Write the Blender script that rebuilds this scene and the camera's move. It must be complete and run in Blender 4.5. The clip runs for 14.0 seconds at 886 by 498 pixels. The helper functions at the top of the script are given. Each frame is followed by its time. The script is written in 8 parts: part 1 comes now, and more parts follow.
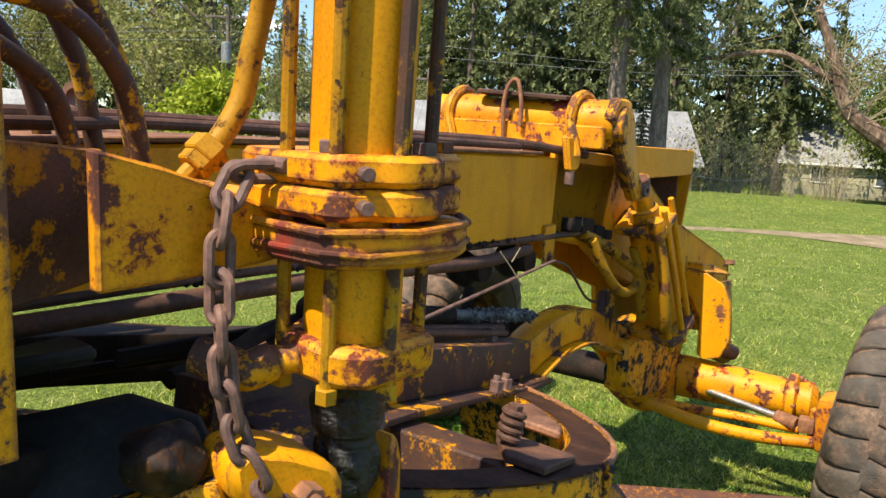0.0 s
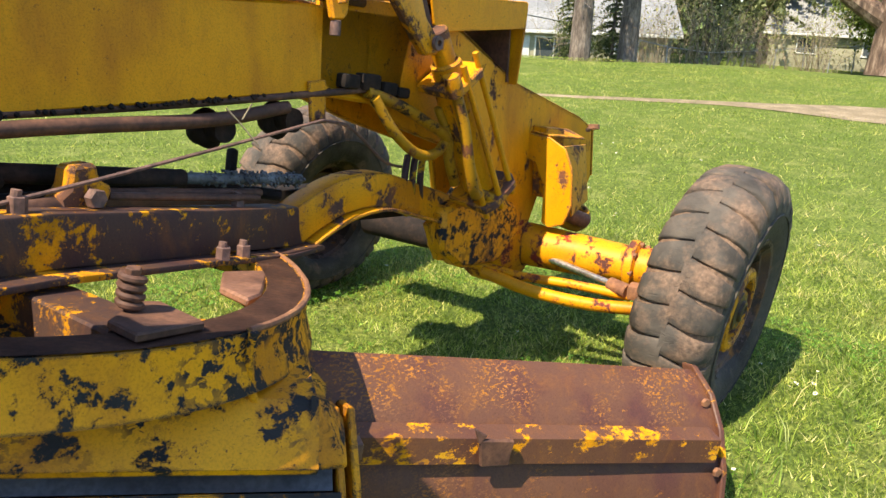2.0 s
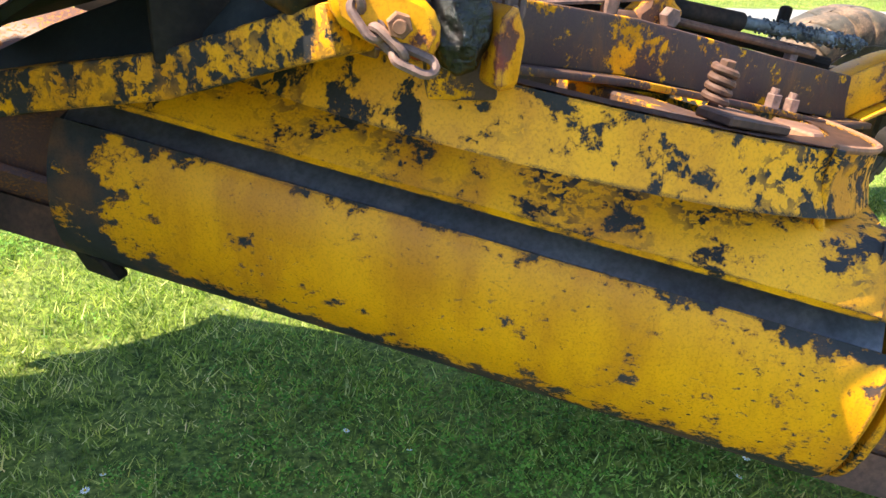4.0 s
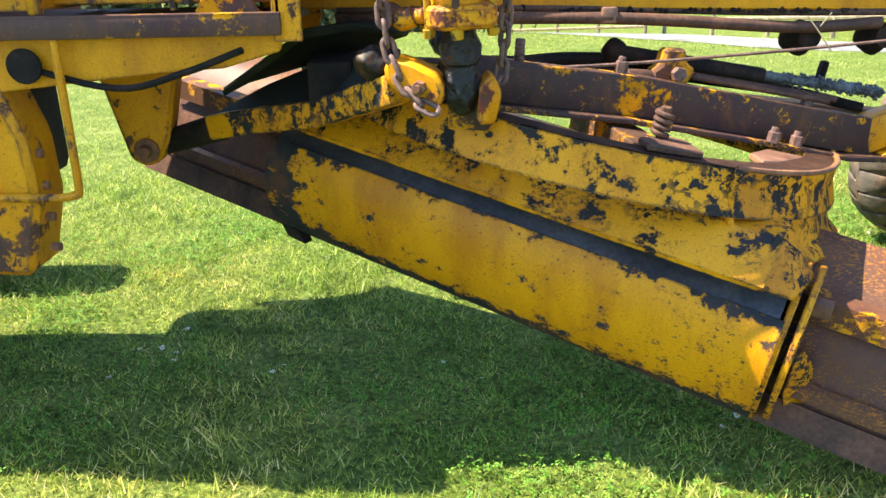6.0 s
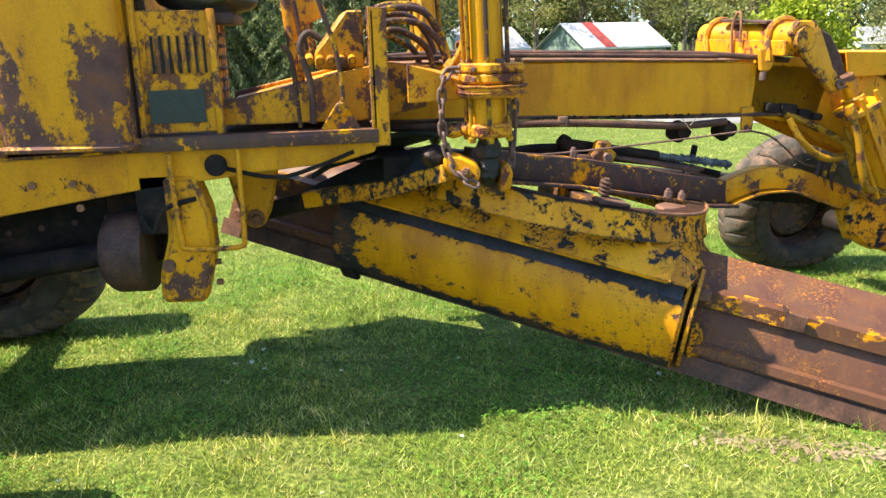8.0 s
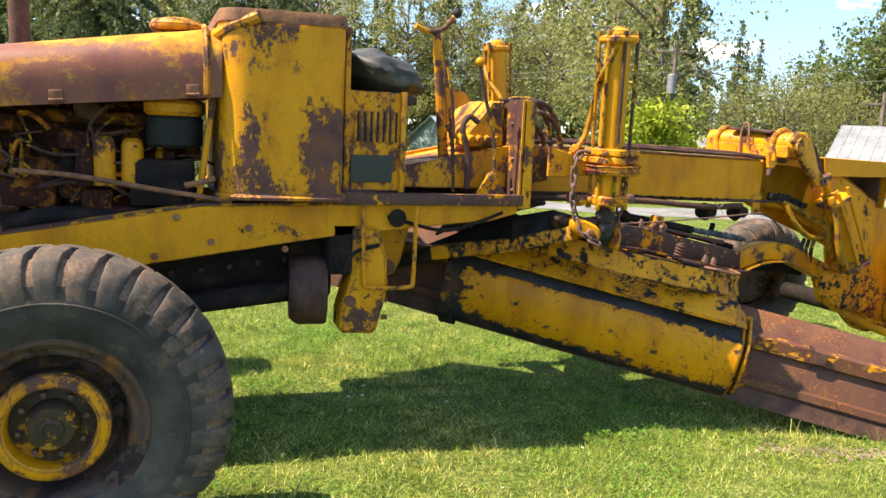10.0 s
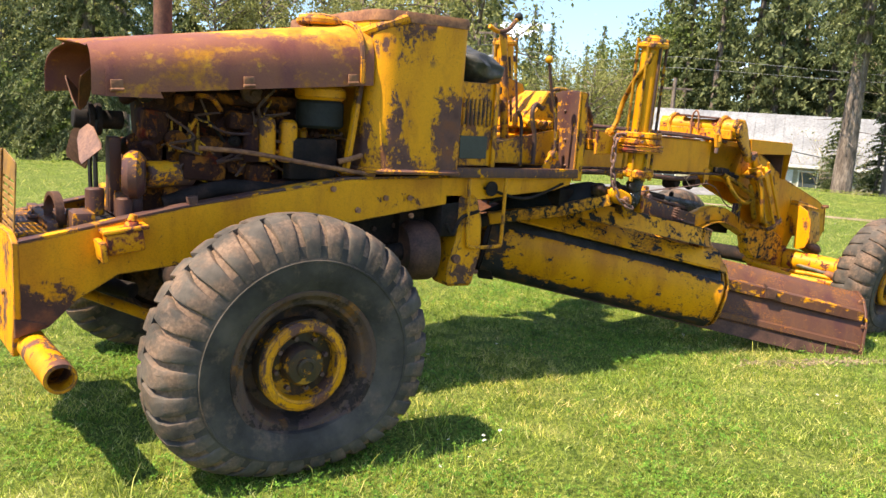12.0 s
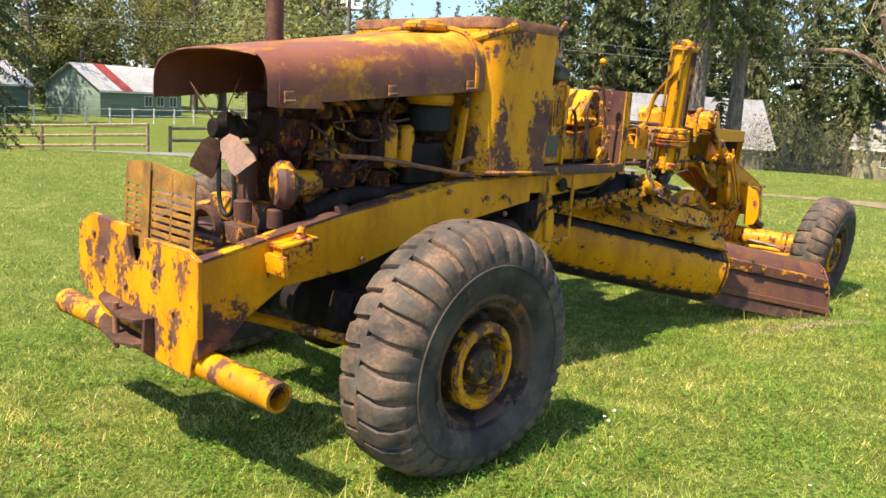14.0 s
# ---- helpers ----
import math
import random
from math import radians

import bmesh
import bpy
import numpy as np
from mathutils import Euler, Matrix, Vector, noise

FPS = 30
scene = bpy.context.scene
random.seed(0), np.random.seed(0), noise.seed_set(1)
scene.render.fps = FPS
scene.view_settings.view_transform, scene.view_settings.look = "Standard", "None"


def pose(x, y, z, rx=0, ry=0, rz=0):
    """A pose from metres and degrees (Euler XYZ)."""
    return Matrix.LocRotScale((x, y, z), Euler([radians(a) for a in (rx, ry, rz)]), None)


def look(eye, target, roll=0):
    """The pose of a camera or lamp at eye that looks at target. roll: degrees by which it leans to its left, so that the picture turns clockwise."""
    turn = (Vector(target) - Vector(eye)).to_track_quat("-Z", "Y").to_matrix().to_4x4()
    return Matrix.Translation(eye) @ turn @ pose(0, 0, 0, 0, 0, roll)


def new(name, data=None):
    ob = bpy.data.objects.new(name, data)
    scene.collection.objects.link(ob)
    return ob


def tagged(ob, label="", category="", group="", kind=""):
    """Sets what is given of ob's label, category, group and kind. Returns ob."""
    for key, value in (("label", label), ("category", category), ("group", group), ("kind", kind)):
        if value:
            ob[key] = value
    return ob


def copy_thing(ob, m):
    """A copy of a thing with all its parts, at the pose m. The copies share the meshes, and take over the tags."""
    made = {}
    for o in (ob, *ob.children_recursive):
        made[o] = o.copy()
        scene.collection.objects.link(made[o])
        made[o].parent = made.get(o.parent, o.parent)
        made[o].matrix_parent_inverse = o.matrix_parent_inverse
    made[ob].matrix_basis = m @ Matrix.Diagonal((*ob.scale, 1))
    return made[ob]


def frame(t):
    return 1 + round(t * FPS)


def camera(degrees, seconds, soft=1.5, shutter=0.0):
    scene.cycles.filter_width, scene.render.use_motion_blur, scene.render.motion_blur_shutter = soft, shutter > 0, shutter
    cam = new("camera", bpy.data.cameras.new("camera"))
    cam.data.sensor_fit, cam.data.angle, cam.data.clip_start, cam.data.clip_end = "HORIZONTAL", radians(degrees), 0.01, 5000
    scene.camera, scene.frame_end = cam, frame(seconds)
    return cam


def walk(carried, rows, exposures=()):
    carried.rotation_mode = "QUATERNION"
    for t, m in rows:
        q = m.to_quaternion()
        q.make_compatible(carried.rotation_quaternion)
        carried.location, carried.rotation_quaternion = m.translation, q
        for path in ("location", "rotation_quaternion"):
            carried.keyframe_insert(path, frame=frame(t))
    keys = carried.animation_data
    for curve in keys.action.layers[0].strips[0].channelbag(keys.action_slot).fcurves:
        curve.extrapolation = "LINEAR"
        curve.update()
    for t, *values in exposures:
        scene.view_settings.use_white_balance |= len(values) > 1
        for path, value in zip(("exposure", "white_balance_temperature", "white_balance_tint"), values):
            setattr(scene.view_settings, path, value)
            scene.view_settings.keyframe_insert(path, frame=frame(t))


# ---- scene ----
cam = camera(59.2, 14.0)
PATH = [
    (0, (2.021, -1.391, 1.735), (3.58, -0.181, 1.41), 2.7),
    (0.5, (2.11, -1.617, 1.762), (3.706, -0.485, 1.345), 3.4),
    (1, (2.38, -1.79, 1.763), (4.003, -0.715, 1.307), 3.0),
    (1.5, (2.581, -1.883, 1.707), (4.176, -0.802, 1.17), 2.5),
    (2, (2.629, -1.907, 1.67), (4.151, -0.768, 1.048), 2.2),
    (2.5, (2.624, -1.88, 1.607), (4.027, -0.627, 0.928), 2.6),
    (3, (2.573, -1.814, 1.473), (3.801, -0.406, 0.759), 3.1),
    (3.5, (2.469, -1.758, 1.367), (3.453, -0.181, 0.628), 3.1),
    (4, (2.355, -1.774, 1.346), (3.034, -0.057, 0.578), 2.2),
    (4.2, (2.326, -1.85, 1.351), (2.881, -0.088, 0.583), 1.7),
    (6.3, (2.746, -2.974, 1.583), (2.793, -1.091, 0.91), -1.0),
    (6.5, (2.693, -3.129, 1.625), (2.767, -1.242, 0.967), -1.1),
    (7, (2.587, -3.467, 1.696), (2.739, -1.572, 1.077), -1.4),
    (7.5, (2.386, -3.789, 1.756), (2.623, -1.888, 1.18), -1.7),
    (8, (2.043, -4.076, 1.803), (2.356, -2.172, 1.276), -1.3),
    (8.2, (1.911, -4.186, 1.833), (2.258, -2.284, 1.322), -1.0),
    (10.3, (0.054, -4.578, 1.753), (0.817, -2.753, 1.459), 3.0),
    (10.5, (-0.177, -4.621, 1.739), (0.643, -2.821, 1.443), 3.2),
    (11, (-0.654, -4.591, 1.708), (0.286, -2.852, 1.406), 3.4),
    (11.5, (-1.082, -4.518, 1.708), (-0.042, -2.84, 1.387), 3.5),
    (12, (-1.549, -4.471, 1.742), (-0.418, -2.858, 1.395), 3.7),
    (12.5, (-1.918, -4.263, 1.744), (-0.704, -2.714, 1.385), 3.7),
    (13, (-2.263, -4.004, 1.736), (-0.972, -2.521, 1.368), 3.7),
    (13.5, (-2.62, -3.766, 1.787), (-1.251, -2.359, 1.405), 3.8),
    (14, (-2.907, -3.546, 1.813), (-1.463, -2.216, 1.43), 3.7),
]
EXPOSURES = [(0, 1.1, 6500, 10), (0.5, 1.25, 6500, 10), (1, 1.38, 6500, 10), (2, 1.4, 6500, 10), (2.5, 1.6, 6500, 10), (3, 1.72, 6500, 10), (3.5, 2.05, 6500, 10), (4, 2.38, 6450, 9), (6.5, 2.05, 6300, 7), (8, 1.83, 6350, 8), (10.5, 1.55, 6700, 14), (12, 1.55, 6750, 15), (13, 1.5, 6750, 15), (14, 1.35, 6750, 15)]
walk(cam, [(t, look(eye, target, roll)) for t, eye, target, roll in PATH], EXPOSURES)

# ---- world, sun and exposure ----
SUN_DIR = Vector((-0.64, 0.06, 1.0)).normalized()
elevation = math.asin(SUN_DIR.z)
azimuth = math.atan2(SUN_DIR.x, SUN_DIR.y)
world = bpy.data.worlds.new("sky")
scene.world = world
world.use_nodes = True
wn, wl = world.node_tree.nodes, world.node_tree.links
wn.clear()
sky = wn.new("ShaderNodeTexSky")
sky.sky_type = "NISHITA"
sky.sun_disc = False
sky.sun_elevation = elevation
sky.sun_rotation = azimuth
sky.air_density, sky.dust_density, sky.ozone_density = 0.8, 0.0, 1.0
cloud_coord = wn.new("ShaderNodeTexCoord")
cloud_map = wn.new("ShaderNodeMapping")
cloud_map.inputs["Scale"].default_value = (5.0, 5.0, 16.0)
cloud_noise = wn.new("ShaderNodeTexNoise")
cloud_noise.inputs["Scale"].default_value = 1.6
cloud_noise.inputs["Detail"].default_value = 6.0
cloud_ramp = wn.new("ShaderNodeValToRGB")
cloud_ramp.color_ramp.elements[0].position = 0.60
cloud_ramp.color_ramp.elements[1].position = 0.72
cloud_mix = wn.new("ShaderNodeMixRGB")
cloud_mix.inputs["Color2"].default_value = (10.0, 10.2, 10.6, 1)
back = wn.new("ShaderNodeBackground")
back.inputs["Strength"].default_value = 0.15
sky_out = wn.new("ShaderNodeOutputWorld")
wl.new(cloud_coord.outputs["Generated"], cloud_map.inputs["Vector"])
wl.new(cloud_map.outputs["Vector"], cloud_noise.inputs["Vector"])
wl.new(cloud_noise.outputs["Fac"], cloud_ramp.inputs["Fac"])
wl.new(cloud_ramp.outputs["Color"], cloud_mix.inputs["Fac"])
# the clear air pales and dims evenly all round towards the horizon
height_of = wn.new("ShaderNodeSeparateXYZ")
haze = wn.new("ShaderNodeValToRGB")
haze.color_ramp.elements[0].position = 0.06
haze.color_ramp.elements[0].color = (0.40, 0.46, 0.50, 1)
haze.color_ramp.elements[1].position = 0.42
haze.color_ramp.elements[1].color = (1, 1, 1, 1)
haze_mix = wn.new("ShaderNodeMixRGB")
haze_mix.blend_type = "MULTIPLY"
haze_mix.inputs["Fac"].default_value = 1.0
wl.new(cloud_coord.outputs["Generated"], height_of.inputs[0])
wl.new(height_of.outputs["Z"], haze.inputs["Fac"])
wl.new(sky.outputs["Color"], haze_mix.inputs["Color1"])
wl.new(haze.outputs["Color"], haze_mix.inputs["Color2"])
wl.new(haze_mix.outputs["Color"], cloud_mix.inputs["Color1"])
wl.new(cloud_mix.outputs["Color"], back.inputs["Color"])
wl.new(back.outputs["Background"], sky_out.inputs["Surface"])

sun_data = bpy.data.lights.new("sun", "SUN")
sun_data.energy = 4.6
sun_data.angle = radians(0.5)
sun_data.color = (1.0, 0.88, 0.68)
sun = new("sun", sun_data)
sun.matrix_world = look(SUN_DIR * 60.0, (0, 0, 0))


# ---- materials ----
def nodes_of(name):
    m = bpy.data.materials.new(name)
    m.use_nodes = True
    nt = m.node_tree
    bsdf = nt.nodes["Principled BSDF"]
    return m, nt, bsdf


def position(nt, scale=(1, 1, 1)):
    geo = nt.nodes.new("ShaderNodeNewGeometry")
    mp = nt.nodes.new("ShaderNodeMapping")
    mp.inputs["Scale"].default_value = scale
    nt.links.new(geo.outputs["Position"], mp.inputs["Vector"])
    return mp.outputs["Vector"]


def noise_of(nt, vec, scale, detail=5.0, rough=0.55, distort=0.0):
    n = nt.nodes.new("ShaderNodeTexNoise")
    n.inputs["Scale"].default_value = scale
    n.inputs["Detail"].default_value = detail
    n.inputs["Roughness"].default_value = rough
    n.inputs["Distortion"].default_value = distort
    nt.links.new(vec, n.inputs["Vector"])
    return n.outputs["Fac"]


def ramp_of(nt, fac, stops):
    r = nt.nodes.new("ShaderNodeValToRGB")
    el = r.color_ramp.elements
    while len(el) < len(stops):
        el.new(0.5)
    for e, (p, c) in zip(el, stops):
        e.position = p
        e.color = c if len(c) == 4 else (*c, 1)
    nt.links.new(fac, r.inputs["Fac"])
    return r.outputs["Color"]


def step_of(nt, fac, lo, hi):
    r = nt.nodes.new("ShaderNodeMapRange")
    r.inputs["From Min"].default_value = lo
    r.inputs["From Max"].default_value = hi
    nt.links.new(fac, r.inputs["Value"])
    return r.outputs["Result"]


def math_of(nt, op, a, b):
    n = nt.nodes.new("ShaderNodeMath")
    n.operation = op
    for sock, v in zip(n.inputs, (a, b)):
        if isinstance(v, (int, float)):
            sock.default_value = v
        else:
            nt.links.new(v, sock)
    return n.outputs[0]


def mix_of(nt, fac, a, b, mode="MIX"):
    n = nt.nodes.new("ShaderNodeMixRGB")
    n.blend_type = mode
    for sock, v in zip(n.inputs, (fac, a, b)):
        if isinstance(v, (int, float)):
            sock.default_value = v
        elif isinstance(v, tuple):
            sock.default_value = v if len(v) == 4 else (*v, 1)
        else:
            nt.links.new(v, sock)
    return n.outputs[0]


def bump_of(nt, bsdf, height, strength=0.3, distance=0.004):
    b = nt.nodes.new("ShaderNodeBump")
    b.inputs["Strength"].default_value = strength
    b.inputs["Distance"].default_value = distance
    nt.links.new(height, b.inputs["Height"])
    nt.links.new(b.outputs["Normal"], bsdf.inputs["Normal"])


AHEAD, UP = (1, 0, 0), (0, 0, 1)
ALONG_BLADE, UP_BLADE = (0.829, -0.528, -0.182), (0.154, -0.098, 0.983)
YELLOW = (0.66, 0.275, 0.0012)
BROWN = (0.075, 0.036, 0.026)
RUST = (0.19, 0.07, 0.03)
BLACKISH = (0.022, 0.02, 0.02)
PRIMER = (0.27, 0.028, 0.014)


def worn_paint(name, paint, under, bare, size=3.0, sharp=0.03, fleck=0.0, stretch=(1, 1, 1), rough=0.48, shine=0.24, second=None, dull=0.35, edge=0.0, bias=(), chip=17.0, stain=(0.27, 0.10, 0.012)):
    """Paint worn through in patches; bare: the share that shows what lies under it; fleck: small chips."""
    m, nt, bsdf = nodes_of(name)
    vec = position(nt, stretch)
    plain = position(nt)
    big = noise_of(nt, vec, size, 10.0, 0.70, 0.15)
    fine = noise_of(nt, plain, 30.0, 9.0, 0.80)
    cut = 0.78 - 0.52 * bare
    field = math_of(nt, "ADD", big, math_of(nt, "MULTIPLY", math_of(nt, "SUBTRACT", fine, 0.5), 0.42))
    if edge:
        rounded_off = nt.nodes.new("ShaderNodeBevel")
        rounded_off.samples = 4
        rounded_off.inputs["Radius"].default_value = 0.014
        geo = nt.nodes.new("ShaderNodeNewGeometry")
        bend = nt.nodes.new("ShaderNodeVectorMath")
        bend.operation = "DOT_PRODUCT"
        nt.links.new(rounded_off.outputs["Normal"], bend.inputs[0])
        nt.links.new(geo.outputs["Normal"], bend.inputs[1])
        worn_edge = step_of(nt, bend.outputs["Value"], 0.985, 0.86)
        field = math_of(nt, "ADD", field, math_of(nt, "MULTIPLY", worn_edge, edge))
    for axis, lo, hi, amount in bias:
        way = nt.nodes.new("ShaderNodeVectorMath")
        way.operation = "DOT_PRODUCT"
        nt.links.new(plain, way.inputs[0])
        way.inputs[1].default_value = axis
        field = math_of(nt, "ADD", field, math_of(nt, "MULTIPLY", step_of(nt, way.outputs["Value"], lo, hi), amount))
    mask = step_of(nt, field, cut - sharp * 0.5, cut + sharp * 0.5)
    if fleck:
        chips = step_of(nt, noise_of(nt, vec, chip, 5.0, 0.65, 0.4), 0.73 - 0.22 * fleck, 0.745 - 0.22 * fleck)
        region = step_of(nt, noise_of(nt, plain, 2.6, 4.0, 0.6), 0.455, 0.56)
        mask = math_of(nt, "MAXIMUM", mask, math_of(nt, "MULTIPLY", chips, region))
    tone = noise_of(nt, position(nt, (1, 1, 0.35)), 5.0, 5.0)
    grain = noise_of(nt, plain, 170.0, 4.0, 0.7)
    dirty = (paint[0] * 0.74, paint[1] * 0.66, paint[2] * 0.8 + 0.003)
    pale = (min(1, paint[0] * 1.06), paint[1] * 1.10, paint[2] + 0.002)
    top = ramp_of(nt, tone, [(0.34, dirty), (0.5, paint), (0.70, pale)])
    grime = step_of(nt, noise_of(nt, position(nt, (1, 1, 0.5)), 13.0, 7.0, 0.72, 0.6), 0.50, 0.78)
    top = mix_of(nt, math_of(nt, "MULTIPLY", grime, 0.40), top, stain)
    runs = step_of(nt, noise_of(nt, position(nt, (9.0, 9.0, 0.55)), 2.6, 6.0, 0.7), 0.56, 0.72)
    wet = step_of(nt, noise_of(nt, plain, 1.3, 4.0), 0.44, 0.62)
    top = mix_of(nt, math_of(nt, "MULTIPLY", math_of(nt, "MULTIPLY", runs, wet), 0.42), top, (0.105, 0.047, 0.008))
    specks = step_of(nt, noise_of(nt, plain, 62.0, 5.0, 0.7), 0.645, 0.665)
    thick = step_of(nt, noise_of(nt, plain, 3.4, 4.0, 0.6), 0.40, 0.62)
    specks = math_of(nt, "MULTIPLY", specks, math_of(nt, "ADD", math_of(nt, "MULTIPLY", thick, 0.75), 0.15))
    top = mix_of(nt, specks, top, tuple(0.5 * c for c in under))
    rusty = ramp_of(nt, noise_of(nt, plain, 7.5, 6.0), [(0.34, tuple(c * 0.62 for c in under)), (0.52, under), (0.68, second or RUST)])
    halo = step_of(nt, field, cut - 0.05, cut)
    stained = mix_of(nt, math_of(nt, "MULTIPLY", halo, dull), top, stain)
    col = mix_of(nt, mask, stained, rusty)
    col = mix_of(nt, 0.38, col, ramp_of(nt, grain, [(0.34, (0.35, 0.32, 0.3)), (0.52, (1, 1, 1))]), "MULTIPLY")
    nt.links.new(col, bsdf.inputs["Base Color"])
    bsdf.inputs["Specular IOR Level"].default_value = shine
    rgh = math_of(nt, "ADD", math_of(nt, "MULTIPLY", mask, 0.33), math_of(nt, "ADD", math_of(nt, "MULTIPLY", tone, 0.22), rough - 0.10))
    nt.links.new(rgh, bsdf.inputs["Roughness"])
    height = math_of(nt, "ADD", math_of(nt, "MULTIPLY", mask, -0.5), math_of(nt, "ADD", math_of(nt, "MULTIPLY", fine, 0.35), math_of(nt, "MULTIPLY", tone, 0.8)))
    bump_of(nt, bsdf, height, 0.55, 0.004)
    return m


def rough_stuff(name, low, mid, high, size=6.0, rough=0.75, metal=0.0, shine=0.5, bump=0.3, grain=70.0, depth=0.004, stretch=(1, 1, 1)):
    """A plain worn surface of three close tones with grain."""
    m, nt, bsdf = nodes_of(name)
    vec = position(nt, stretch)
    big = noise_of(nt, vec, size, 7.0, 0.6)
    fine = noise_of(nt, vec, grain, 4.0, 0.6)
    col = ramp_of(nt, big, [(0.32, low), (0.5, mid), (0.68, high)])
    col = mix_of(nt, 0.5, col, ramp_of(nt, fine, [(0.36, (0.35, 0.35, 0.35)), (0.62, (1.1, 1.1, 1.1))]), "MULTIPLY")
    nt.links.new(col, bsdf.inputs["Base Color"])
    nt.links.new(math_of(nt, "ADD", math_of(nt, "MULTIPLY", big, 0.3), rough - 0.15), bsdf.inputs["Roughness"])
    bsdf.inputs["Metallic"].default_value = metal
    bsdf.inputs["Specular IOR Level"].default_value = shine
    bump_of(nt, bsdf, math_of(nt, "ADD", math_of(nt, "MULTIPLY", fine, 0.5), big), bump, depth)
    return m


M_BEAM = worn_paint("yellow_paint_sound", YELLOW, BROWN, 0.13, 2.6, fleck=0.15, edge=0.14)
M_NOSE = worn_paint("yellow_paint_streaked", YELLOW, (0.085, 0.038, 0.024), 0.30, 5.5, fleck=0.5, stretch=(1, 1, 0.5), edge=0.20, dull=0.6, stain=(0.22, 0.075, 0.010))
M_RAIL = worn_paint("yellow_paint_rail", YELLOW, BROWN, 0.22, 3.2, fleck=0.3, bias=((UP, 0.95, 0.70, 0.22), (AHEAD, -0.75, -1.15, 0.10)), edge=0.20)
M_TANK = worn_paint("yellow_paint_blistered", YELLOW, (0.115, 0.055, 0.042), 0.47, 5.0, stretch=(1, 1, 0.55), fleck=0.5, sharp=0.02, edge=0.17)
M_COWL = worn_paint("yellow_paint_on_tank", YELLOW, (0.125, 0.060, 0.046), 0.41, 4.2, stretch=(1, 1, 0.6), fleck=0.45, sharp=0.02, bias=((UP, 1.95, 1.45, 0.065), (AHEAD, 0.95, 1.25, 0.03)), edge=0.15)
M_PART = worn_paint("yellow_paint_parts", YELLOW, (0.10, 0.05, 0.035), 0.42, 6.0, fleck=0.5, edge=0.18)
M_YOKE = worn_paint("yellow_paint_over_primer", YELLOW, (0.11, 0.04, 0.028), 0.40, 9.0, fleck=0.4, second=PRIMER, dull=0.75, stain=(0.36, 0.06, 0.012), edge=0.16)
M_CARRIER = worn_paint("yellow_paint_scuffed", YELLOW, BLACKISH, 0.39, 9.0, fleck=1.0, second=(0.028, 0.024, 0.022), stretch=(1, 1, 1.6), sharp=0.025, bias=((ALONG_BLADE, 1.85, 1.50, 0.16),), chip=42.0, dull=0.45, stain=(0.36, 0.12, 0.012), edge=0.12)
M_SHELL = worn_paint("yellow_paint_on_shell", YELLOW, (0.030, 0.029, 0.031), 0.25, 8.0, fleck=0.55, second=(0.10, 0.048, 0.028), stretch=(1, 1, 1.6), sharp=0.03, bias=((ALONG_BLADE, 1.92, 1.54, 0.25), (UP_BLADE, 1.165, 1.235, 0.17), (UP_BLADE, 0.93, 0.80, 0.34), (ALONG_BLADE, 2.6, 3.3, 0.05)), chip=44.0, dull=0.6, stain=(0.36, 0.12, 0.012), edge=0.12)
M_RING = worn_paint("yellow_paint_greasy", YELLOW, BLACKISH, 0.44, 12.0, fleck=1.0, chip=34.0, second=(0.026, 0.022, 0.020), sharp=0.025, edge=0.12)
M_GREASY = worn_paint("grease_with_yellow_scraps", (0.012, 0.010, 0.009), (0.40, 0.17, 0.004), 0.34, 7.0, second=(0.5, 0.22, 0.006), rough=0.5, dull=0.0)
M_DRAW = worn_paint("brown_steel_with_yellow_scraps", (0.055, 0.030, 0.024), YELLOW, 0.42, 4.2, second=(0.6, 0.33, 0.01), rough=0.6, dull=0.0)
M_HOOD = worn_paint("rusty_hood_paint", (0.20, 0.072, 0.044), (0.52, 0.22, 0.014), 0.36, 2.6, sharp=0.16, bias=((UP, 2.03, 2.15, 0.17),), stretch=(0.5, 1.2, 1.2), rough=0.5, second=(0.6, 0.34, 0.02), dull=0.5)
M_BLADE = worn_paint("bare_rusty_blade_steel", (0.100, 0.044, 0.026), (0.36, 0.14, 0.02), 0.20, 13.0, chip=75.0, fleck=0.8, stretch=(1, 1, 2.5), rough=0.5, second=(0.22, 0.10, 0.05), dull=0.6)
M_BLADE_YELLOW = worn_paint("blade_with_yellow_remains", (0.100, 0.044, 0.026), YELLOW, 0.40, 6.5, fleck=0.6, stretch=(1, 1, 2.0), rough=0.5, second=(0.55, 0.28, 0.01))
M_BROWN = rough_stuff("brown_oxidised_steel", (0.042, 0.021, 0.014), (0.085, 0.041, 0.028), (0.15, 0.070, 0.04), 7.0, 0.7, shine=0.3)
M_LIP = worn_paint("rusty_lip_with_paint", (0.095, 0.043, 0.026), YELLOW, 0.30, 9.0, second=(0.4, 0.18, 0.01), rough=0.65, dull=0.2, stain=(0.25, 0.10, 0.03))
M_PANEL = worn_paint("brown_panel_with_paint", (0.085, 0.043, 0.034), YELLOW, 0.44, 4.0, second=(0.5, 0.26, 0.015), rough=0.55, dull=0.1)
M_RUST = rough_stuff("orange_rust", (0.11, 0.045, 0.024), (0.22, 0.095, 0.045), (0.33, 0.15, 0.06), 12.0, 0.85, bump=0.5)
M_CHAIN = rough_stuff("chain_rust", (0.07, 0.04, 0.032), (0.14, 0.075, 0.06), (0.22, 0.12, 0.085), 25.0, 0.7, bump=0.4)
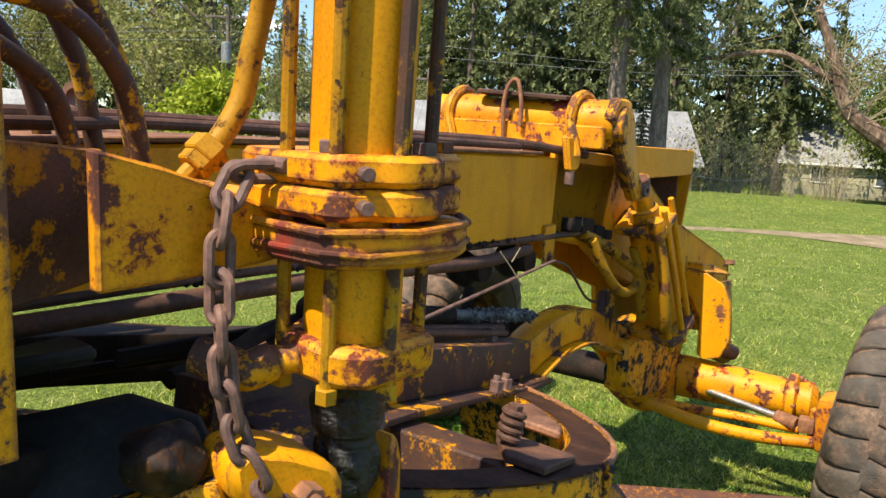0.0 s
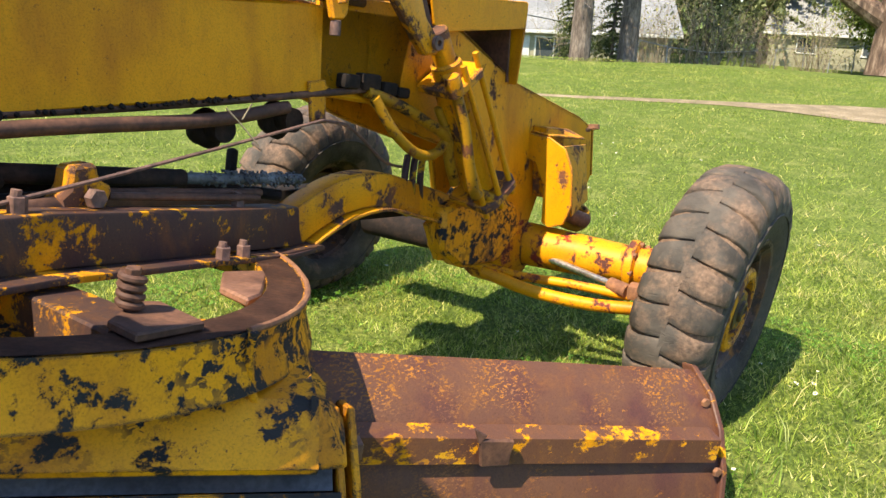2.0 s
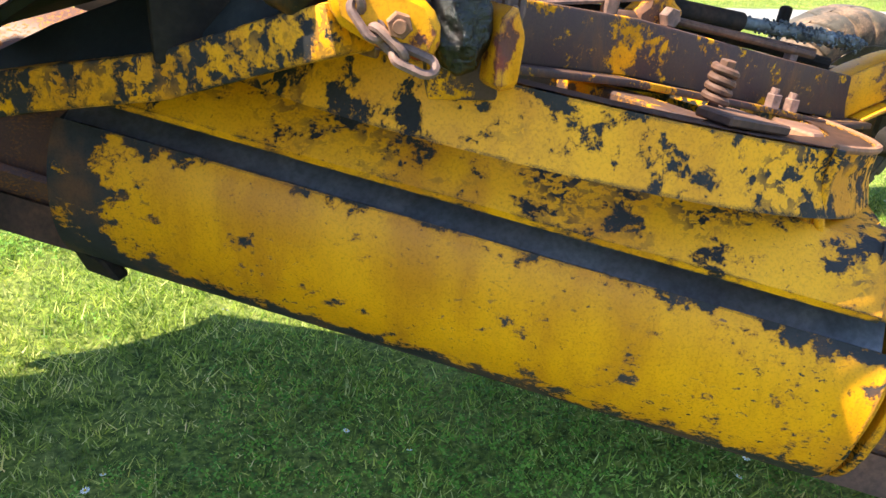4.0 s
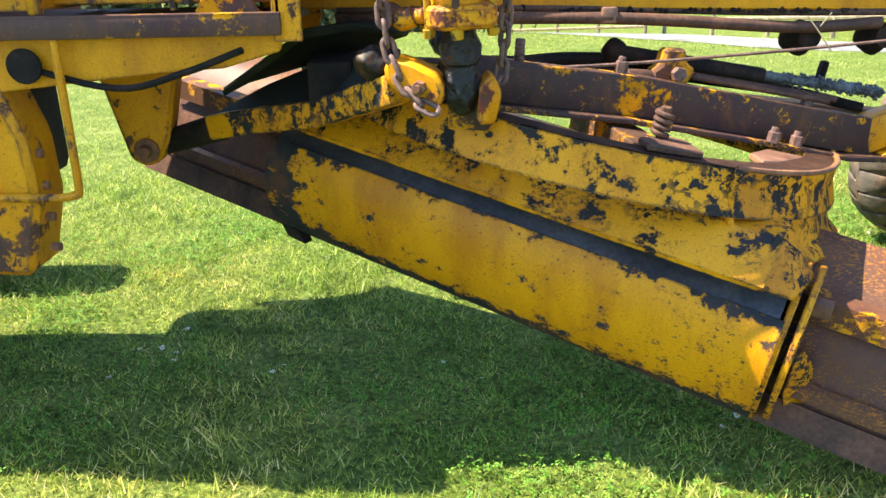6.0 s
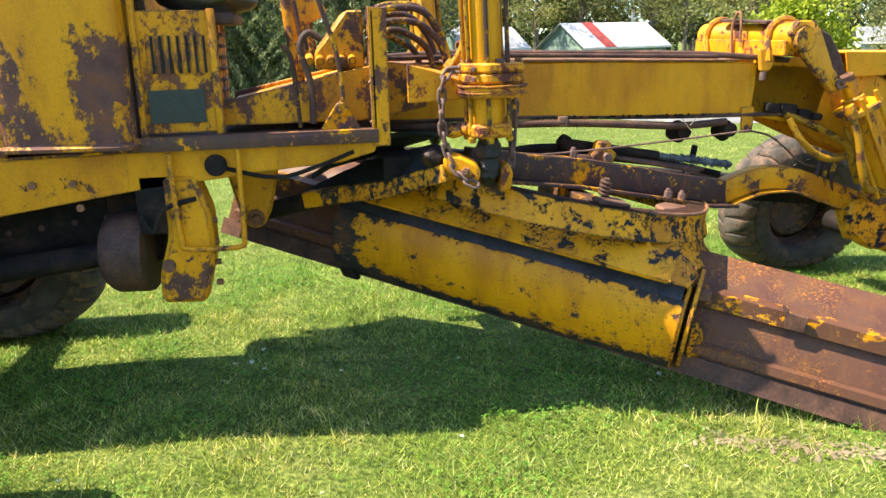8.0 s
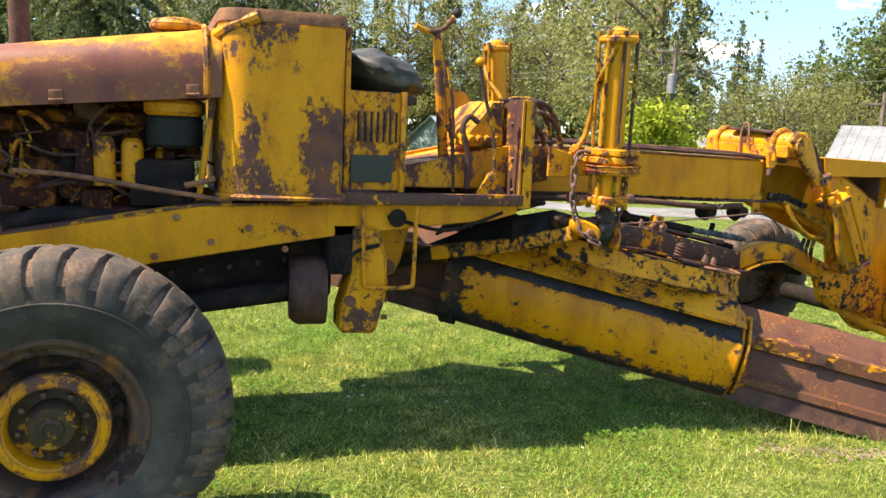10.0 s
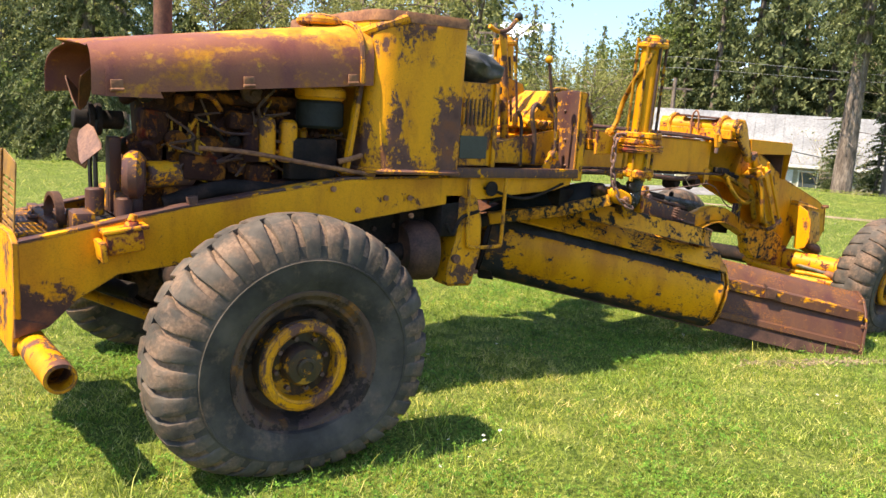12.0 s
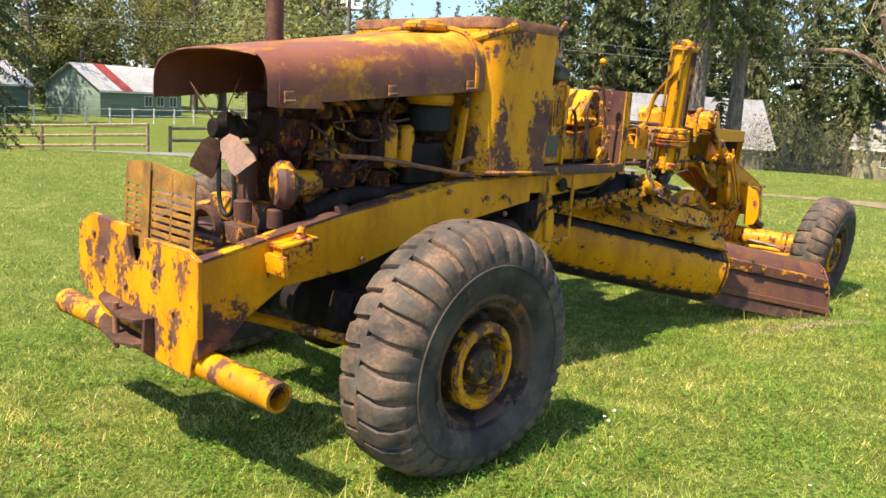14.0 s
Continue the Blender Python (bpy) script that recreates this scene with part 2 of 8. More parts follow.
M_DARK = rough_stuff("oily_dark_steel", (0.008, 0.006, 0.005), (0.018, 0.013, 0.011), (0.045, 0.026, 0.018), 8.0, 0.85, bump=0.4, shine=0.2)
M_ENGINE = worn_paint("oily_engine_paint", (0.032, 0.013, 0.009), (0.24, 0.085, 0.012), 0.42, 9.0, second=(0.09, 0.014, 0.009), rough=0.85, shine=0.15, dull=0.0)
M_GREASE = rough_stuff("black_grease", (0.003, 0.003, 0.0035), (0.006, 0.006, 0.006), (0.014, 0.014, 0.013), 22.0, 0.24, bump=1.0, grain=34.0, depth=0.03)
M_HOSE = worn_paint("painted_hose", (0.36, 0.175, 0.004), (0.045, 0.026, 0.012), 0.42, 11.0, fleck=0.5, rough=0.55, dull=0.6, stain=(0.16, 0.065, 0.008))
M_OCHRE = rough_stuff("ochre_faded_sheet", (0.13, 0.065, 0.02), (0.26, 0.125, 0.02), (0.36, 0.18, 0.02), 7.0, 0.6)
M_HOSE_OLD = worn_paint("old_brown_hose", (0.065, 0.036, 0.028), (0.5, 0.26, 0.01), 0.42, 7.0, rough=0.6, dull=0.0, second=(0.5, 0.26, 0.01))
M_CHROME = rough_stuff("bright_ram_rod", (0.6, 0.6, 0.6), (0.72, 0.72, 0.72), (0.8, 0.8, 0.8), 8.0, 0.36, metal=1.0, bump=0.05)
M_BLACK = rough_stuff("black_sheet", (0.008, 0.009, 0.008), (0.014, 0.016, 0.015), (0.026, 0.028, 0.026), 6.0, 0.7, bump=0.1, shine=0.3)
M_GREEN = rough_stuff("green_plate", (0.010, 0.015, 0.015), (0.016, 0.023, 0.022), (0.030, 0.038, 0.036), 7.0, 0.4, bump=0.1)
M_CUSHION = rough_stuff("torn_black_cushion", (0.018, 0.018, 0.016), (0.04, 0.04, 0.035), (0.10, 0.09, 0.075), 9.0, 0.6, bump=0.8, grain=30.0, depth=0.01)
M_FAN = rough_stuff("dull_pink_brown_steel", (0.09, 0.042, 0.026), (0.16, 0.075, 0.046), (0.28, 0.14, 0.085), 9.0, 0.6)
M_STEEL = rough_stuff("blued_bare_steel", (0.035, 0.037, 0.042), (0.06, 0.063, 0.07), (0.095, 0.095, 0.10), 6.0, 0.45, metal=0.3, bump=0.15)
M_GREY_PIPE = rough_stuff("dusty_grey_hose", (0.03, 0.032, 0.034), (0.07, 0.075, 0.08), (0.16, 0.17, 0.18), 14.0, 0.6, bump=0.6)


def tyre_rubber(name, mud, deep=1.0):
    m, nt, bsdf = nodes_of(name)
    vec = position(nt)
    big = noise_of(nt, vec, 4.5, 7.0, 0.6)
    fine = noise_of(nt, vec, 60.0, 5.0, 0.65)
    col = ramp_of(nt, big, [(0.34, (0.024 * deep, 0.021 * deep, 0.018 * deep)), (0.5, (0.043 * deep, 0.037 * deep, 0.031 * deep)), (0.7, (0.076 * deep, 0.063 * deep, 0.050 * deep))])
    dust = step_of(nt, math_of(nt, "ADD", noise_of(nt, vec, 7.0, 6.0, 0.6), math_of(nt, "MULTIPLY", fine, 0.15)), 0.70 - 0.3 * mud, 0.92 - 0.3 * mud)
    brown = ramp_of(nt, fine, [(0.3, (0.10, 0.062, 0.042)), (0.7, (0.25, 0.16, 0.105))])
    col = mix_of(nt, math_of(nt, "MULTIPLY", dust, 0.85), col, brown)
    nt.links.new(col, bsdf.inputs["Base Color"])
    bsdf.inputs["Roughness"].default_value = 0.75
    bsdf.inputs["Specular IOR Level"].default_value = 0.15
    cracks = step_of(nt, noise_of(nt, position(nt, (1, 0.35, 1)), 26.0, 6.0, 0.7, 1.2), 0.44, 0.40)
    bump_of(nt, bsdf, math_of(nt, "ADD", math_of(nt, "ADD", fine, big), math_of(nt, "MULTIPLY", cracks, -0.6)), 0.5, 0.005)
    return m


M_TREAD = tyre_rubber("muddy_tread_rubber", 0.62, 1.6)
M_TREAD_FRONT = tyre_rubber("brown_tread_rubber", 0.60, 1.6)
M_MUD = tyre_rubber("mud_filled_grooves", 1.7)
M_SIDEWALL = tyre_rubber("black_sidewall_rubber", 0.22, 1.25)


def grass_ground():
    m, nt, bsdf = nodes_of("lawn_soil_and_grass")
    vec = position(nt)
    big = noise_of(nt, vec, 0.35, 6.0, 0.6)
    mid = noise_of(nt, vec, 2.6, 6.0, 0.65)
    fine = noise_of(nt, position(nt, (1, 1, 1)), 38.0, 6.0, 0.7)
    col = ramp_of(nt, fine, [(0.34, (0.024, 0.038, 0.006)), (0.5, (0.095, 0.135, 0.018)), (0.66, (0.25, 0.29, 0.05))])
    dry = ramp_of(nt, fine, [(0.34, (0.09, 0.12, 0.02)), (0.66, (0.36, 0.36, 0.11))])
    col = mix_of(nt, step_of(nt, mid, 0.5, 0.78), col, dry)
    col = mix_of(nt, 0.4, col, ramp_of(nt, big, [(0.35, (0.55, 0.62, 0.5)), (0.65, (1, 1, 1))]), "MULTIPLY")
    nt.links.new(col, bsdf.inputs["Base Color"])
    bsdf.inputs["Roughness"].default_value = 0.9
    bsdf.inputs["Specular IOR Level"].default_value = 0.2
    bump_of(nt, bsdf, math_of(nt, "ADD", fine, mid), 0.8, 0.03)
    return m


M_LAWN = grass_ground()


def leafy(name, dark, mid, light, through_light=0.25):
    m, nt, bsdf = nodes_of(name)
    geo = nt.nodes.new("ShaderNodeNewGeometry")
    vec = position(nt)
    patch = noise_of(nt, vec, 0.9, 4.0)
    v = math_of(nt, "ADD", math_of(nt, "MULTIPLY", geo.outputs["Random Per Island"], 0.55), math_of(nt, "MULTIPLY", patch, 0.45))
    col = ramp_of(nt, v, [(0.18, dark), (0.5, mid), (0.85, light)])
    nt.links.new(col, bsdf.inputs["Base Color"])
    bsdf.inputs["Roughness"].default_value = 0.6
    bsdf.inputs["Specular IOR Level"].default_value = 0.25
    trans = nt.nodes.new("ShaderNodeBsdfTranslucent")
    nt.links.new(col, trans.inputs["Color"])
    mixs = nt.nodes.new("ShaderNodeMixShader")
    mixs.inputs["Fac"].default_value = through_light
    nt.links.new(bsdf.outputs["BSDF"], mixs.inputs[1])
    nt.links.new(trans.outputs["BSDF"], mixs.inputs[2])
    nt.links.new(mixs.outputs["Shader"], nt.nodes["Material Output"].inputs["Surface"])
    return m


def lawn_blades():
    """Blades of many greens and straw, lighter and darker by clump and by patch."""
    m, nt, bsdf = nodes_of("grass_blades")
    geo = nt.nodes.new("ShaderNodeNewGeometry")
    vec = position(nt)
    patch = noise_of(nt, vec, 0.7, 4.0, 0.6)
    clump = noise_of(nt, vec, 5.5, 4.0, 0.65)
    col = ramp_of(nt, geo.outputs["Random Per Island"], [(0.05, (0.092, 0.145, 0.018)), (0.45, (0.245, 0.333, 0.038)), (0.78, (0.46, 0.510, 0.10)), (0.96, (0.62, 0.57, 0.24))])
    shade = ramp_of(nt, clump, [(0.34, (0.34, 0.44, 0.32)), (0.50, (0.95, 1.0, 0.9)), (0.64, (1.42, 1.30, 1.3))])
    col = mix_of(nt, 1.0, col, shade, "MULTIPLY")
    dry = ramp_of(nt, patch, [(0.40, (0.82, 0.95, 0.8)), (0.62, (1.25, 1.06, 1.3))])
    col = mix_of(nt, 1.0, col, dry, "MULTIPLY")
    nt.links.new(col, bsdf.inputs["Base Color"])
    bsdf.inputs["Roughness"].default_value = 0.5
    bsdf.inputs["Specular IOR Level"].default_value = 0.35
    trans = nt.nodes.new("ShaderNodeBsdfTranslucent")
    nt.links.new(col, trans.inputs["Color"])
    both = nt.nodes.new("ShaderNodeMixShader")
    both.inputs["Fac"].default_value = 0.42
    nt.links.new(bsdf.outputs["BSDF"], both.inputs[1])
    nt.links.new(trans.outputs["BSDF"], both.inputs[2])
    nt.links.new(both.outputs["Shader"], nt.nodes["Material Output"].inputs["Surface"])
    return m


M_BLADES = lawn_blades()
M_FIR = leafy("fir_needles", (0.040, 0.056, 0.022), (0.105, 0.130, 0.050), (0.25, 0.27, 0.11), 0.35)
M_ALDER = leafy("spring_leaves", (0.11, 0.12, 0.035), (0.25, 0.26, 0.08), (0.45, 0.43, 0.16), 0.45)
M_LIME = leafy("fresh_yellow_green_leaves", (0.13, 0.18, 0.01), (0.27, 0.33, 0.02), (0.42, 0.46, 0.05), 0.35)
M_BROAD = leafy("dark_broad_leaves", (0.055, 0.08, 0.018), (0.13, 0.175, 0.04), (0.26, 0.31, 0.085), 0.4)
M_CLOVER = leafy("clover_leaflets", (0.045, 0.13, 0.014), (0.12, 0.27, 0.026), (0.25, 0.42, 0.06), 0.4)
M_BARK = rough_stuff("grey_brown_bark", (0.07, 0.05, 0.038), (0.15, 0.115, 0.09), (0.26, 0.21, 0.17), 6.0, 0.9, bump=0.9, grain=24.0, depth=0.03, stretch=(1, 1, 0.25))
M_BARK_RED = rough_stuff("red_brown_bark", (0.05, 0.030, 0.019), (0.135, 0.083, 0.054), (0.34, 0.25, 0.18), 5.0, 0.9, bump=1.0, grain=18.0, depth=0.05, stretch=(1, 1, 0.3))
M_TWIG = rough_stuff("pale_twigs", (0.16, 0.125, 0.08), (0.28, 0.22, 0.14), (0.42, 0.35, 0.22), 8.0, 0.9)
M_DIRT = rough_stuff("dry_dirt", (0.15, 0.115, 0.062), (0.23, 0.175, 0.10), (0.32, 0.25, 0.155), 2.6, 0.95, bump=0.6, grain=30.0, depth=0.02)
M_GRAVEL = rough_stuff("grey_gravel", (0.12, 0.115, 0.11), (0.19, 0.185, 0.175), (0.27, 0.26, 0.25), 2.0, 0.95, bump=0.6, grain=40.0, depth=0.02)
M_ROOF = rough_stuff("pale_metal_roof", (0.18, 0.185, 0.19), (0.225, 0.23, 0.235), (0.28, 0.285, 0.29), 0.8, 0.55, bump=0.2, grain=9.0, stretch=(1, 1, 1))
M_ROOF_PALE = rough_stuff("weathered_pale_roof", (0.36, 0.36, 0.36), (0.46, 0.46, 0.46), (0.55, 0.55, 0.54), 0.8, 0.55, bump=0.2, grain=9.0)
M_ROOF_RED = rough_stuff("red_roof_strip", (0.22, 0.03, 0.025), (0.32, 0.045, 0.035), (0.4, 0.08, 0.06), 1.2, 0.6)
M_SIDING = rough_stuff("beige_siding", (0.30, 0.285, 0.19), (0.37, 0.35, 0.24), (0.43, 0.41, 0.29), 1.2, 0.7, bump=0.3, grain=12.0, stretch=(0.2, 0.2, 6))
M_SIDING_GREEN = rough_stuff("sage_green_siding", (0.13, 0.19, 0.15), (0.18, 0.25, 0.20), (0.23, 0.30, 0.25), 1.0, 0.7, bump=0.3, grain=10.0, stretch=(0.2, 0.2, 6))
M_WHITE = rough_stuff("white_trim", (0.62, 0.62, 0.6), (0.72, 0.72, 0.7), (0.8, 0.8, 0.78), 3.0, 0.5)
M_PANE = rough_stuff("window_glass", (0.05, 0.06, 0.07), (0.07, 0.085, 0.10), (0.1, 0.12, 0.14), 0.9, 0.08, bump=0.02)
M_WIRE = rough_stuff("galvanised_wire", (0.25, 0.25, 0.25), (0.36, 0.36, 0.36), (0.45, 0.45, 0.45), 9.0, 0.5, metal=0.6)
M_PETAL = rough_stuff("white_petals", (0.7, 0.7, 0.68), (0.8, 0.8, 0.78), (0.86, 0.86, 0.84), 40.0, 0.6)
M_POLLEN = rough_stuff("yellow_flower_heart", (0.5, 0.32, 0.01), (0.65, 0.45, 0.02), (0.75, 0.55, 0.03), 60.0, 0.7)
M_TARP = rough_stuff("grey_tarp", (0.16, 0.17, 0.19), (0.30, 0.31, 0.34), (0.6, 0.6, 0.62), 3.0, 0.5, bump=0.6)
M_NET = rough_stuff("green_screen_cloth", (0.02, 0.07, 0.06), (0.035, 0.10, 0.085), (0.05, 0.14, 0.11), 2.0, 0.8)


# ---- building helpers ----
def part(name, bm, material, parent, label="", sharp=32):
    me = bpy.data.meshes.new(name)
    bmesh.ops.recalc_face_normals(bm, faces=bm.faces[:])
    bm.to_mesh(me)
    bm.free()
    me.materials.append(material)
    me.shade_smooth()
    me.set_sharp_from_angle(angle=radians(sharp))
    ob = new(name, me)
    if parent is not None:
        ob.parent = parent
    return tagged(ob, label)


def thing(name, label, category, at=(0, 0, 0), group="", kind=""):
    ob = new(name)
    ob.location = at
    return tagged(ob, label, category, group, kind)


def merge(bm, other):
    me = bpy.data.meshes.new("tmp")
    other.to_mesh(me)
    other.free()
    bm.from_mesh(me)
    bpy.data.meshes.remove(me)


def bevelled(tmp, size):
    if size > 0:
        bmesh.ops.bevel(tmp, geom=tmp.edges[:], offset=size, segments=2, profile=0.5, affect="EDGES", clamp_overlap=True)


def box(bm, c, s, turn=(0, 0, 0), bevel=0.006):
    tmp = bmesh.new()
    bmesh.ops.create_cube(tmp, size=1.0)
    bmesh.ops.scale(tmp, vec=s, verts=tmp.verts[:])
    bevelled(tmp, min(bevel, 0.45 * min(s)))
    bmesh.ops.transform(tmp, matrix=pose(*c, *turn), verts=tmp.verts[:])
    merge(bm, tmp)


def slab(bm, pts, d, bevel=0.005):
    """A polygon of places, made thick along d."""
    tmp = bmesh.new()
    vs = [tmp.verts.new(p) for p in pts]
    face = tmp.faces.new(vs)
    ext = bmesh.ops.extrude_face_region(tmp, geom=[face])
    bmesh.ops.translate(tmp, vec=d, verts=[g for g in ext["geom"] if isinstance(g, bmesh.types.BMVert)])
    bmesh.ops.recalc_face_normals(tmp, faces=tmp.faces[:])
    if bevel > 0:
        bmesh.ops.bevel(tmp, geom=tmp.edges[:], offset=bevel, segments=1, profile=0.5, affect="EDGES", clamp_overlap=True)
    merge(bm, tmp)


def frame_of(d):
    d = Vector(d).normalized()
    a = d.orthogonal().normalized()
    return a, d.cross(a).normalized(), d


def lathe(bm, prof, origin, axis, n=40, closed=False):
    """prof: (radius, height along the axis)."""
    a, b, d = frame_of(axis)
    o = Vector(origin)
    rings = []
    for r, h in prof:
        if r < 1e-5:
            rings.append([bm.verts.new(o + d * h)])
        else:
            rings.append([bm.verts.new(o + d * h + (a * math.cos(2 * math.pi * k / n) + b * math.sin(2 * math.pi * k / n)) * r) for k in range(n)])
    pairs = list(zip(rings, rings[1:]))
    if closed:
        pairs.append((rings[-1], rings[0]))
    for p, q in pairs:
        for k in range(n):
            j = (k + 1) % n
            if len(p) == 1 and len(q) == 1:
                continue
            if len(p) == 1:
                bm.faces.new((p[0], q[k], q[j]))
            elif len(q) == 1:
                bm.faces.new((p[k], p[j], q[0]))
            else:
                bm.faces.new((p[k], p[j], q[j], q[k]))


def rod(bm, p, q, r, r2=None, n=16, bevel=0.0):
    p, q = Vector(p), Vector(q)
    h = (q - p).length
    r2 = r if r2 is None else r2
    e = min(bevel or 0.12 * min(r, r2), 0.3 * h)
    lathe(bm, [(0, 0), (r - e, 0), (r, e), (r2, h - e), (r2 - e, h), (0, h)], p, q - p, n)


def curve_through(pts, steps=6):
    pts = [Vector(p) for p in pts]
    if len(pts) < 3:
        return pts
    ext = [2 * pts[0] - pts[1], *pts, 2 * pts[-1] - pts[-2]]
    out = []
    for i in range(1, len(ext) - 2):
        a, b, c, d = ext[i - 1:i + 3]
        for s in range(steps):
            t = s / steps
            out.append(0.5 * (2 * b + (c - a) * t + (2 * a - 5 * b + 4 * c - d) * t * t + (3 * b - a - 3 * c + d) * t ** 3))
    out.append(pts[-1])
    return out


def tube(bm, pts, r, n=10, steps=6, taper=1.0, smooth=True):
    way = curve_through(pts, steps) if smooth else [Vector(p) for p in pts]
    a, b, d = frame_of(way[1] - way[0])
    rings = []
    for i, p in enumerate(way):
        t = (way[min(i + 1, len(way) - 1)] - way[max(i - 1, 0)]).normalized()
        a = (a - t * a.dot(t)).normalized()
        b = t.cross(a)
        rr = r * (1 + (taper - 1) * i / (len(way) - 1))
        rings.append([bm.verts.new(p + (a * math.cos(2 * math.pi * k / n) + b * math.sin(2 * math.pi * k / n)) * rr) for k in range(n)])
    for p, q in zip(rings, rings[1:]):
        for k in range(n):
            j = (k + 1) % n
            bm.faces.new((p[k], p[j], q[j], q[k]))
    bm.faces.new(rings[0][::-1])
    bm.faces.new(rings[-1])


def hexnut(bm, p, axis, r, h):
    a, b, d = frame_of(axis)
    rod(bm, p, Vector(p) + d * h, r, n=6, bevel=0.1 * r)


def strip(bm, rails, closed=False):
    """Faces between rows of places."""
    rows = [[bm.verts.new(p) for p in r] for r in rails]
    pairs = list(zip(rows, rows[1:]))
    if closed:
        pairs.append((rows[-1], rows[0]))
    for p, q in pairs:
        for k in range(len(p) - 1):
            bm.faces.new((p[k], p[k + 1], q[k + 1], q[k]))
    return rows


def shell(bm, section, ends, thick):
    """A bent sheet: section gives the places across it for each of the two ends; thick: its thickness, along the normals."""
    tmp = bmesh.new()
    strip(tmp, [section(e) for e in ends])
    bmesh.ops.recalc_face_normals(tmp, faces=tmp.faces[:])
    bmesh.ops.solidify(tmp, geom=tmp.faces[:], thickness=thick)
    merge(bm, tmp)


# ---- the motor grader ----
grader = thing("motor_grader", "old rusty yellow motor grader parked on a lawn", "grader")


def lug_tyre(bm, radius, half, rim_r, lugs, lug_h=0.026, flat=0.0, share=0.33):
    """Carcass of a tyre about the y axis, with heavy staggered cross lugs; flat: how much its foot is pressed up."""
    n = 96
    deep = radius - rim_r
    side = [(rim_r, 0.62), (rim_r + 0.012, 0.80), (rim_r + deep * 0.22, 0.96), (rim_r + deep * 0.40, 0.995), (rim_r + deep * 0.445, 1.0), (rim_r + deep * 0.45, 1.022), (rim_r + deep * 0.475, 1.022), (rim_r + deep * 0.48, 0.985), (rim_r + deep * 0.66, 0.93), (rim_r + deep * 0.80, 0.80), (radius - lug_h - 0.010, 0.55)]
    prof = [(r, -half * w) for r, w in side] + [(radius - lug_h, 0)] + [(r, half * w) for r, w in side[::-1]]
    lathe(bm, prof, (0, 0, 0), (0, 1, 0), n)
    for side in (-1, 1):
        for k in range(lugs):
            a0 = 2 * math.pi * (k + (0.5 if side > 0 else 0)) / lugs
            wid = 2 * math.pi / lugs * share
            rows = []
            for s, (v, r, ww, lean) in enumerate([(-0.04, radius, 1.16, 0.34), (0.28, radius - 0.002, 1.14, 0.20), (0.56, radius - 0.011, 1.04, 0.06), (0.80, rim_r + deep * 0.875, 0.94, 0.0), (0.945, rim_r + deep * 0.71, 0.86, 0.0), (1.0, rim_r + deep * 0.52, 0.78, 0.0)]):
                y = side * half * v * 1.01
                mid = a0 + lean * 2 * math.pi / lugs * 0.6
                low = r - lug_h * 1.7
                crown = [(low, -1.10), (r - lug_h * 0.3, -1.02), (r, -0.92), (r + 0.001, -0.3), (r + 0.001, 0.3), (r, 0.92), (r - lug_h * 0.3, 1.02), (low, 1.10)]
                rows.append([(h, mid + wid * ww * e, y) for h, e in crown])
            rows[-1] = [(r0 - 0.012, a, y * 0.97) for r0, a, y in rows[-1]]
            grid = [[bm.verts.new((math.sin(a) * r, y, math.cos(a) * r)) for r, a, y in row] for row in rows]
            for p, q in zip(grid, grid[1:]):
                for i in range(len(p) - 1):
                    bm.faces.new((p[i], p[i + 1], q[i + 1], q[i]))
            bm.faces.new(grid[0])
            bm.faces.new(grid[-1][::-1])
    for v in bm.verts:
        if v.co.z < 0:
            f = max(0.0, -v.co.z - 0.15 * radius) / (0.85 * radius)
            v.co.z *= 1 - flat * f
            v.co.y *= 1 + 0.10 * flat * 2.2 * f


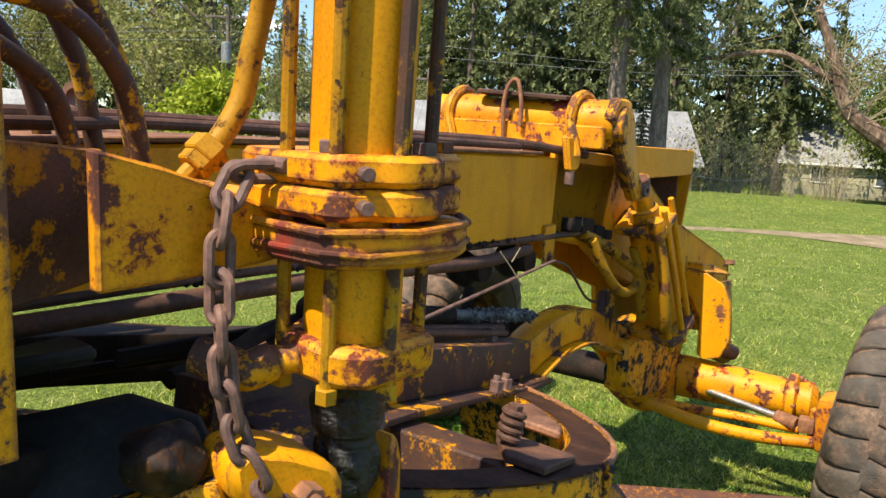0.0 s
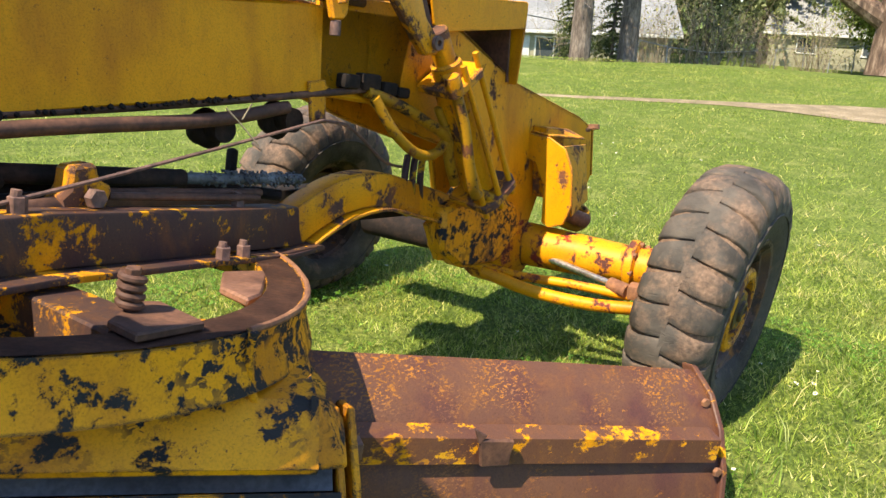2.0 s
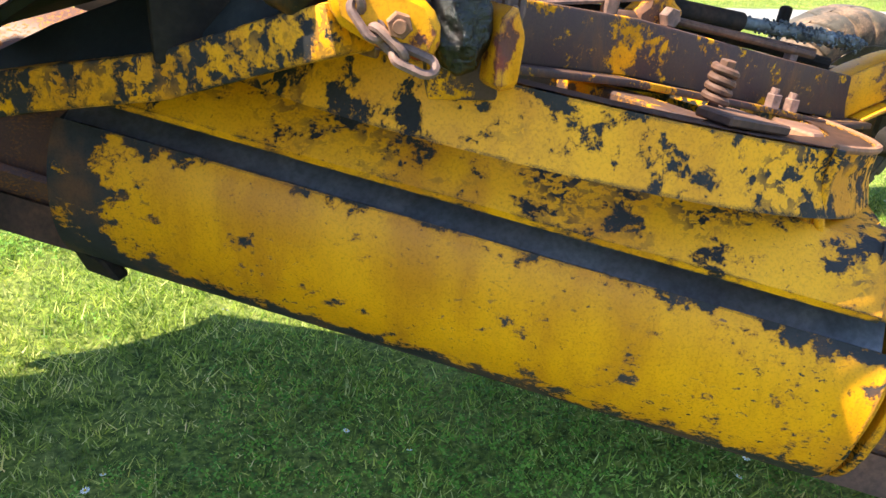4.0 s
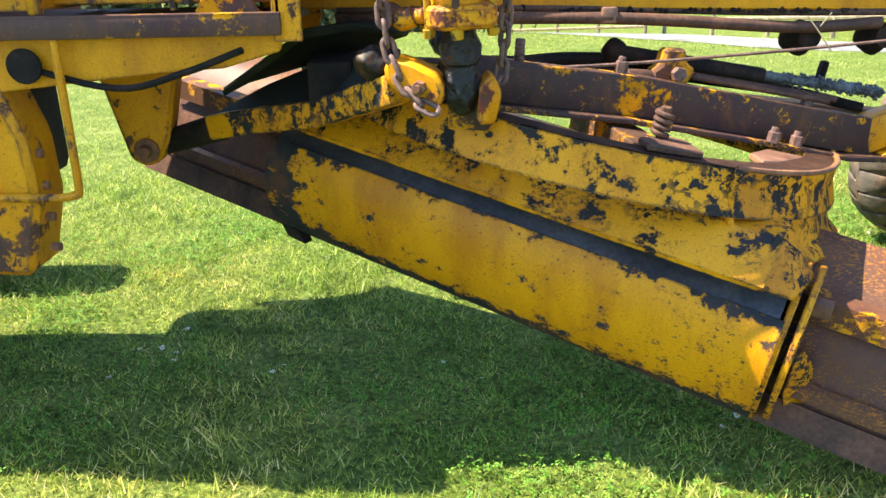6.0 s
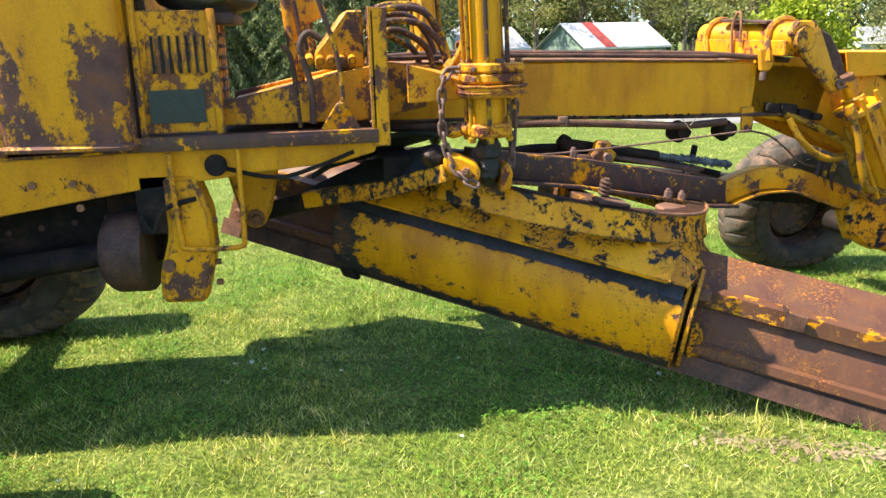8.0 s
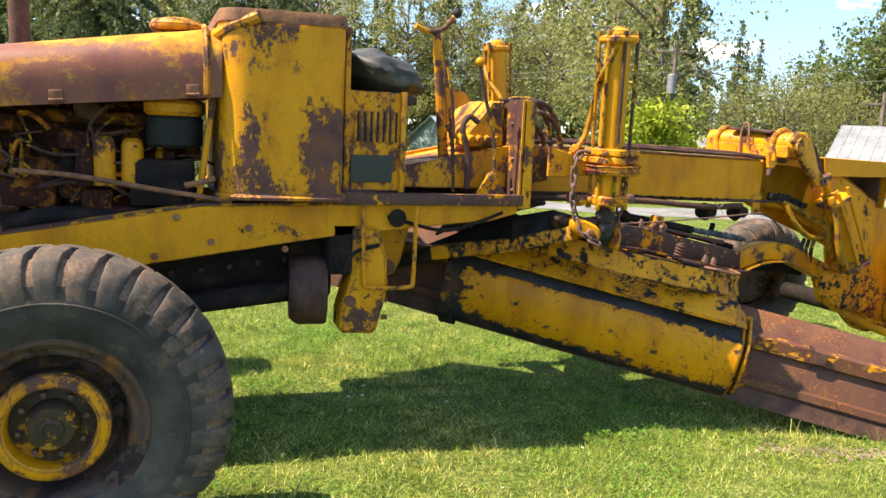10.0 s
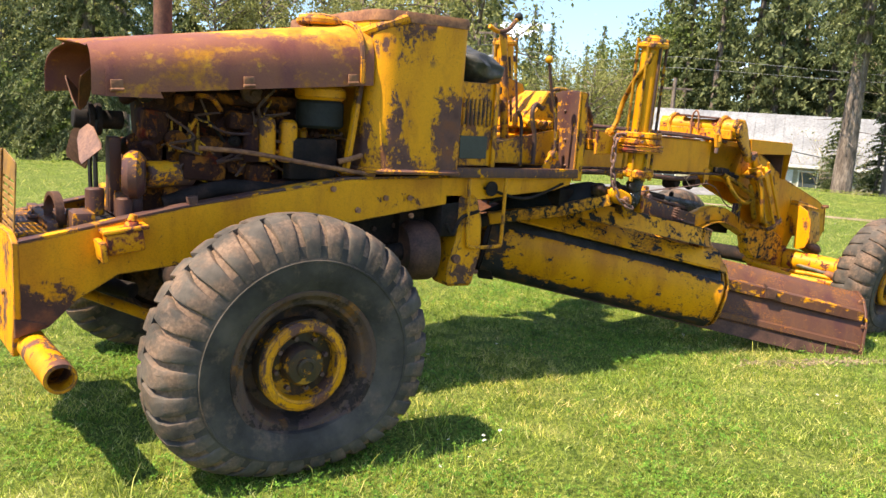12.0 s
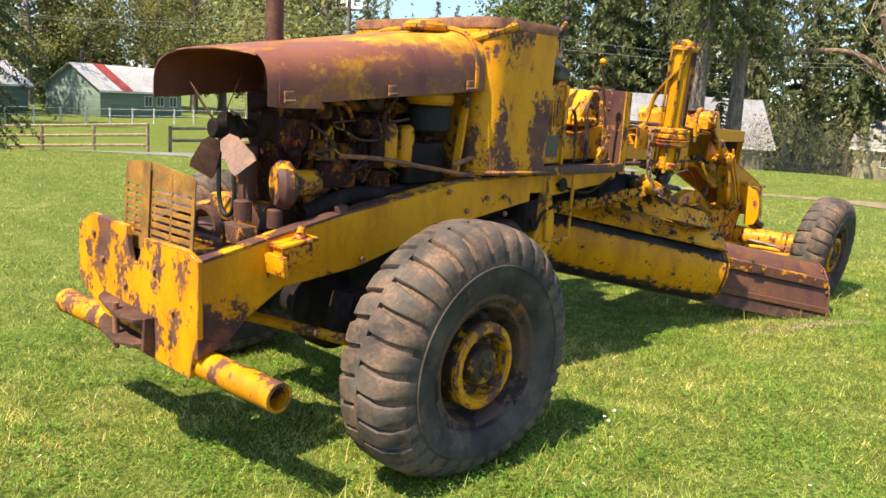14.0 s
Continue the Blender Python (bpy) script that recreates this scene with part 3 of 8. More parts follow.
def wheel(name, centre, radius, half, rim_r, lugs, turn, lean, flat, tread, front=False):
    """A wheel whose outer face looks along local -y."""
    m = pose(*centre, lean, 0, turn)
    out = -half * 0.70
    bm = bmesh.new()
    lathe(bm, [(rim_r + 0.030, out - 0.004), (rim_r + 0.036, out - 0.018), (rim_r + 0.026, out - 0.030), (rim_r + 0.006, out - 0.026), (rim_r - 0.010, out - 0.008), (rim_r - 0.022, out + 0.004), (rim_r - 0.040, out + 0.006), (rim_r - 0.050, out + 0.02), (rim_r - 0.062, out + 0.10), (rim_r - 0.085, out + 0.13), (rim_r - 0.14, out + 0.135), (rim_r - 0.17, out + 0.12), (0.0, out + 0.12)], (0, 0, 0), (0, 1, 0), 64)
    lathe(bm, [(rim_r + 0.02, -out), (rim_r - 0.03, -out - 0.03), (rim_r - 0.05, out + 0.10)], (0, 0, 0), (0, 1, 0), 56)
    rim = part(name, bm, M_RIM, grader, "dished steel wheel, rusty brown")
    rim.matrix_local = m
    bm = bmesh.new()
    lug_tyre(bm, radius, half, rim_r + 0.006, lugs, lug_h=0.016 if front else 0.026, flat=flat, share=0.40 if front else 0.37)
    ty = part("tyre", bm, tread, rim, "worn black tyre with muddy cross lugs", 40)
    ty.data.materials.append(M_SIDEWALL)
    ty.data.materials.append(M_MUD)
    body = 96 * 22
    for i, p in enumerate(ty.data.polygons):
        if i < body:
            k = i // 96
            p.material_index = 2 if 8 <= k <= 13 else 1
    bm = bmesh.new()
    hr = rim_r * 0.63
    o = out + 0.125
    lathe(bm, [(hr - 0.01, o), (hr + 0.004, o - 0.02), (hr + 0.006, o - 0.10), (hr - 0.012, o - 0.105)], (0, 0, 0), (0, 1, 0), 56)
    drum = part("hub_drum", bm, M_DARKRIM, rim, "greasy yellow-brown hub drum")
    bm = bmesh.new()
    lathe(bm, [(hr - 0.012, o - 0.10), (hr + 0.004, o - 0.108), (hr + 0.004, o - 0.128), (hr - 0.008, o - 0.138), (hr - 0.038, o - 0.142), (hr - 0.048, o - 0.134), (hr - 0.052, o - 0.10), (hr - 0.054, o - 0.05)], (0, 0, 0), (0, 1, 0), 56)
    part("hub_flange", bm, M_TANK, rim, "chipped yellow hub flange")
    bm = bmesh.new()
    lathe(bm, [(hr - 0.050, o - 0.060), (0.105, o - 0.064), (0.098, o - 0.115), (0.085, o - 0.135), (0.050, o - 0.138), (0.046, o - 0.150), (0.032, o - 0.154), (0.028, o - 0.145), (0.0, o - 0.145)], (0, 0, 0), (0, 1, 0), 40)
    part("hub_cap", bm, M_DARKRIM, rim, "greasy brown hub cap with yellow scraps")
    for k in range(8):
        a = 2 * math.pi * (k + 0.3) / 8
        bm = bmesh.new()
        hexnut(bm, (math.cos(a) * 0.130, o - 0.060, math.sin(a) * 0.130), (0, -1, 0), 0.0125, 0.03)
        part("wheel_nut", bm, M_CHAIN, rim)
    return rim


M_RIM = worn_paint("rusty_rim", (0.085, 0.052, 0.04), (0.04, 0.028, 0.022), 0.5, 6.0, second=(0.26, 0.11, 0.025), rough=0.6, dull=0.0, fleck=0.5)
M_DARKRIM = worn_paint("greasy_hub", (0.05, 0.034, 0.02), YELLOW, 0.40, 9.0, second=(0.3, 0.16, 0.02), rough=0.45, dull=0.0)
REAR_R, REAR_HALF, REAR_RIM = 0.714, 0.205, 0.345
wheel("rear_wheel", (-0.02, -1.07, 0.510), REAR_R, REAR_HALF, REAR_RIM, 33, 0, 0, 0.24, M_TREAD)
wheel("rear_wheel", (-0.03, 1.16, 0.512), REAR_R, REAR_HALF, REAR_RIM, 33, 180, 0, 0.24, M_TREAD)
wheel("front_wheel", (5.90, -0.935, 0.432), 0.60, 0.175, 0.30, 28, 1.5, 6, 0.20, M_TREAD_FRONT, True)
wheel("front_wheel", (5.72, 1.36, 0.445), 0.60, 0.175, 0.30, 28, 184, -6, 0.22, M_TREAD_FRONT, True)

# rear axle and brake drum
bm = bmesh.new()
rod(bm, (0.0, -1.0, 0.5), (0.0, 1.05, 0.5), 0.11, n=24)
lathe(bm, [(0.0, -0.2), (0.16, -0.18), (0.24, -0.06), (0.24, 0.06), (0.16, 0.18), (0.0, 0.2)], (0.0, 0.02, 0.52), (0, 1, 0), 28)
part("rear_axle", bm, M_DARK, grader, "oily dark rear axle")
bm = bmesh.new()
rod(bm, (0.0, -1.02, 0.5), (0.0, -0.93, 0.5), 0.21, n=36)
part("brake_drum", bm, M_BROWN, grader)
bm = bmesh.new()
box(bm, (0.62, 0.06, 0.985), (1.40, 0.50, 0.36), (0, -6, 0), 0.07)
box(bm, (0.20, 0.04, 0.78), (0.44, 0.40, 0.36), (0, 0, 0), 0.09)
box(bm, (1.18, 0.08, 0.98), (0.26, 0.66, 0.44), (0, 0, 0), 0.05)
for y in (-0.19, 0.31):
    rod(bm, (-0.02, y, 0.98), (0.22, y, 1.0), 0.11, n=18)
casing = part("transmission_case", bm, M_DARK, grader, "oily black transmission casing between the rails")
for i in range(7):
    bm = bmesh.new()
    hexnut(bm, (0.15 + 0.15 * i, -0.185, 0.90 + 0.016 * i), (0, -1, 0), 0.017, 0.02)
    part("casing_bolt", bm, M_BROWN, casing)

def nudge(before, dx=0.0, dy=0.0, sx=1.0):
    """Settle the parts that were added since into their measured place."""
    for ob in grader.children:
        if ob not in before:
            ob.location.x += dx
            ob.location.y += dy
            ob.scale.x *= sx


known = set(grader.children)
# ---- rear frame ----
RAIL = [(-1.10, 1.01), (-0.37, 1.165), (0.56, 1.318), (1.30, 1.335), (2.28, 1.345), (2.26, 1.29), (2.10, 1.245), (1.92, 1.235), (1.23, 1.165), (0.33, 1.03), (-0.23, 0.885), (-0.67, 0.84), (-0.86, 0.72), (-0.98, 0.60), (-1.12, 0.56)]
for side, y in (("right", -0.485), ("left", 0.485)):
    s = -1 if y < 0 else 1
    bm = bmesh.new()
    slab(bm, [(x, y, z) for x, z in RAIL], (0, -s * 0.018, 0), 0.003)
    rail = part("frame_rail", bm, M_RAIL, grader, "long yellow frame rail, chipped along its edges")
    bm = bmesh.new()
    # top flange with its worn lip
    for (x0, z0), (x1, z1) in zip(RAIL[:4], RAIL[1:5]):
        slab(bm, [(x0, y, z0), (x1, y, z1), (x1, y - s * 0.09, z1), (x0, y - s * 0.09, z0)], (0, 0, 0.014), 0.002)
    part("rail_flange", bm, M_PANEL, rail, "worn brown top flange")
for x in (-0.62, 0.1, 0.95):
    bm = bmesh.new()
    box(bm, (x, 0.0, 1.02 + 0.14 * (x + 0.6) * 0.7), (0.12, 0.93, 0.08))
    part("cross_member", bm, M_DARK, grader)
for x, z in ((0.964, 1.209), (0.80, 1.21), (0.46, 1.265), (0.62, 1.14), (-0.18, 0.93), (0.36, 1.07), (0.98, 1.10)):
    bm = bmesh.new()
    hexnut(bm, (x, -0.486, z), (0, -1, 0), 0.018, 0.016)
    part("bolt", bm, M_RUST, grader)
bm = bmesh.new()
box(bm, (-0.31, -0.46, 1.205), (0.05, 0.05, 0.045), (0, -12, 0))
part("rail_block", bm, M_BROWN, grader)

# rear plate, skewed a little
def rear(y, z, out=0.0):
    return (-1.128 - 0.095 * (y + 0.417) - out, y, z)


bm = bmesh.new()
slab(bm, [rear(y, z) for y, z in ((-0.49, 1.02), (-0.40, 1.06), (-0.06, 1.06), (-0.03, 0.98), (0.0, 0.93), (0.05, 0.93), (0.075, 1.0), (0.09, 1.10), (0.40, 1.12), (0.50, 1.07), (0.535, 1.03), (0.55, 0.78), (0.47, 0.70), (0.30, 0.62), (0.17, 0.50), (-0.43, 0.455), (-0.46, 0.58), (-0.49, 0.66))], (0.03, 0, 0), 0.004)
plate = part("rear_plate", bm, M_TANK, grader, "thick yellow rear plate with rust streaks")
for y, z in ((0.30, 0.90), (0.10, 0.80), (-0.15, 0.92), (-0.30, 0.75), (0.38, 1.02)):
    bm = bmesh.new()
    hexnut(bm, rear(y, z), (-1, 0, 0), 0.016, 0.012)
    part("bolt", bm, M_RUST, plate)
bm = bmesh.new()
slab(bm, [(-1.12, -0.49, 0.56), (-1.12, -0.49, 0.66), (-0.98, -0.49, 0.62)], (0, 0.03, 0), 0.003)
part("corner_gusset", bm, M_RAIL, grader)

bm = bmesh.new()
a, b = Vector((-1.0, -0.955, 0.497)), Vector((-1.15, 0.90, 0.535))
lathe(bm, [(0.052, 0.0), (0.068, 0.0), (0.068, (b - a).length), (0.052, (b - a).length), (0.052, (b - a).length - 0.4), (0.0, (b - a).length - 0.45), (0.0, 0.45), (0.052, 0.4)], a, b - a, 28, closed=True)
part("bumper_pipe", bm, M_TANK, grader, "open-ended yellow bumper pipe, rusty ends")

bm = bmesh.new()
for z, k in ((0.685, -0.02), (0.565, 0.0)):
    slab(bm, [rear(0.30, z + 0.03), rear(0.26, z + 0.015, 0.05), rear(0.14, z, 0.10 + k), rear(0.0, z - 0.02, 0.115 + k), rear(-0.12, z - 0.02, 0.09), rear(-0.15, z - 0.02, 0.0)], (0, 0, 0.02), 0.003)
slab(bm, [rear(-0.15, 0.52), rear(-0.15, 0.69), rear(-0.15, 0.69, 0.05), rear(-0.15, 0.52, 0.06)], (0, 0.02, 0))
part("tow_hitch", bm, M_BROWN, grader, "rusty jaw of two plates")
bm = bmesh.new()
rod(bm, rear(0.06, 0.50, 0.07), rear(0.06, 0.73, 0.07), 0.016, n=14)
part("hitch_pin", bm, M_RUST, grader)

# slotted grille leaning on the rear plate
bm = bmesh.new()
def grille_at(y, z):
    return (-1.12 + 0.03 * abs(y) + 0.05 * (z - 1.0), y, z)


slots = [1.06 + 0.037 * k for k in range(7)]
for y0, y1, zt0, zt1 in ((0.245, 0.03, 1.40, 1.42), (-0.03, -0.40, 1.42, 1.385)):
    for za, zb in zip([0.98] + [s + 0.014 for s in slots], slots + [None]):
        za2 = za
        top0, top1 = (zb, zb) if zb else (zt0, zt1)
        slab(bm, [grille_at(y0, za2), grille_at(y1, za2), grille_at(y1, top1), grille_at(y0, top0)], (0.006, 0, 0), 0.001)
    for yy in (y0, y1, 0.5 * (y0 + y1)):
        s = 0.012 if yy != 0.5 * (y0 + y1) else 0.007
        slab(bm, [grille_at(yy - s, 0.98), grille_at(yy + s, 0.98), grille_at(yy + s, 1.38), grille_at(yy - s, 1.38)], (0.007, 0, 0), 0.001)
slab(bm, [(-1.135, 0.035, 0.90), (-1.135, -0.035, 0.90), (-1.11, -0.035, 1.42), (-1.11, 0.035, 1.42)], (0.006, 0, 0), 0.001)
part("grille", bm, M_OCHRE, grader, "bent yellow-brown slotted grille panel")

# bracket with eye on the rail
bm = bmesh.new()
box(bm, (-0.655, -0.54, 1.02), (0.17, 0.10, 0.11), (0, -8, 0), 0.012)
box(bm, (-0.655, -0.545, 1.08), (0.21, 0.12, 0.022), (0, -8, 0), 0.008)
rod(bm, (-0.62, -0.545, 1.085), (-0.62, -0.545, 1.115), 0.036, 0.030, 14)
rod(bm, (-0.62, -0.545, 1.115), (-0.61, -0.545, 1.15), 0.022, 0.018, 14)
box(bm, (-0.76, -0.56, 0.98), (0.03, 0.16, 0.10), (0, -8, 0), 0.006)
part("rail_bracket", bm, M_YOKE, grader, "yellow bracket bolted to the rail")

# radiator supports and clutter behind the grille
bm = bmesh.new()
box(bm, (-1.02, 0.05, 1.03), (0.16, 0.80, 0.03))
box(bm, (-0.93, 0.05, 1.06), (0.05, 0.75, 0.05))
box(bm, (-0.80, -0.28, 1.09), (0.10, 0.20, 0.09))
part("rear_tray", bm, M_PANEL, grader)
bm = bmesh.new()
lathe(bm, [(0.08, -0.02), (0.10, -0.02), (0.10, 0.02), (0.08, 0.02)], (-0.90, -0.16, 1.12), (1, 0.15, 0), 28, closed=True)
tube(bm, [(-0.95, -0.25, 1.05), (-0.92, -0.12, 1.07), (-0.98, 0.1, 1.06), (-0.92, 0.25, 1.08)], 0.012)
box(bm, (-0.86, -0.10, 1.08), (0.08, 0.22, 0.06))
part("scrap_pulley", bm, M_BROWN, grader, "loose rusty pulley ring")

# ---- hood ----
def hood_row(x):
    k = (x + 0.80) / 1.45
    z0 = 1.715 + 0.145 * k
    h = 0.20 + 0.09 * k
    half = 0.485 + 0.03 * k
    row = []
    for t in range(0, 25):
        a = math.pi * t / 24
        cy, cz = -math.cos(a), math.sin(a)
        y = half * math.copysign(abs(cy) ** 0.42, cy)
        z = z0 + 0.045 + (h - 0.0) * (cz ** 0.62) + 0.02 * cz
        row.append((x, y, z))
    row = [(x, -half, z0)] + row + [(x, half, z0)]
    return row


bm = bmesh.new()
tmp = bmesh.new()
xs = [-0.83 + 0.05 * i for i in range(31)]
rows = [hood_row(x) for x in xs]
# torn rear edge
rows[0] = [(x + 0.05 * math.sin(7 * y) + (0.10 if y < -0.3 else 0.0) * min(1, (-0.3 - y) / 0.15 if y < -0.3 else 0), y, z) for x, y, z in rows[0]]
strip(tmp, rows)
bmesh.ops.recalc_face_normals(tmp, faces=tmp.faces[:])
bmesh.ops.solidify(tmp, geom=tmp.faces[:], thickness=0.006)
merge(bm, tmp)
hood = part("hood", bm, M_HOOD, grader, "rust-brown engine hood with faded yellow patches")
bm = bmesh.new()
for x in (0.60,):
    ring = [Vector(p) for p in hood_row(x)]
    tube(bm, [p + Vector((0, 0, 0.012)) for p in ring], 0.016, 6, 1)
part("hood_rib", bm, M_PART, hood)
for x in (-0.672, -0.045, 0.536):
    bm = bmesh.new()
    k = (x + 0.80) / 1.45
    z = 1.735 + 0.145 * k
    y = -0.49 - 0.03 * k
    box(bm, (x, y - 0.008, z + 0.02), (0.055, 0.012, 0.05), (0, -5, 0), 0.003)
    rod(bm, (x - 0.03, y - 0.012, z - 0.005), (x + 0.03, y - 0.012, z), 0.009, n=10)
    part("hood_hinge", bm, M_RUST, hood)
bm = bmesh.new()
lathe(bm, [(0.0, -0.10), (0.075, -0.10), (0.075, 0.0), (0.118, 0.0), (0.13, 0.012), (0.13, 0.032), (0.11, 0.055), (0.05, 0.068), (0.0, 0.07)], (0.475, -0.20, 2.185), (0, 0, 1), 36)
part("fuel_cap", bm, M_PART, hood, "round yellow filler cap")
bm = bmesh.new()
lathe(bm, [(0.05, 0.0), (0.05, 1.15), (0.043, 1.15), (0.043, 0.0)], (-0.28, 0.217, 1.75), (0, 0, 1), 24, closed=True)
part("exhaust_pipe", bm, M_BROWN, grader, "straight rust-brown exhaust stack")

# ---- tank cowl ----
def rounded(x0, x1, y0, y1, r, z, n=6):
    out = []
    for cx, cy, a0 in ((x0 + r, y0 + r, 180), (x1 - r * 0.5, y0 + r * 0.5, 270), (x1 - r * 0.5, y1 - r * 0.5, 0), (x0 + r, y1 - r, 90)):
        rr = r if cx < (x0 + x1) / 2 else r * 0.5
        for i in range(n + 1):
            a = radians(a0 + 90 * i / n)
            out.append((cx + rr * math.cos(a), cy + rr * math.sin(a), z))
    return out


def tank_ring(z, grow=0.0):
    k = (z - 1.37) / 0.9
    pts = rounded(0.66 - grow, 1.25 + grow, -0.60 - grow - 0.02 * k, 0.74 + grow, 0.13, z)
    return [(x, y + (0.055 * (1.25 - x) / 0.6 if y < 0 else 0), zz) for x, y, zz in pts]


bm = bmesh.new()
zs = [(1.36, 0.015), (1.375, 0.018), (1.39, 0.0), (1.6, 0.0), (1.9, 0.0), (2.2, 0.0), (2.255, 0.0), (2.27, -0.012), (2.275, -0.04)]
rows = [tank_ring(z, g) for z, g in zs]
vr = [[bm.verts.new(p) for p in r] for r in rows]
for p, q in zip(vr, vr[1:]):
    for k in range(len(p)):
        j = (k + 1) % len(p)
        bm.faces.new((p[k], p[j], q[j], q[k]))
inner = [bm.verts.new((x, y, 2.268)) for x, y, z in tank_ring(2.27, -0.05)]
for k in range(len(inner)):
    j = (k + 1) % len(inner)
    bm.faces.new((vr[-1][k], vr[-1][j], inner[j], inner[k]))
bm.faces.new(inner)
bm.faces.new(vr[0][::-1])
tank = part("tank_cowl", bm, M_COWL, grader, "tall yellow sheet tank with brown blistered patches", 40)
bm = bmesh.new()
ringv = [[bm.verts.new(p) for p in tank_ring(z, g)] for z, g in ((2.228, -0.004), (2.228, 0.007), (2.272, 0.007), (2.288, 0.002), (2.288, -0.03), (2.262, -0.03))]
for p, q in zip(ringv, ringv[1:] + ringv[:1]):
    for k in range(len(p)):
        j = (k + 1) % len(p)
        bm.faces.new((p[k], p[j], q[j], q[k]))
rim_band = part("rim_band", bm, M_RUST, tank, "rusty riveted rim")
for i in range(13):
    bm = bmesh.new()
    x = 0.80 + 0.035 * i
    bmesh.ops.create_uvsphere(bm, u_segments=8, v_segments=6, radius=0.008, matrix=pose(x, -0.617 + 0.055 * (1.25 - x) / 0.6 - 0.0, 2.245))
    part("rivet", bm, M_BROWN, rim_band)
bm = bmesh.new()
tube(bm, [(0.60, -0.30, 2.12), (0.66, -0.42, 2.16), (0.72, -0.52, 2.20), (0.84, -0.585, 2.255)], 0.035, 10)
part("cowl_bead", bm, M_TANK, tank)

# engine side strut and rods
bm = bmesh.new()
box(bm, (0.60, -0.42, 1.60), (0.03, 0.05, 0.52), (0, 8, 0))
part("engine_strut", bm, M_PART, grader)
bm = bmesh.new()
tube(bm, [(-0.25, -0.36, 1.47), (0.0, -0.40, 1.455), (0.35, -0.44, 1.40), (0.72, -0.49, 1.345)], 0.013)
tube(bm, [(0.50, -0.46, 1.42), (0.58, -0.47, 1.44), (0.64, -0.47, 1.46)], 0.015)
part("control_rod", bm, M_RUST, grader)

# ---- engine ----
bm = bmesh.new()
box(bm, (0.0, 0.02, 1.30), (1.05, 0.44, 0.42), (0, -3, 0), 0.03)
box(bm, (0.06, 0.02, 1.66), (1.05, 0.36, 0.30), (0, -3, 0), 0.03)
engine = part("engine_block", bm, M_ENGINE, grader, "oily dark engine with dabs of yellow")
for i in range(6):
    bm = bmesh.new()
    box(bm, (-0.38 + 0.16 * i, -0.17, 1.45), (0.05, 0.06, 0.40), (0, 0, 0), 0.015)
    part("block_rib", bm, M_ENGINE, engine)
bm = bmesh.new()
box(bm, (-0.1, -0.20, 1.20), (0.60, 0.12, 0.14), (0, -3, 0), 0.02)
part("side_cover", bm, M_ENGINE, engine)
for x, mat, rad, z0, z1 in ((0.135, M_PART, 0.052, 1.40, 1.65), (0.262, M_PART, 0.052, 1.40, 1.64), (0.05, M_ENGINE, 0.045, 1.40, 1.60)):
    bm = bmesh.new()
    lathe(bm, [(0, 0), (rad, 0), (rad, (z1 - z0) * 0.8), (rad * 0.9, (z1 - z0) * 0.93), (rad * 0.5, z1 - z0), (0, z1 - z0)], (x, -0.30, z0), (0, 0, 1), 22)
    part("oil_filter", bm, mat, engine, "yellow oil filter canister")
bm = bmesh.new()
rod(bm, (0.46, -0.28, 1.60), (0.46, -0.28, 1.76), 0.135, n=28)
ac = part("air_cleaner", bm, M_BLACK, engine, "dark air cleaner bowl")
bm = bmesh.new()
rod(bm, (0.46, -0.28, 1.76), (0.46, -0.28, 1.84), 0.145, n=28)
part("air_cleaner_top", bm, M_PART, engine)
bm = bmesh.new()
box(bm, (0.40, -0.30, 1.42), (0.30, 0.10, 0.24), (0, 0, 0), 0.02)
part("battery_box", bm, M_DARK, engine)
bm = bmesh.new()
lathe(bm, [(0, -0.05), (0.10, -0.05), (0.125, -0.02), (0.125, 0.02), (0.09, 0.05), (0, 0.055)], (-0.55, -0.30, 1.32), (1, -0.35, 0), 28)
rod(bm, (-0.50, -0.28, 1.32), (-0.25, -0.22, 1.32), 0.07, n=20)
part("generator", bm, M_PANEL, engine, "round yellow generator with rust")
for z, r in ((1.44, 0.05), (1.70, 0.035)):
    bm = bmesh.new()
    tube(bm, [(-0.52, 0.05, z), (-0.45, -0.12, z + 0.05), (-0.2, -0.20, z + 0.04), (0.2, -0.22, z + 0.03), (0.45, -0.2, z + 0.05)], r, 12)
    part("manifold", bm, M_ENGINE, engine)
bm = bmesh.new()
tube(bm, [(-0.40, -0.26, 1.16), (-0.1, -0.30, 1.25), (0.2, -0.31, 1.24), (0.5, -0.30, 1.28)], 0.045, 12)
part("manifold", bm, M_DARK, engine)
rng = random.Random(5)
for i in range(16):
    x = rng.uniform(-0.5, 0.45)
    z = rng.uniform(1.3, 1.75)
    pts = [(x, -0.25 - 0.06 * rng.random(), z)]
    for k in range(3):
        x += rng.uniform(-0.15, 0.18)
        z += rng.uniform(-0.12, 0.10)
        pts.append((x, -0.24 - 0.10 * rng.random(), z))
    bm = bmesh.new()
    tube(bm, pts, rng.uniform(0.004, 0.010), 6, 5)
    part("fuel_line", bm, M_HOSE_OLD, engine, "thin bent fuel line")
for i in range(4):
    bm = bmesh.new()
    rod(bm, (-0.36 + 0.045 * i, -0.26, 1.48), (-0.36 + 0.045 * i, -0.26, 1.60), 0.012, 0.005, 8)
    rod(bm, (-0.36 + 0.045 * i, -0.26, 1.44), (-0.36 + 0.045 * i, -0.26, 1.49), 0.016, n=8)
    part("injector", bm, M_HOSE, engine)
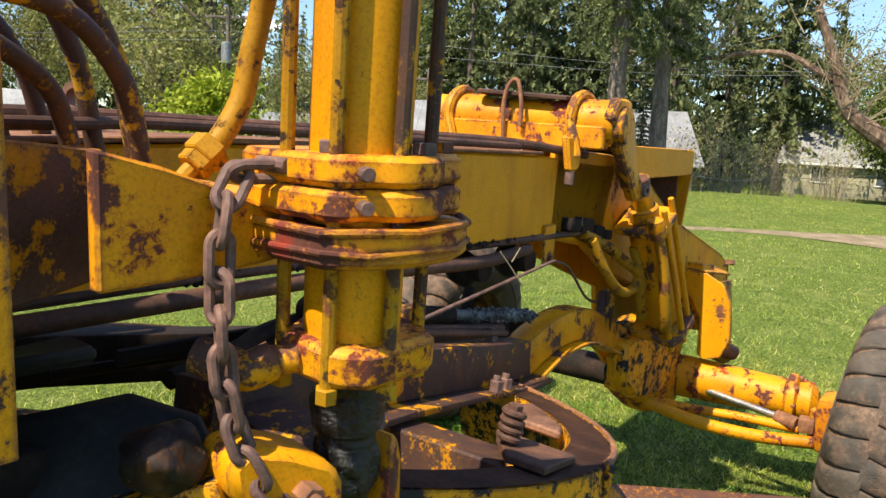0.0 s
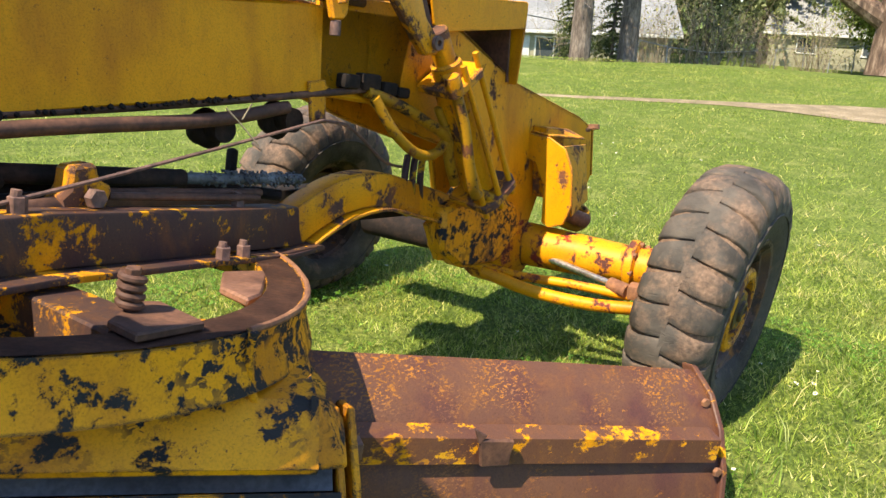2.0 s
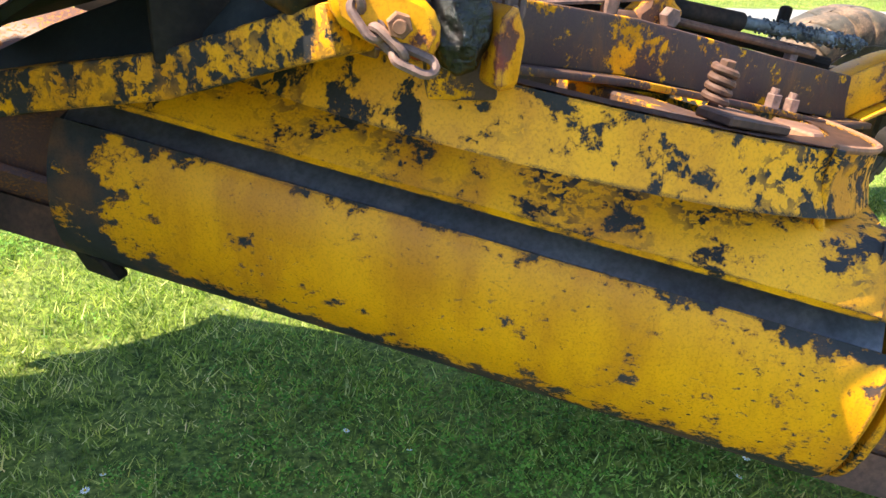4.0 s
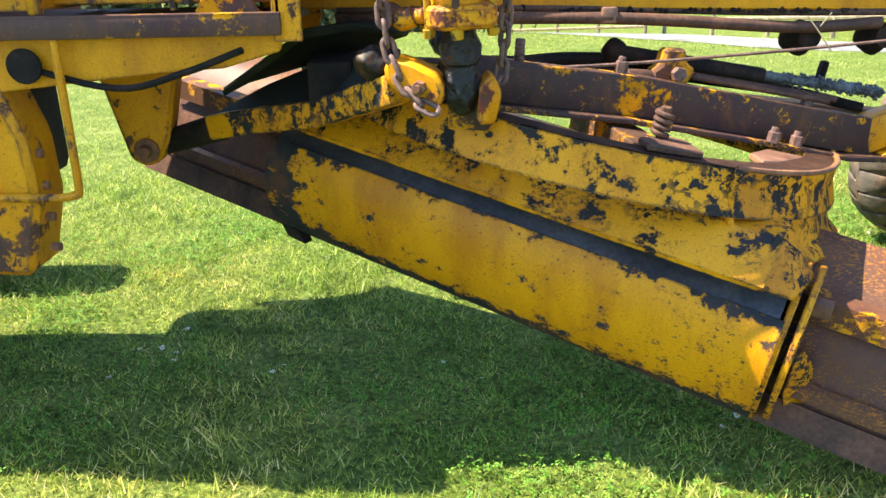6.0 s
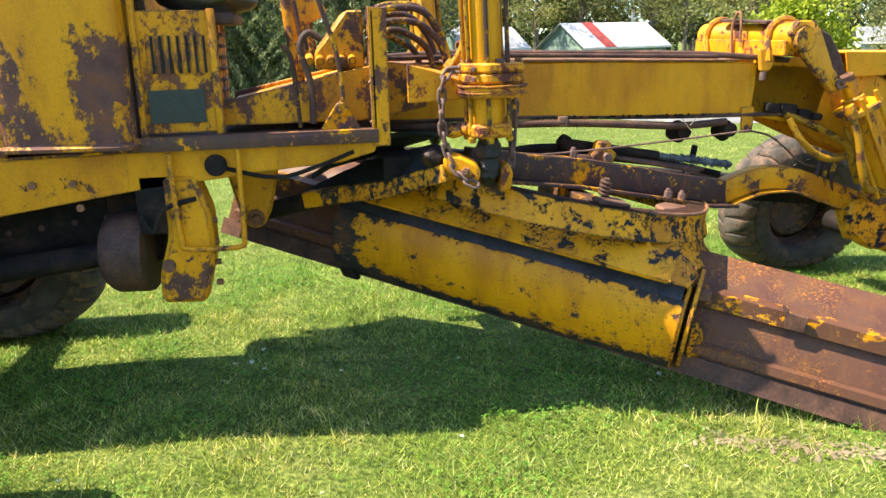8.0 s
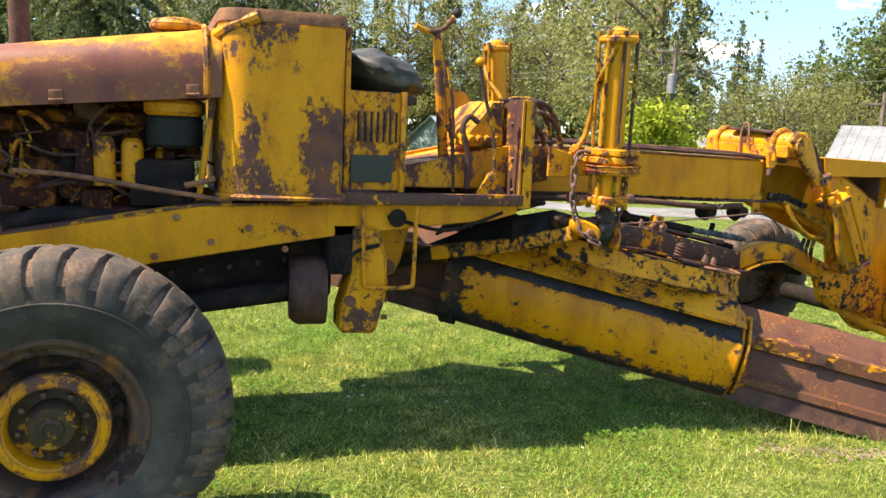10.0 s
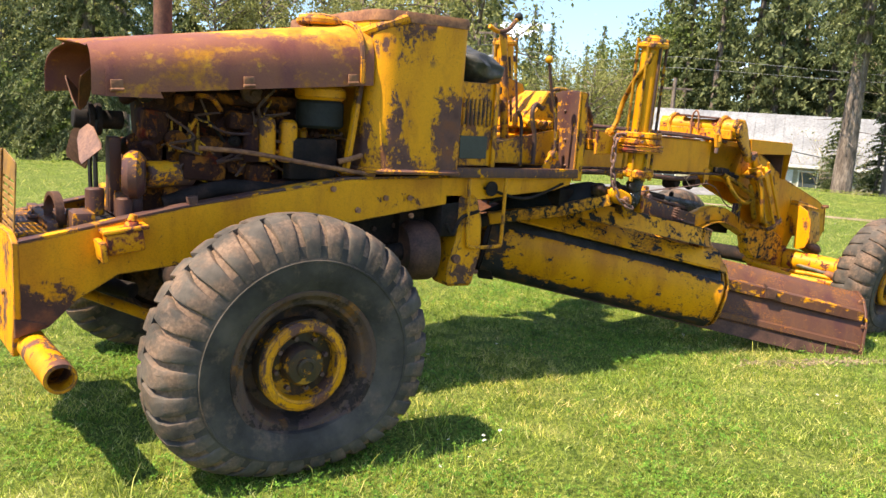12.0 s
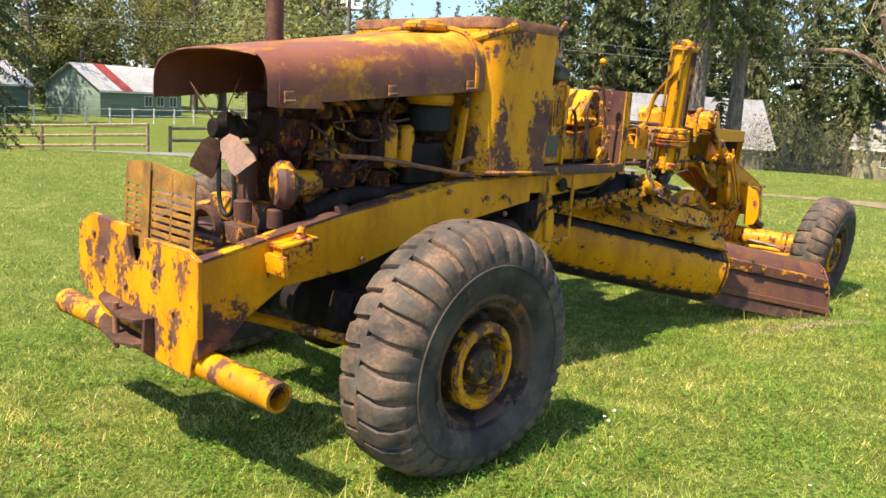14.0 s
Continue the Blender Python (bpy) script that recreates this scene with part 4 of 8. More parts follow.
for c, s in (((-0.2, -0.26, 1.36), (0.24, 0.10, 0.14)), ((0.0, -0.25, 1.62), (0.15, 0.10, 0.10)), ((-0.45, -0.22, 1.58), (0.14, 0.12, 0.16)), ((0.28, -0.27, 1.24), (0.26, 0.12, 0.10)), ((-0.3, -0.26, 1.70), (0.10, 0.08, 0.09)), ((0.1, -0.27, 1.33), (0.14, 0.08, 0.11))):
    bm = bmesh.new()
    box(bm, c, s, (4, 3, 5), 0.025)
    part("engine_cover", bm, M_ENGINE, engine)
# small fittings crowding the engine's side
rng = random.Random(19)
for i in range(46):
    p = Vector((rng.uniform(-0.52, 0.55), -0.20 - 0.09 * rng.random(), rng.uniform(1.14, 1.80)))
    kind = rng.random()
    bm = bmesh.new()
    if kind < 0.35:
        d = Vector(rng.choice(((0, -1, 0), (0, -0.7, 0.7), (1, -0.3, 0), (0, 0, 1))))
        r = rng.uniform(0.012, 0.035)
        lathe(bm, [(0, 0), (r, 0), (r, r * 1.6), (r * 0.6, r * 1.9), (r * 0.6, r * 2.6), (0, r * 2.6)], p, d, 14)
    elif kind < 0.65:
        q = p + Vector((rng.uniform(-0.16, 0.16), rng.uniform(-0.03, 0.03), rng.uniform(-0.14, 0.14)))
        tube(bm, [p, p.lerp(q, 0.5) + Vector((0, -0.03, 0.03)), q], rng.uniform(0.008, 0.02), 8, 4)
    else:
        s = rng.uniform(0.03, 0.075)
        slab(bm, [p + Vector((s * math.cos(a) * 1.2, 0, s * math.sin(a))) for a in (0.3, 1.2, 2.0, 2.9, 3.9, 4.9, 5.7)], (0, -0.03, 0), 0.008)
        hexnut(bm, p + Vector((0, -0.03, 0)), (0, -1, 0), s * 0.3, 0.02)
    part("engine_fitting", bm, rng.choice((M_ENGINE, M_ENGINE, M_ENGINE, M_DARK, M_BROWN, M_YOKE)), engine)
# fan on the engine's rear end
FAN = Vector((-0.745, -0.01, 1.585))
bm = bmesh.new()
rod(bm, FAN + Vector((-0.04, 0, 0)), FAN + Vector((0.20, 0, 0)), 0.05, n=18)
lathe(bm, [(0.0, -0.02), (0.085, -0.02), (0.085, 0.0), (0.07, 0.01), (0.085, 0.02), (0.085, 0.04), (0.0, 0.04)], FAN + Vector((0.05, 0, 0)), (1, 0, 0), 26)
fan = part("fan_hub", bm, M_DARK, grader, "black fan hub and pulley")
for k in range(4):
    a = radians(36 + 90 * k)
    ax = Vector((0, math.cos(a), math.sin(a)))
    side = Vector((0, -math.sin(a), math.cos(a)))
    tw = Vector((-0.05, 0, 0))
    bm = bmesh.new()
    pts = []
    for r, w in ((0.07, 0.022), (0.12, 0.042), (0.27, 0.056), (0.305, 0.050)):
        pts.append((FAN + ax * r + side * w + tw * (w / 0.066), FAN + ax * r - side * w - tw * (w / 0.066)))
    loop = [p for p, q in pts] + [q for p, q in pts[::-1]]
    slab(bm, loop, (0.006, 0, 0), 0.0)
    part("fan_blade", bm, M_FAN, fan, "dull pink-brown fan blade")
bm = bmesh.new()
tube(bm, [FAN + Vector((0.06, -0.075, 0.0)), (-0.69, -0.06, 1.40), (-0.69, -0.07, 1.20), (-0.69, 0.0, 1.13), (-0.69, 0.07, 1.20), (-0.69, 0.08, 1.40), FAN + Vector((0.06, 0.08, 0.0))], 0.012, 6)
part("fan_belt", bm, M_BLACK, fan)
bm = bmesh.new()
box(bm, (-0.60, -0.05, 1.30), (0.06, 0.10, 0.40), (0, 0, 0), 0.01)
box(bm, (-0.55, 0.05, 1.14), (0.12, 0.55, 0.14), (0, 0, 0), 0.02)
part("engine_mount", bm, M_PANEL, grader)
bm = bmesh.new()
rod(bm, (-0.72, -0.20, 1.10), (-0.72, -0.20, 1.24), 0.045, n=18)
rod(bm, (-0.60, -0.30, 1.10), (-0.60, -0.30, 1.20), 0.04, n=18)
part("water_fitting", bm, M_PANEL, grader)
nudge(known, 0.0, 0.035, 1.03)
known = set(grader.children)

# ---- operator platform ----
bm = bmesh.new()
box(bm, (1.78, -0.18, 1.372), (1.06, 0.66, 0.03), (0, 0, 0), 0.004)
floor_plate = part("platform_floor", bm, M_BROWN, grader, "worn brown platform plate")
bm = bmesh.new()
box(bm, (1.76, -0.512, 1.366), (1.10, 0.018, 0.054), (0, 0, 0), 0.003)
box(bm, (1.76, -0.495, 1.395), (1.10, 0.05, 0.012), (0, 0, 0), 0.002)
part("platform_edge", bm, M_PANEL, grader, "brown edge channel with yellow scraps")
bm = bmesh.new()
slab(bm, [(1.29, -0.455, 1.41), (1.60, -0.42, 1.41), (1.60, -0.42, 1.935), (1.29, -0.455, 1.935)], (0, 0.012, 0), 0.002)
slab(bm, [(1.61, -0.42, 1.41), (1.61, 0.10, 1.41), (1.61, 0.10, 1.935), (1.61, -0.42, 1.935)], (-0.012, 0, 0), 0.002)
panel = part("side_panel", bm, M_TANK, grader, "louvred yellow side panel, blistered")
for i in range(7):
    bm = bmesh.new()
    x = 1.335 + 0.036 * i
    y = -0.453 + 0.035 * (x - 1.29) / 0.31
    lathe(bm, [(0.004, 0.0), (0.012, 0.012), (0.012, 0.168), (0.004, 0.18)], (x, y - 0.002, 1.66), (0, 0, 1), 8)
    part("louvre", bm, M_TANK, panel)
    bm = bmesh.new()
    slab(bm, [(x + 0.010, y - 0.005, 1.67), (x + 0.022, y - 0.004, 1.67), (x + 0.022, y - 0.004, 1.83), (x + 0.010, y - 0.005, 1.83)], (0, 0.002, 0), 0)
    part("louvre_gap", bm, M_BLACK, panel)
bm = bmesh.new()
slab(bm, [(1.315, -0.459, 1.455), (1.55, -0.432, 1.455), (1.55, -0.432, 1.60), (1.315, -0.459, 1.60)], (0, -0.004, 0), 0.001)
part("green_plate", bm, M_GREEN, panel, "dark green plate")
for i in range(8):
    bm = bmesh.new()
    box(bm, (1.622, -0.20, 1.48 + 0.05 * i), (0.02, 0.16, 0.014), (0, 30, 0), 0.003)
    part("louvre", bm, M_BROWN, panel)
bm = bmesh.new()
box(bm, (1.606, -0.425, 1.67), (0.035, 0.035, 0.54), (0, 0, 0), 0.004)
box(bm, (1.285, -0.465, 1.80), (0.03, 0.03, 0.90), (0, 0, 0), 0.004)
part("corner_angle", bm, M_TANK, grader)

# seat
bm = bmesh.new()
tmp = bmesh.new()
bmesh.ops.create_icosphere(tmp, subdivisions=4, radius=1.0)
for v in tmp.verts:
    n = noise.noise(v.co * 2.2) * 0.18 + noise.noise(v.co * 6.0) * 0.06
    p = v.co * (1 + n)
    v.co = Vector((1.53 + 0.26 * p.x, -0.12 + 0.30 * p.y, 2.04 + 0.125 * p.z - 0.10 * p.x * 0.5))
merge(bm, tmp)
seat = part("seat_cushion", bm, M_CUSHION, grader, "torn black seat cushion", 60)
bm = bmesh.new()
box(bm, (1.50, -0.12, 1.90), (0.40, 0.50, 0.05), (0, 0, 0), 0.01)
part("seat_pan", bm, M_BROWN, grader)

# dash box, steering column, pedals and levers
bm = bmesh.new()
slab(bm, [(2.05, -0.26, 1.66), (2.28, -0.26, 1.66), (2.28, -0.26, 1.93), (2.20, -0.26, 1.93), (2.10, -0.26, 1.80), (2.05, -0.26, 1.74)], (0, 0.50, 0), 0.01)
dash = part("control_box", bm, M_PART, grader, "yellow control box, chipped")
bm = bmesh.new()
slab(bm, [(2.295, -0.50, 1.36), (2.295, -0.17, 1.36), (2.295, -0.17, 1.90), (2.295, -0.30, 1.94), (2.295, -0.48, 1.935), (2.295, -0.50, 1.92)], (0.012, 0, 0), 0.002)
post = part("post_panel", bm, M_PANEL, grader, "upright brown panel with yellow scraps")
bm = bmesh.new()
slab(bm, [(2.285, -0.50, 1.32), (2.366, -0.50, 1.32), (2.366, -0.50, 1.93), (2.285, -0.50, 1.935)], (0, 0.012, 0), 0.002)
part("post_angle", bm, M_TANK, post, "yellow corner angle with rust")
for z in (1.42, 1.60, 1.80):
    bm = bmesh.new()
    bmesh.ops.create_uvsphere(bm, u_segments=10, v_segments=6, radius=0.011, matrix=pose(2.292, -0.40 + 0.12 * (z - 1.4), z))
    part("rivet", bm, M_FAN, post)
bm = bmesh.new()
rod(bm, (1.98, -0.10, 1.42), (1.90, -0.08, 2.30), 0.032, 0.028, 16)
slab(bm, [(1.96, -0.10, 1.84), (2.12, -0.10, 1.92), (2.10, -0.10, 1.97), (1.93, -0.10, 2.02)], (0, 0.04, 0), 0.006)
col = part("steering_column", bm, M_PART, grader, "yellow steering column, chipped")
bm = bmesh.new()
tube(bm, [(1.76, -0.10, 2.335), (1.84, -0.09, 2.31), (1.93, -0.09, 2.33), (2.0, -0.10, 2.41)], 0.016, 10)
part("steering_arm", bm, M_PART, col)
bm = bmesh.new()
bmesh.ops.create_uvsphere(bm, u_segments=18, v_segments=12, radius=0.03, matrix=pose(2.01, -0.10, 2.425))
part("steering_knob", bm, M_BLACK, col, "round black knob")
bm = bmesh.new()
tube(bm, [(2.13, -0.42, 1.43), (2.16, -0.42, 1.55), (2.14, -0.42, 1.75), (2.08, -0.42, 1.95), (2.045, -0.42, 2.11)], 0.011, 8)
lever = part("long_lever", bm, M_HOSE_OLD, grader, "tall bent lever")
bm = bmesh.new()
bmesh.ops.create_uvsphere(bm, u_segments=16, v_segments=10, radius=0.026, matrix=pose(2.04, -0.42, 2.132))
part("lever_knob", bm, M_PART, lever, "round yellow knob")
bm = bmesh.new()
slab(bm, [(2.05, -0.43, 1.395), (2.24, -0.43, 1.395), (2.18, -0.43, 1.50), (2.15, -0.43, 1.53), (2.12, -0.43, 1.50)], (0, 0.02, 0), 0.003)
rod(bm, (2.15, -0.45, 1.49), (2.15, -0.39, 1.49), 0.03, n=14)
part("lever_bracket", bm, M_PANEL, grader)
bm = bmesh.new()
tube(bm, [(2.02, -0.36, 1.42), (2.02, -0.36, 1.60), (1.98, -0.36, 1.76), (2.02, -0.35, 1.83), (2.08, -0.35, 1.80)], 0.016, 10)
tube(bm, [(1.96, -0.30, 1.40), (1.94, -0.30, 1.70), (1.90, -0.30, 1.78)], 0.012, 8)
part("hand_lever", bm, M_HOSE_OLD, grader)
for i in range(4):
    bm = bmesh.new()
    tube(bm, [(2.00 + 0.02 * i, -0.18 + 0.09 * i, 1.70), (1.97 + 0.02 * i, -0.18 + 0.09 * i, 1.95), (1.93 + 0.03 * i, -0.18 + 0.09 * i, 2.15)], 0.009, 8)
    part("valve_lever", bm, M_HOSE_OLD, grader)
for i in range(5):
    bm = bmesh.new()
    rod(bm, (2.02 + 0.05 * i, -0.22, 1.72), (2.02 + 0.05 * i, -0.30, 1.70), 0.02, n=12)
    part("valve_spool", bm, M_PART, dash)

# step hanging below the platform
bm = bmesh.new()
tube(bm, [(1.378, -0.505, 1.33), (1.385, -0.505, 1.10), (1.395, -0.505, 0.92), (1.41, -0.505, 0.893), (1.45, -0.505, 0.885), (1.60, -0.505, 0.882), (1.655, -0.505, 0.888), (1.672, -0.505, 0.91), (1.675, -0.505, 1.10), (1.677, -0.505, 1.34)], 0.0125, 10, 5)
part("foot_step", bm, M_PART, grader, "bent rod foot step")

nudge(known, 0.035, 0.015)
known = set(grader.children)
# ---- drive leg, brake drum and drawbar bracket under the platform ----
bm = bmesh.new()
slab(bm, [(1.36, -0.49, 1.22), (1.50, -0.49, 1.22), (1.555, -0.49, 1.05), (1.56, -0.49, 0.85), (1.52, -0.49, 0.70), (1.50, -0.49, 0.62), (1.30, -0.49, 0.63), (1.30, -0.49, 0.76), (1.36, -0.49, 0.95)], (0, 0.20, 0), 0.02)
leg = part("drop_leg", bm, M_PART, grader, "thick yellow cast leg")
bm = bmesh.new()
rod(bm, (1.35, -0.51, 0.812), (1.35, -0.47, 0.812), 0.03, n=14)
part("leg_bolt", bm, M_RUST, leg)
for i in range(4):
    bm = bmesh.new()
    rod(bm, (1.545, -0.43, 0.70 + 0.1 * i), (1.575, -0.43, 0.70 + 0.1 * i), 0.015, n=8)
    part("leg_bolt", bm, M_RUST, leg)
bm = bmesh.new()
lathe(bm, [(0.0, -0.10), (0.16, -0.10), (0.185, -0.07), (0.195, -0.05), (0.195, 0.08), (0.19, 0.10), (0.06, 0.10), (0.0, 0.10)], (1.15, -0.30, 0.845), (1, -0.12, 0), 36)
part("brake_drum", bm, M_BROWN, grader, "brown brake drum")
bm = bmesh.new()
rod(bm, (0.30, -0.25, 0.75), (1.08, -0.29, 0.84), 0.06, n=16)
box(bm, (1.33, -0.30, 1.10), (0.20, 0.34, 0.30), (0, 0, 0), 0.03)
part("drive_shaft", bm, M_DARK, grader)
bm = bmesh.new()
tube(bm, [(1.25, -0.5, 1.05), (1.30, -0.505, 0.98), (1.36, -0.51, 1.08), (1.50, -0.50, 1.12)], 0.012, 8)
tube(bm, [(1.55, -0.47, 1.27), (1.85, -0.505, 1.20), (2.05, -0.505, 1.24), (2.22, -0.50, 1.30)], 0.010, 8)
part("brake_hose", bm, M_DARK, grader)
bm = bmesh.new()
rod(bm, (1.60, -0.49, 1.265), (1.60, -0.50, 1.265), 0.05, n=20)
part("rail_boss", bm, M_DARK, grader)
bm = bmesh.new()
slab(bm, [(1.57, 0.06, 1.19), (1.86, 0.06, 1.19), (1.80, 0.06, 0.93), (1.755, 0.06, 0.845), (1.70, 0.06, 0.83), (1.65, 0.06, 0.86)], (0, 0.10, 0), 0.012)
brk = part("drawbar_bracket", bm, M_PART, grader, "yellow hanging bracket with pin")
bm = bmesh.new()
lathe(bm, [(0.0, -0.03), (0.02, -0.03), (0.025, 0.0), (0.045, 0.0), (0.045, 0.02)], (1.715, 0.045, 0.893), (0, 1, 0), 18)
part("bracket_pin", bm, M_RUST, brk)

nudge(known, 0.01, 0.02)
# ---- main beam ----
BY = 0.04
bm = bmesh.new()
slab(bm, [(2.20, BY, 1.655), (3.0, BY, 1.662), (3.6, BY, 1.652), (4.40, BY, 1.628), (5.0, BY, 1.585), (4.9, BY, 1.25), (4.45, BY, 1.338), (3.0, BY, 1.368), (2.20, BY, 1.38)], (0, 0.30, 0), 0.008)
beam = part("main_beam", bm, M_BEAM, grader, "long box beam in sound dull yellow paint")
bm = bmesh.new()
slab(bm, [(2.30, BY - 0.012, 1.659), (3.0, BY - 0.012, 1.666), (4.40, BY - 0.012, 1.632), (4.40, BY + 0.31, 1.632), (3.0, BY + 0.31, 1.666), (2.30, BY + 0.31, 1.659)], (0, 0, 0.012), 0.003)
part("beam_top_plate", bm, M_RUST, beam, "rusty top plate")
bm = bmesh.new()
rng = random.Random(11)
for i in range(110):
    x = 2.95 + 1.6 * rng.random()
    big = max(0, noise.noise(Vector((x * 4.0, 3.0, 0)))) * 0.03
    bmesh.ops.create_icosphere(bm, subdivisions=1, radius=rng.uniform(0.004, 0.010), matrix=pose(x, BY - 0.002, 1.362 - 0.018 * (x - 3) + rng.random() * (0.008 + big)))
tagged(part("rust_scale", bm, M_DARK, beam, "crust of dark rust along the lower edge"), kind="stuff")
# deck beam rising to the main beam
bm = bmesh.new()
slab(bm, [(1.62, -0.29, 1.42), (2.28, -0.29, 1.42), (2.50, -0.29, 1.455), (2.60, -0.29, 1.475), (2.62, -0.29, 1.67), (2.42, -0.29, 1.69), (2.23, -0.29, 1.655), (1.64, -0.29, 1.53)], (0, 0.03, 0), 0.004)
slab(bm, [(1.62, 0.44, 1.42), (2.60, 0.44, 1.40), (2.62, 0.44, 1.67), (2.23, 0.44, 1.655), (1.64, 0.44, 1.53)], (0, 0.03, 0), 0.004)
slab(bm, [(1.66, -0.28, 1.50), (2.24, -0.28, 1.63), (2.24, 0.45, 1.63), (1.66, 0.45, 1.50)], (0, 0, 0.01), 0.002)
part("deck_frame", bm, M_TANK, grader, "tapered deck frame, yellow over brown")
bm = bmesh.new()
slab(bm, [(2.405, 0.93, 1.51), (2.63, 0.93, 1.52), (2.63, 0.93, 1.62), (2.405, 0.93, 1.69)], (0, 0.02, 0), 0.006)
slab(bm, [(2.41, -0.26, 1.50), (2.41, 0.94, 1.50), (2.41, 0.94, 1.68), (2.41, -0.26, 1.68)], (0.02, 0, 0), 0.004)
slab(bm, [(2.60, -0.26, 1.52), (2.60, 0.94, 1.52), (2.60, 0.94, 1.60), (2.60, -0.26, 1.60)], (0.02, 0, 0), 0.004)
slab(bm, [(2.41, -0.26, 1.51), (2.62, -0.26, 1.515), (2.62, 0.94, 1.515), (2.41, 0.94, 1.51)], (0, 0, 0.015), 0.003)
part("bolster", bm, M_YOKE, grader, "hollow yellow cross bolster with red primer")

# ---- lift cylinders and their yokes ----
def lift_cylinder(x, y, s, rise, tilt):
    """A lift cylinder beside the beam; s: -1 on the right, 1 on the left."""
    def at(dx, dy, z):
        return (x + dx, y - s * dy, z)

    bm = bmesh.new()
    # arm from the bolster to the yoke
    slab(bm, [at(-0.362, 0.085, 1.512), at(-0.362, 0.085, 1.684), at(-0.27, 0.085, 1.660), at(-0.19, 0.085, 1.634), at(-0.10, 0.085, 1.598), at(-0.02, 0.085, 1.570), at(-0.02, 0.085, 1.535), at(-0.12, 0.085, 1.522), at(-0.24, 0.085, 1.515)], (0, -s * 0.024, 0), 0.004)
    slab(bm, [at(-0.36, 0.098, 1.672), at(-0.27, 0.098, 1.650), at(-0.10, 0.098, 1.590), at(-0.08, 0.22, 1.600), at(-0.20, 0.27, 1.64)], (0, 0, 0.012), 0.003)
    slab(bm, [at(-0.12, 0.10, 1.53), at(0.0, 0.16, 1.53), at(0.02, 0.45, 1.53), at(-0.30, 0.45, 1.53)], (0, 0, 0.08), 0.006)
    arm = part("yoke_arm", bm, M_YOKE, grader, "yellow yoke arm with brown edge")
    for z0, z1 in ((1.642, 1.686), (1.597, 1.640)):
        bm = bmesh.new()
        outline = [(-0.128, 0.10), (-0.128, -0.045), (-0.118, -0.072), (-0.070, -0.085), (-0.058, -0.108), (-0.030, -0.122), (0.020, -0.122), (0.048, -0.108), (0.062, -0.090), (0.118, -0.085), (0.140, -0.062), (0.145, 0.10), (0.10, 0.16), (-0.10, 0.16)]
        slab(bm, [at(dx, dy, z0) for dx, dy in outline], (0, 0, z1 - z0), 0.009)
        part("yoke_clamp", bm, M_YOKE, arm, "yellow clamp half over red primer")
    bm = bmesh.new()
    under = [(-0.135, 0.10), (-0.14, -0.06), (-0.10, -0.10), (-0.03, -0.128), (0.05, -0.126), (0.12, -0.10), (0.152, -0.055), (0.155, 0.10), (0.09, 0.17), (-0.09, 0.17)]
    slab(bm, [at(dx, dy, 1.536) for dx, dy in under], (0, 0, 0.052), 0.008)
    bead = [at(dx * 1.01, dy * 1.01 + 0.004 * math.sin(9 * k), 1.588 - 0.030 * (k % 2) * 0.12) for k, (dx, dy) in enumerate(under[:8])]
    tube(bm, bead, 0.006, 8, 1, 1.0, False)
    tube(bm, [(p[0], p[1], 1.556 + 0.003 * (k % 2)) for k, p in enumerate(bead)], 0.005, 8, 1, 1.0, False)
    part("yoke_flange", bm, M_YOKE, arm)
    for dx, dy in ((-0.100, -0.03), (0.02, -0.090), (0.118, -0.045), (0.09, 0.12)):
        bm = bmesh.new()
        hexnut(bm, at(dx, dy, 1.685), (0, 0, 1), 0.018, 0.018)
        part("yoke_bolt", bm, M_CHAIN if dx < 0.1 else M_PART, arm)
    for z in (1.662, 1.618):
        bm = bmesh.new()
        rod(bm, at(-0.085, -0.07, z), at(-0.100, -0.100, z), 0.010, n=10)
        part("pin", bm, M_CHAIN, arm)
    top = 2.285 + rise - 1.2
    bm = bmesh.new()
    rod(bm, (0, 0, 0.16), (0, 0, top - 0.04), 0.072, n=40)
    barrel = part("lift_cylinder", bm, M_BEAM, grader, "upright yellow hydraulic cylinder")
    barrel.matrix_local = pose(x, y + tilt[2], 1.2, tilt[0], tilt[1], 0)

    def loc(dx, dy, z):
        return (dx, -s * dy, z)

    bm = bmesh.new()
    slab(bm, [loc(dx, dy, top - 0.045) for dx, dy in ((-0.09, -0.075), (0.0, -0.10), (0.085, -0.08), (0.095, 0.05), (0.0, 0.09), (-0.095, 0.06))], (0, 0, 0.045), 0.012)
    lathe(bm, [(0.062, 0.0), (0.056, 0.025), (0.035, 0.036), (0.03, 0.045), (0.0, 0.045)], loc(0, 0, top), (0, 0, 1), 24)
    part("cylinder_head", bm, M_PART, barrel, "domed yellow cylinder head")
    bm = bmesh.new()
    slab(bm, [loc(dx, dy, 0.165) for dx, dy in ((-0.09, -0.05), (-0.05, -0.095), (0.075, -0.105), (0.10, -0.06), (0.10, 0.06), (0.0, 0.10), (-0.095, 0.06))], (0, 0, 0.062), 0.012)
    part("cylinder_foot", bm, M_YOKE, barrel, "yellow lower gland, rust red")
    for k, (dx, dy) in enumerate(((-0.082, -0.036), (-0.01, -0.084), (0.088, -0.055), (0.086, 0.05), (-0.086, 0.055))):
        bm = bmesh.new()
        rod(bm, loc(dx, dy, 0.15), loc(dx, dy, top + 0.01), 0.0105, n=10)
        hexnut(bm, loc(dx, dy, top + 0.0), (0, 0, 1), 0.015, 0.02)
        hexnut(bm, loc(dx, dy, 0.142), (0, 0, 1), 0.017, 0.024)
        part("tie_rod", bm, M_HOSE_OLD if k in (1, 2) else M_HOSE, barrel)
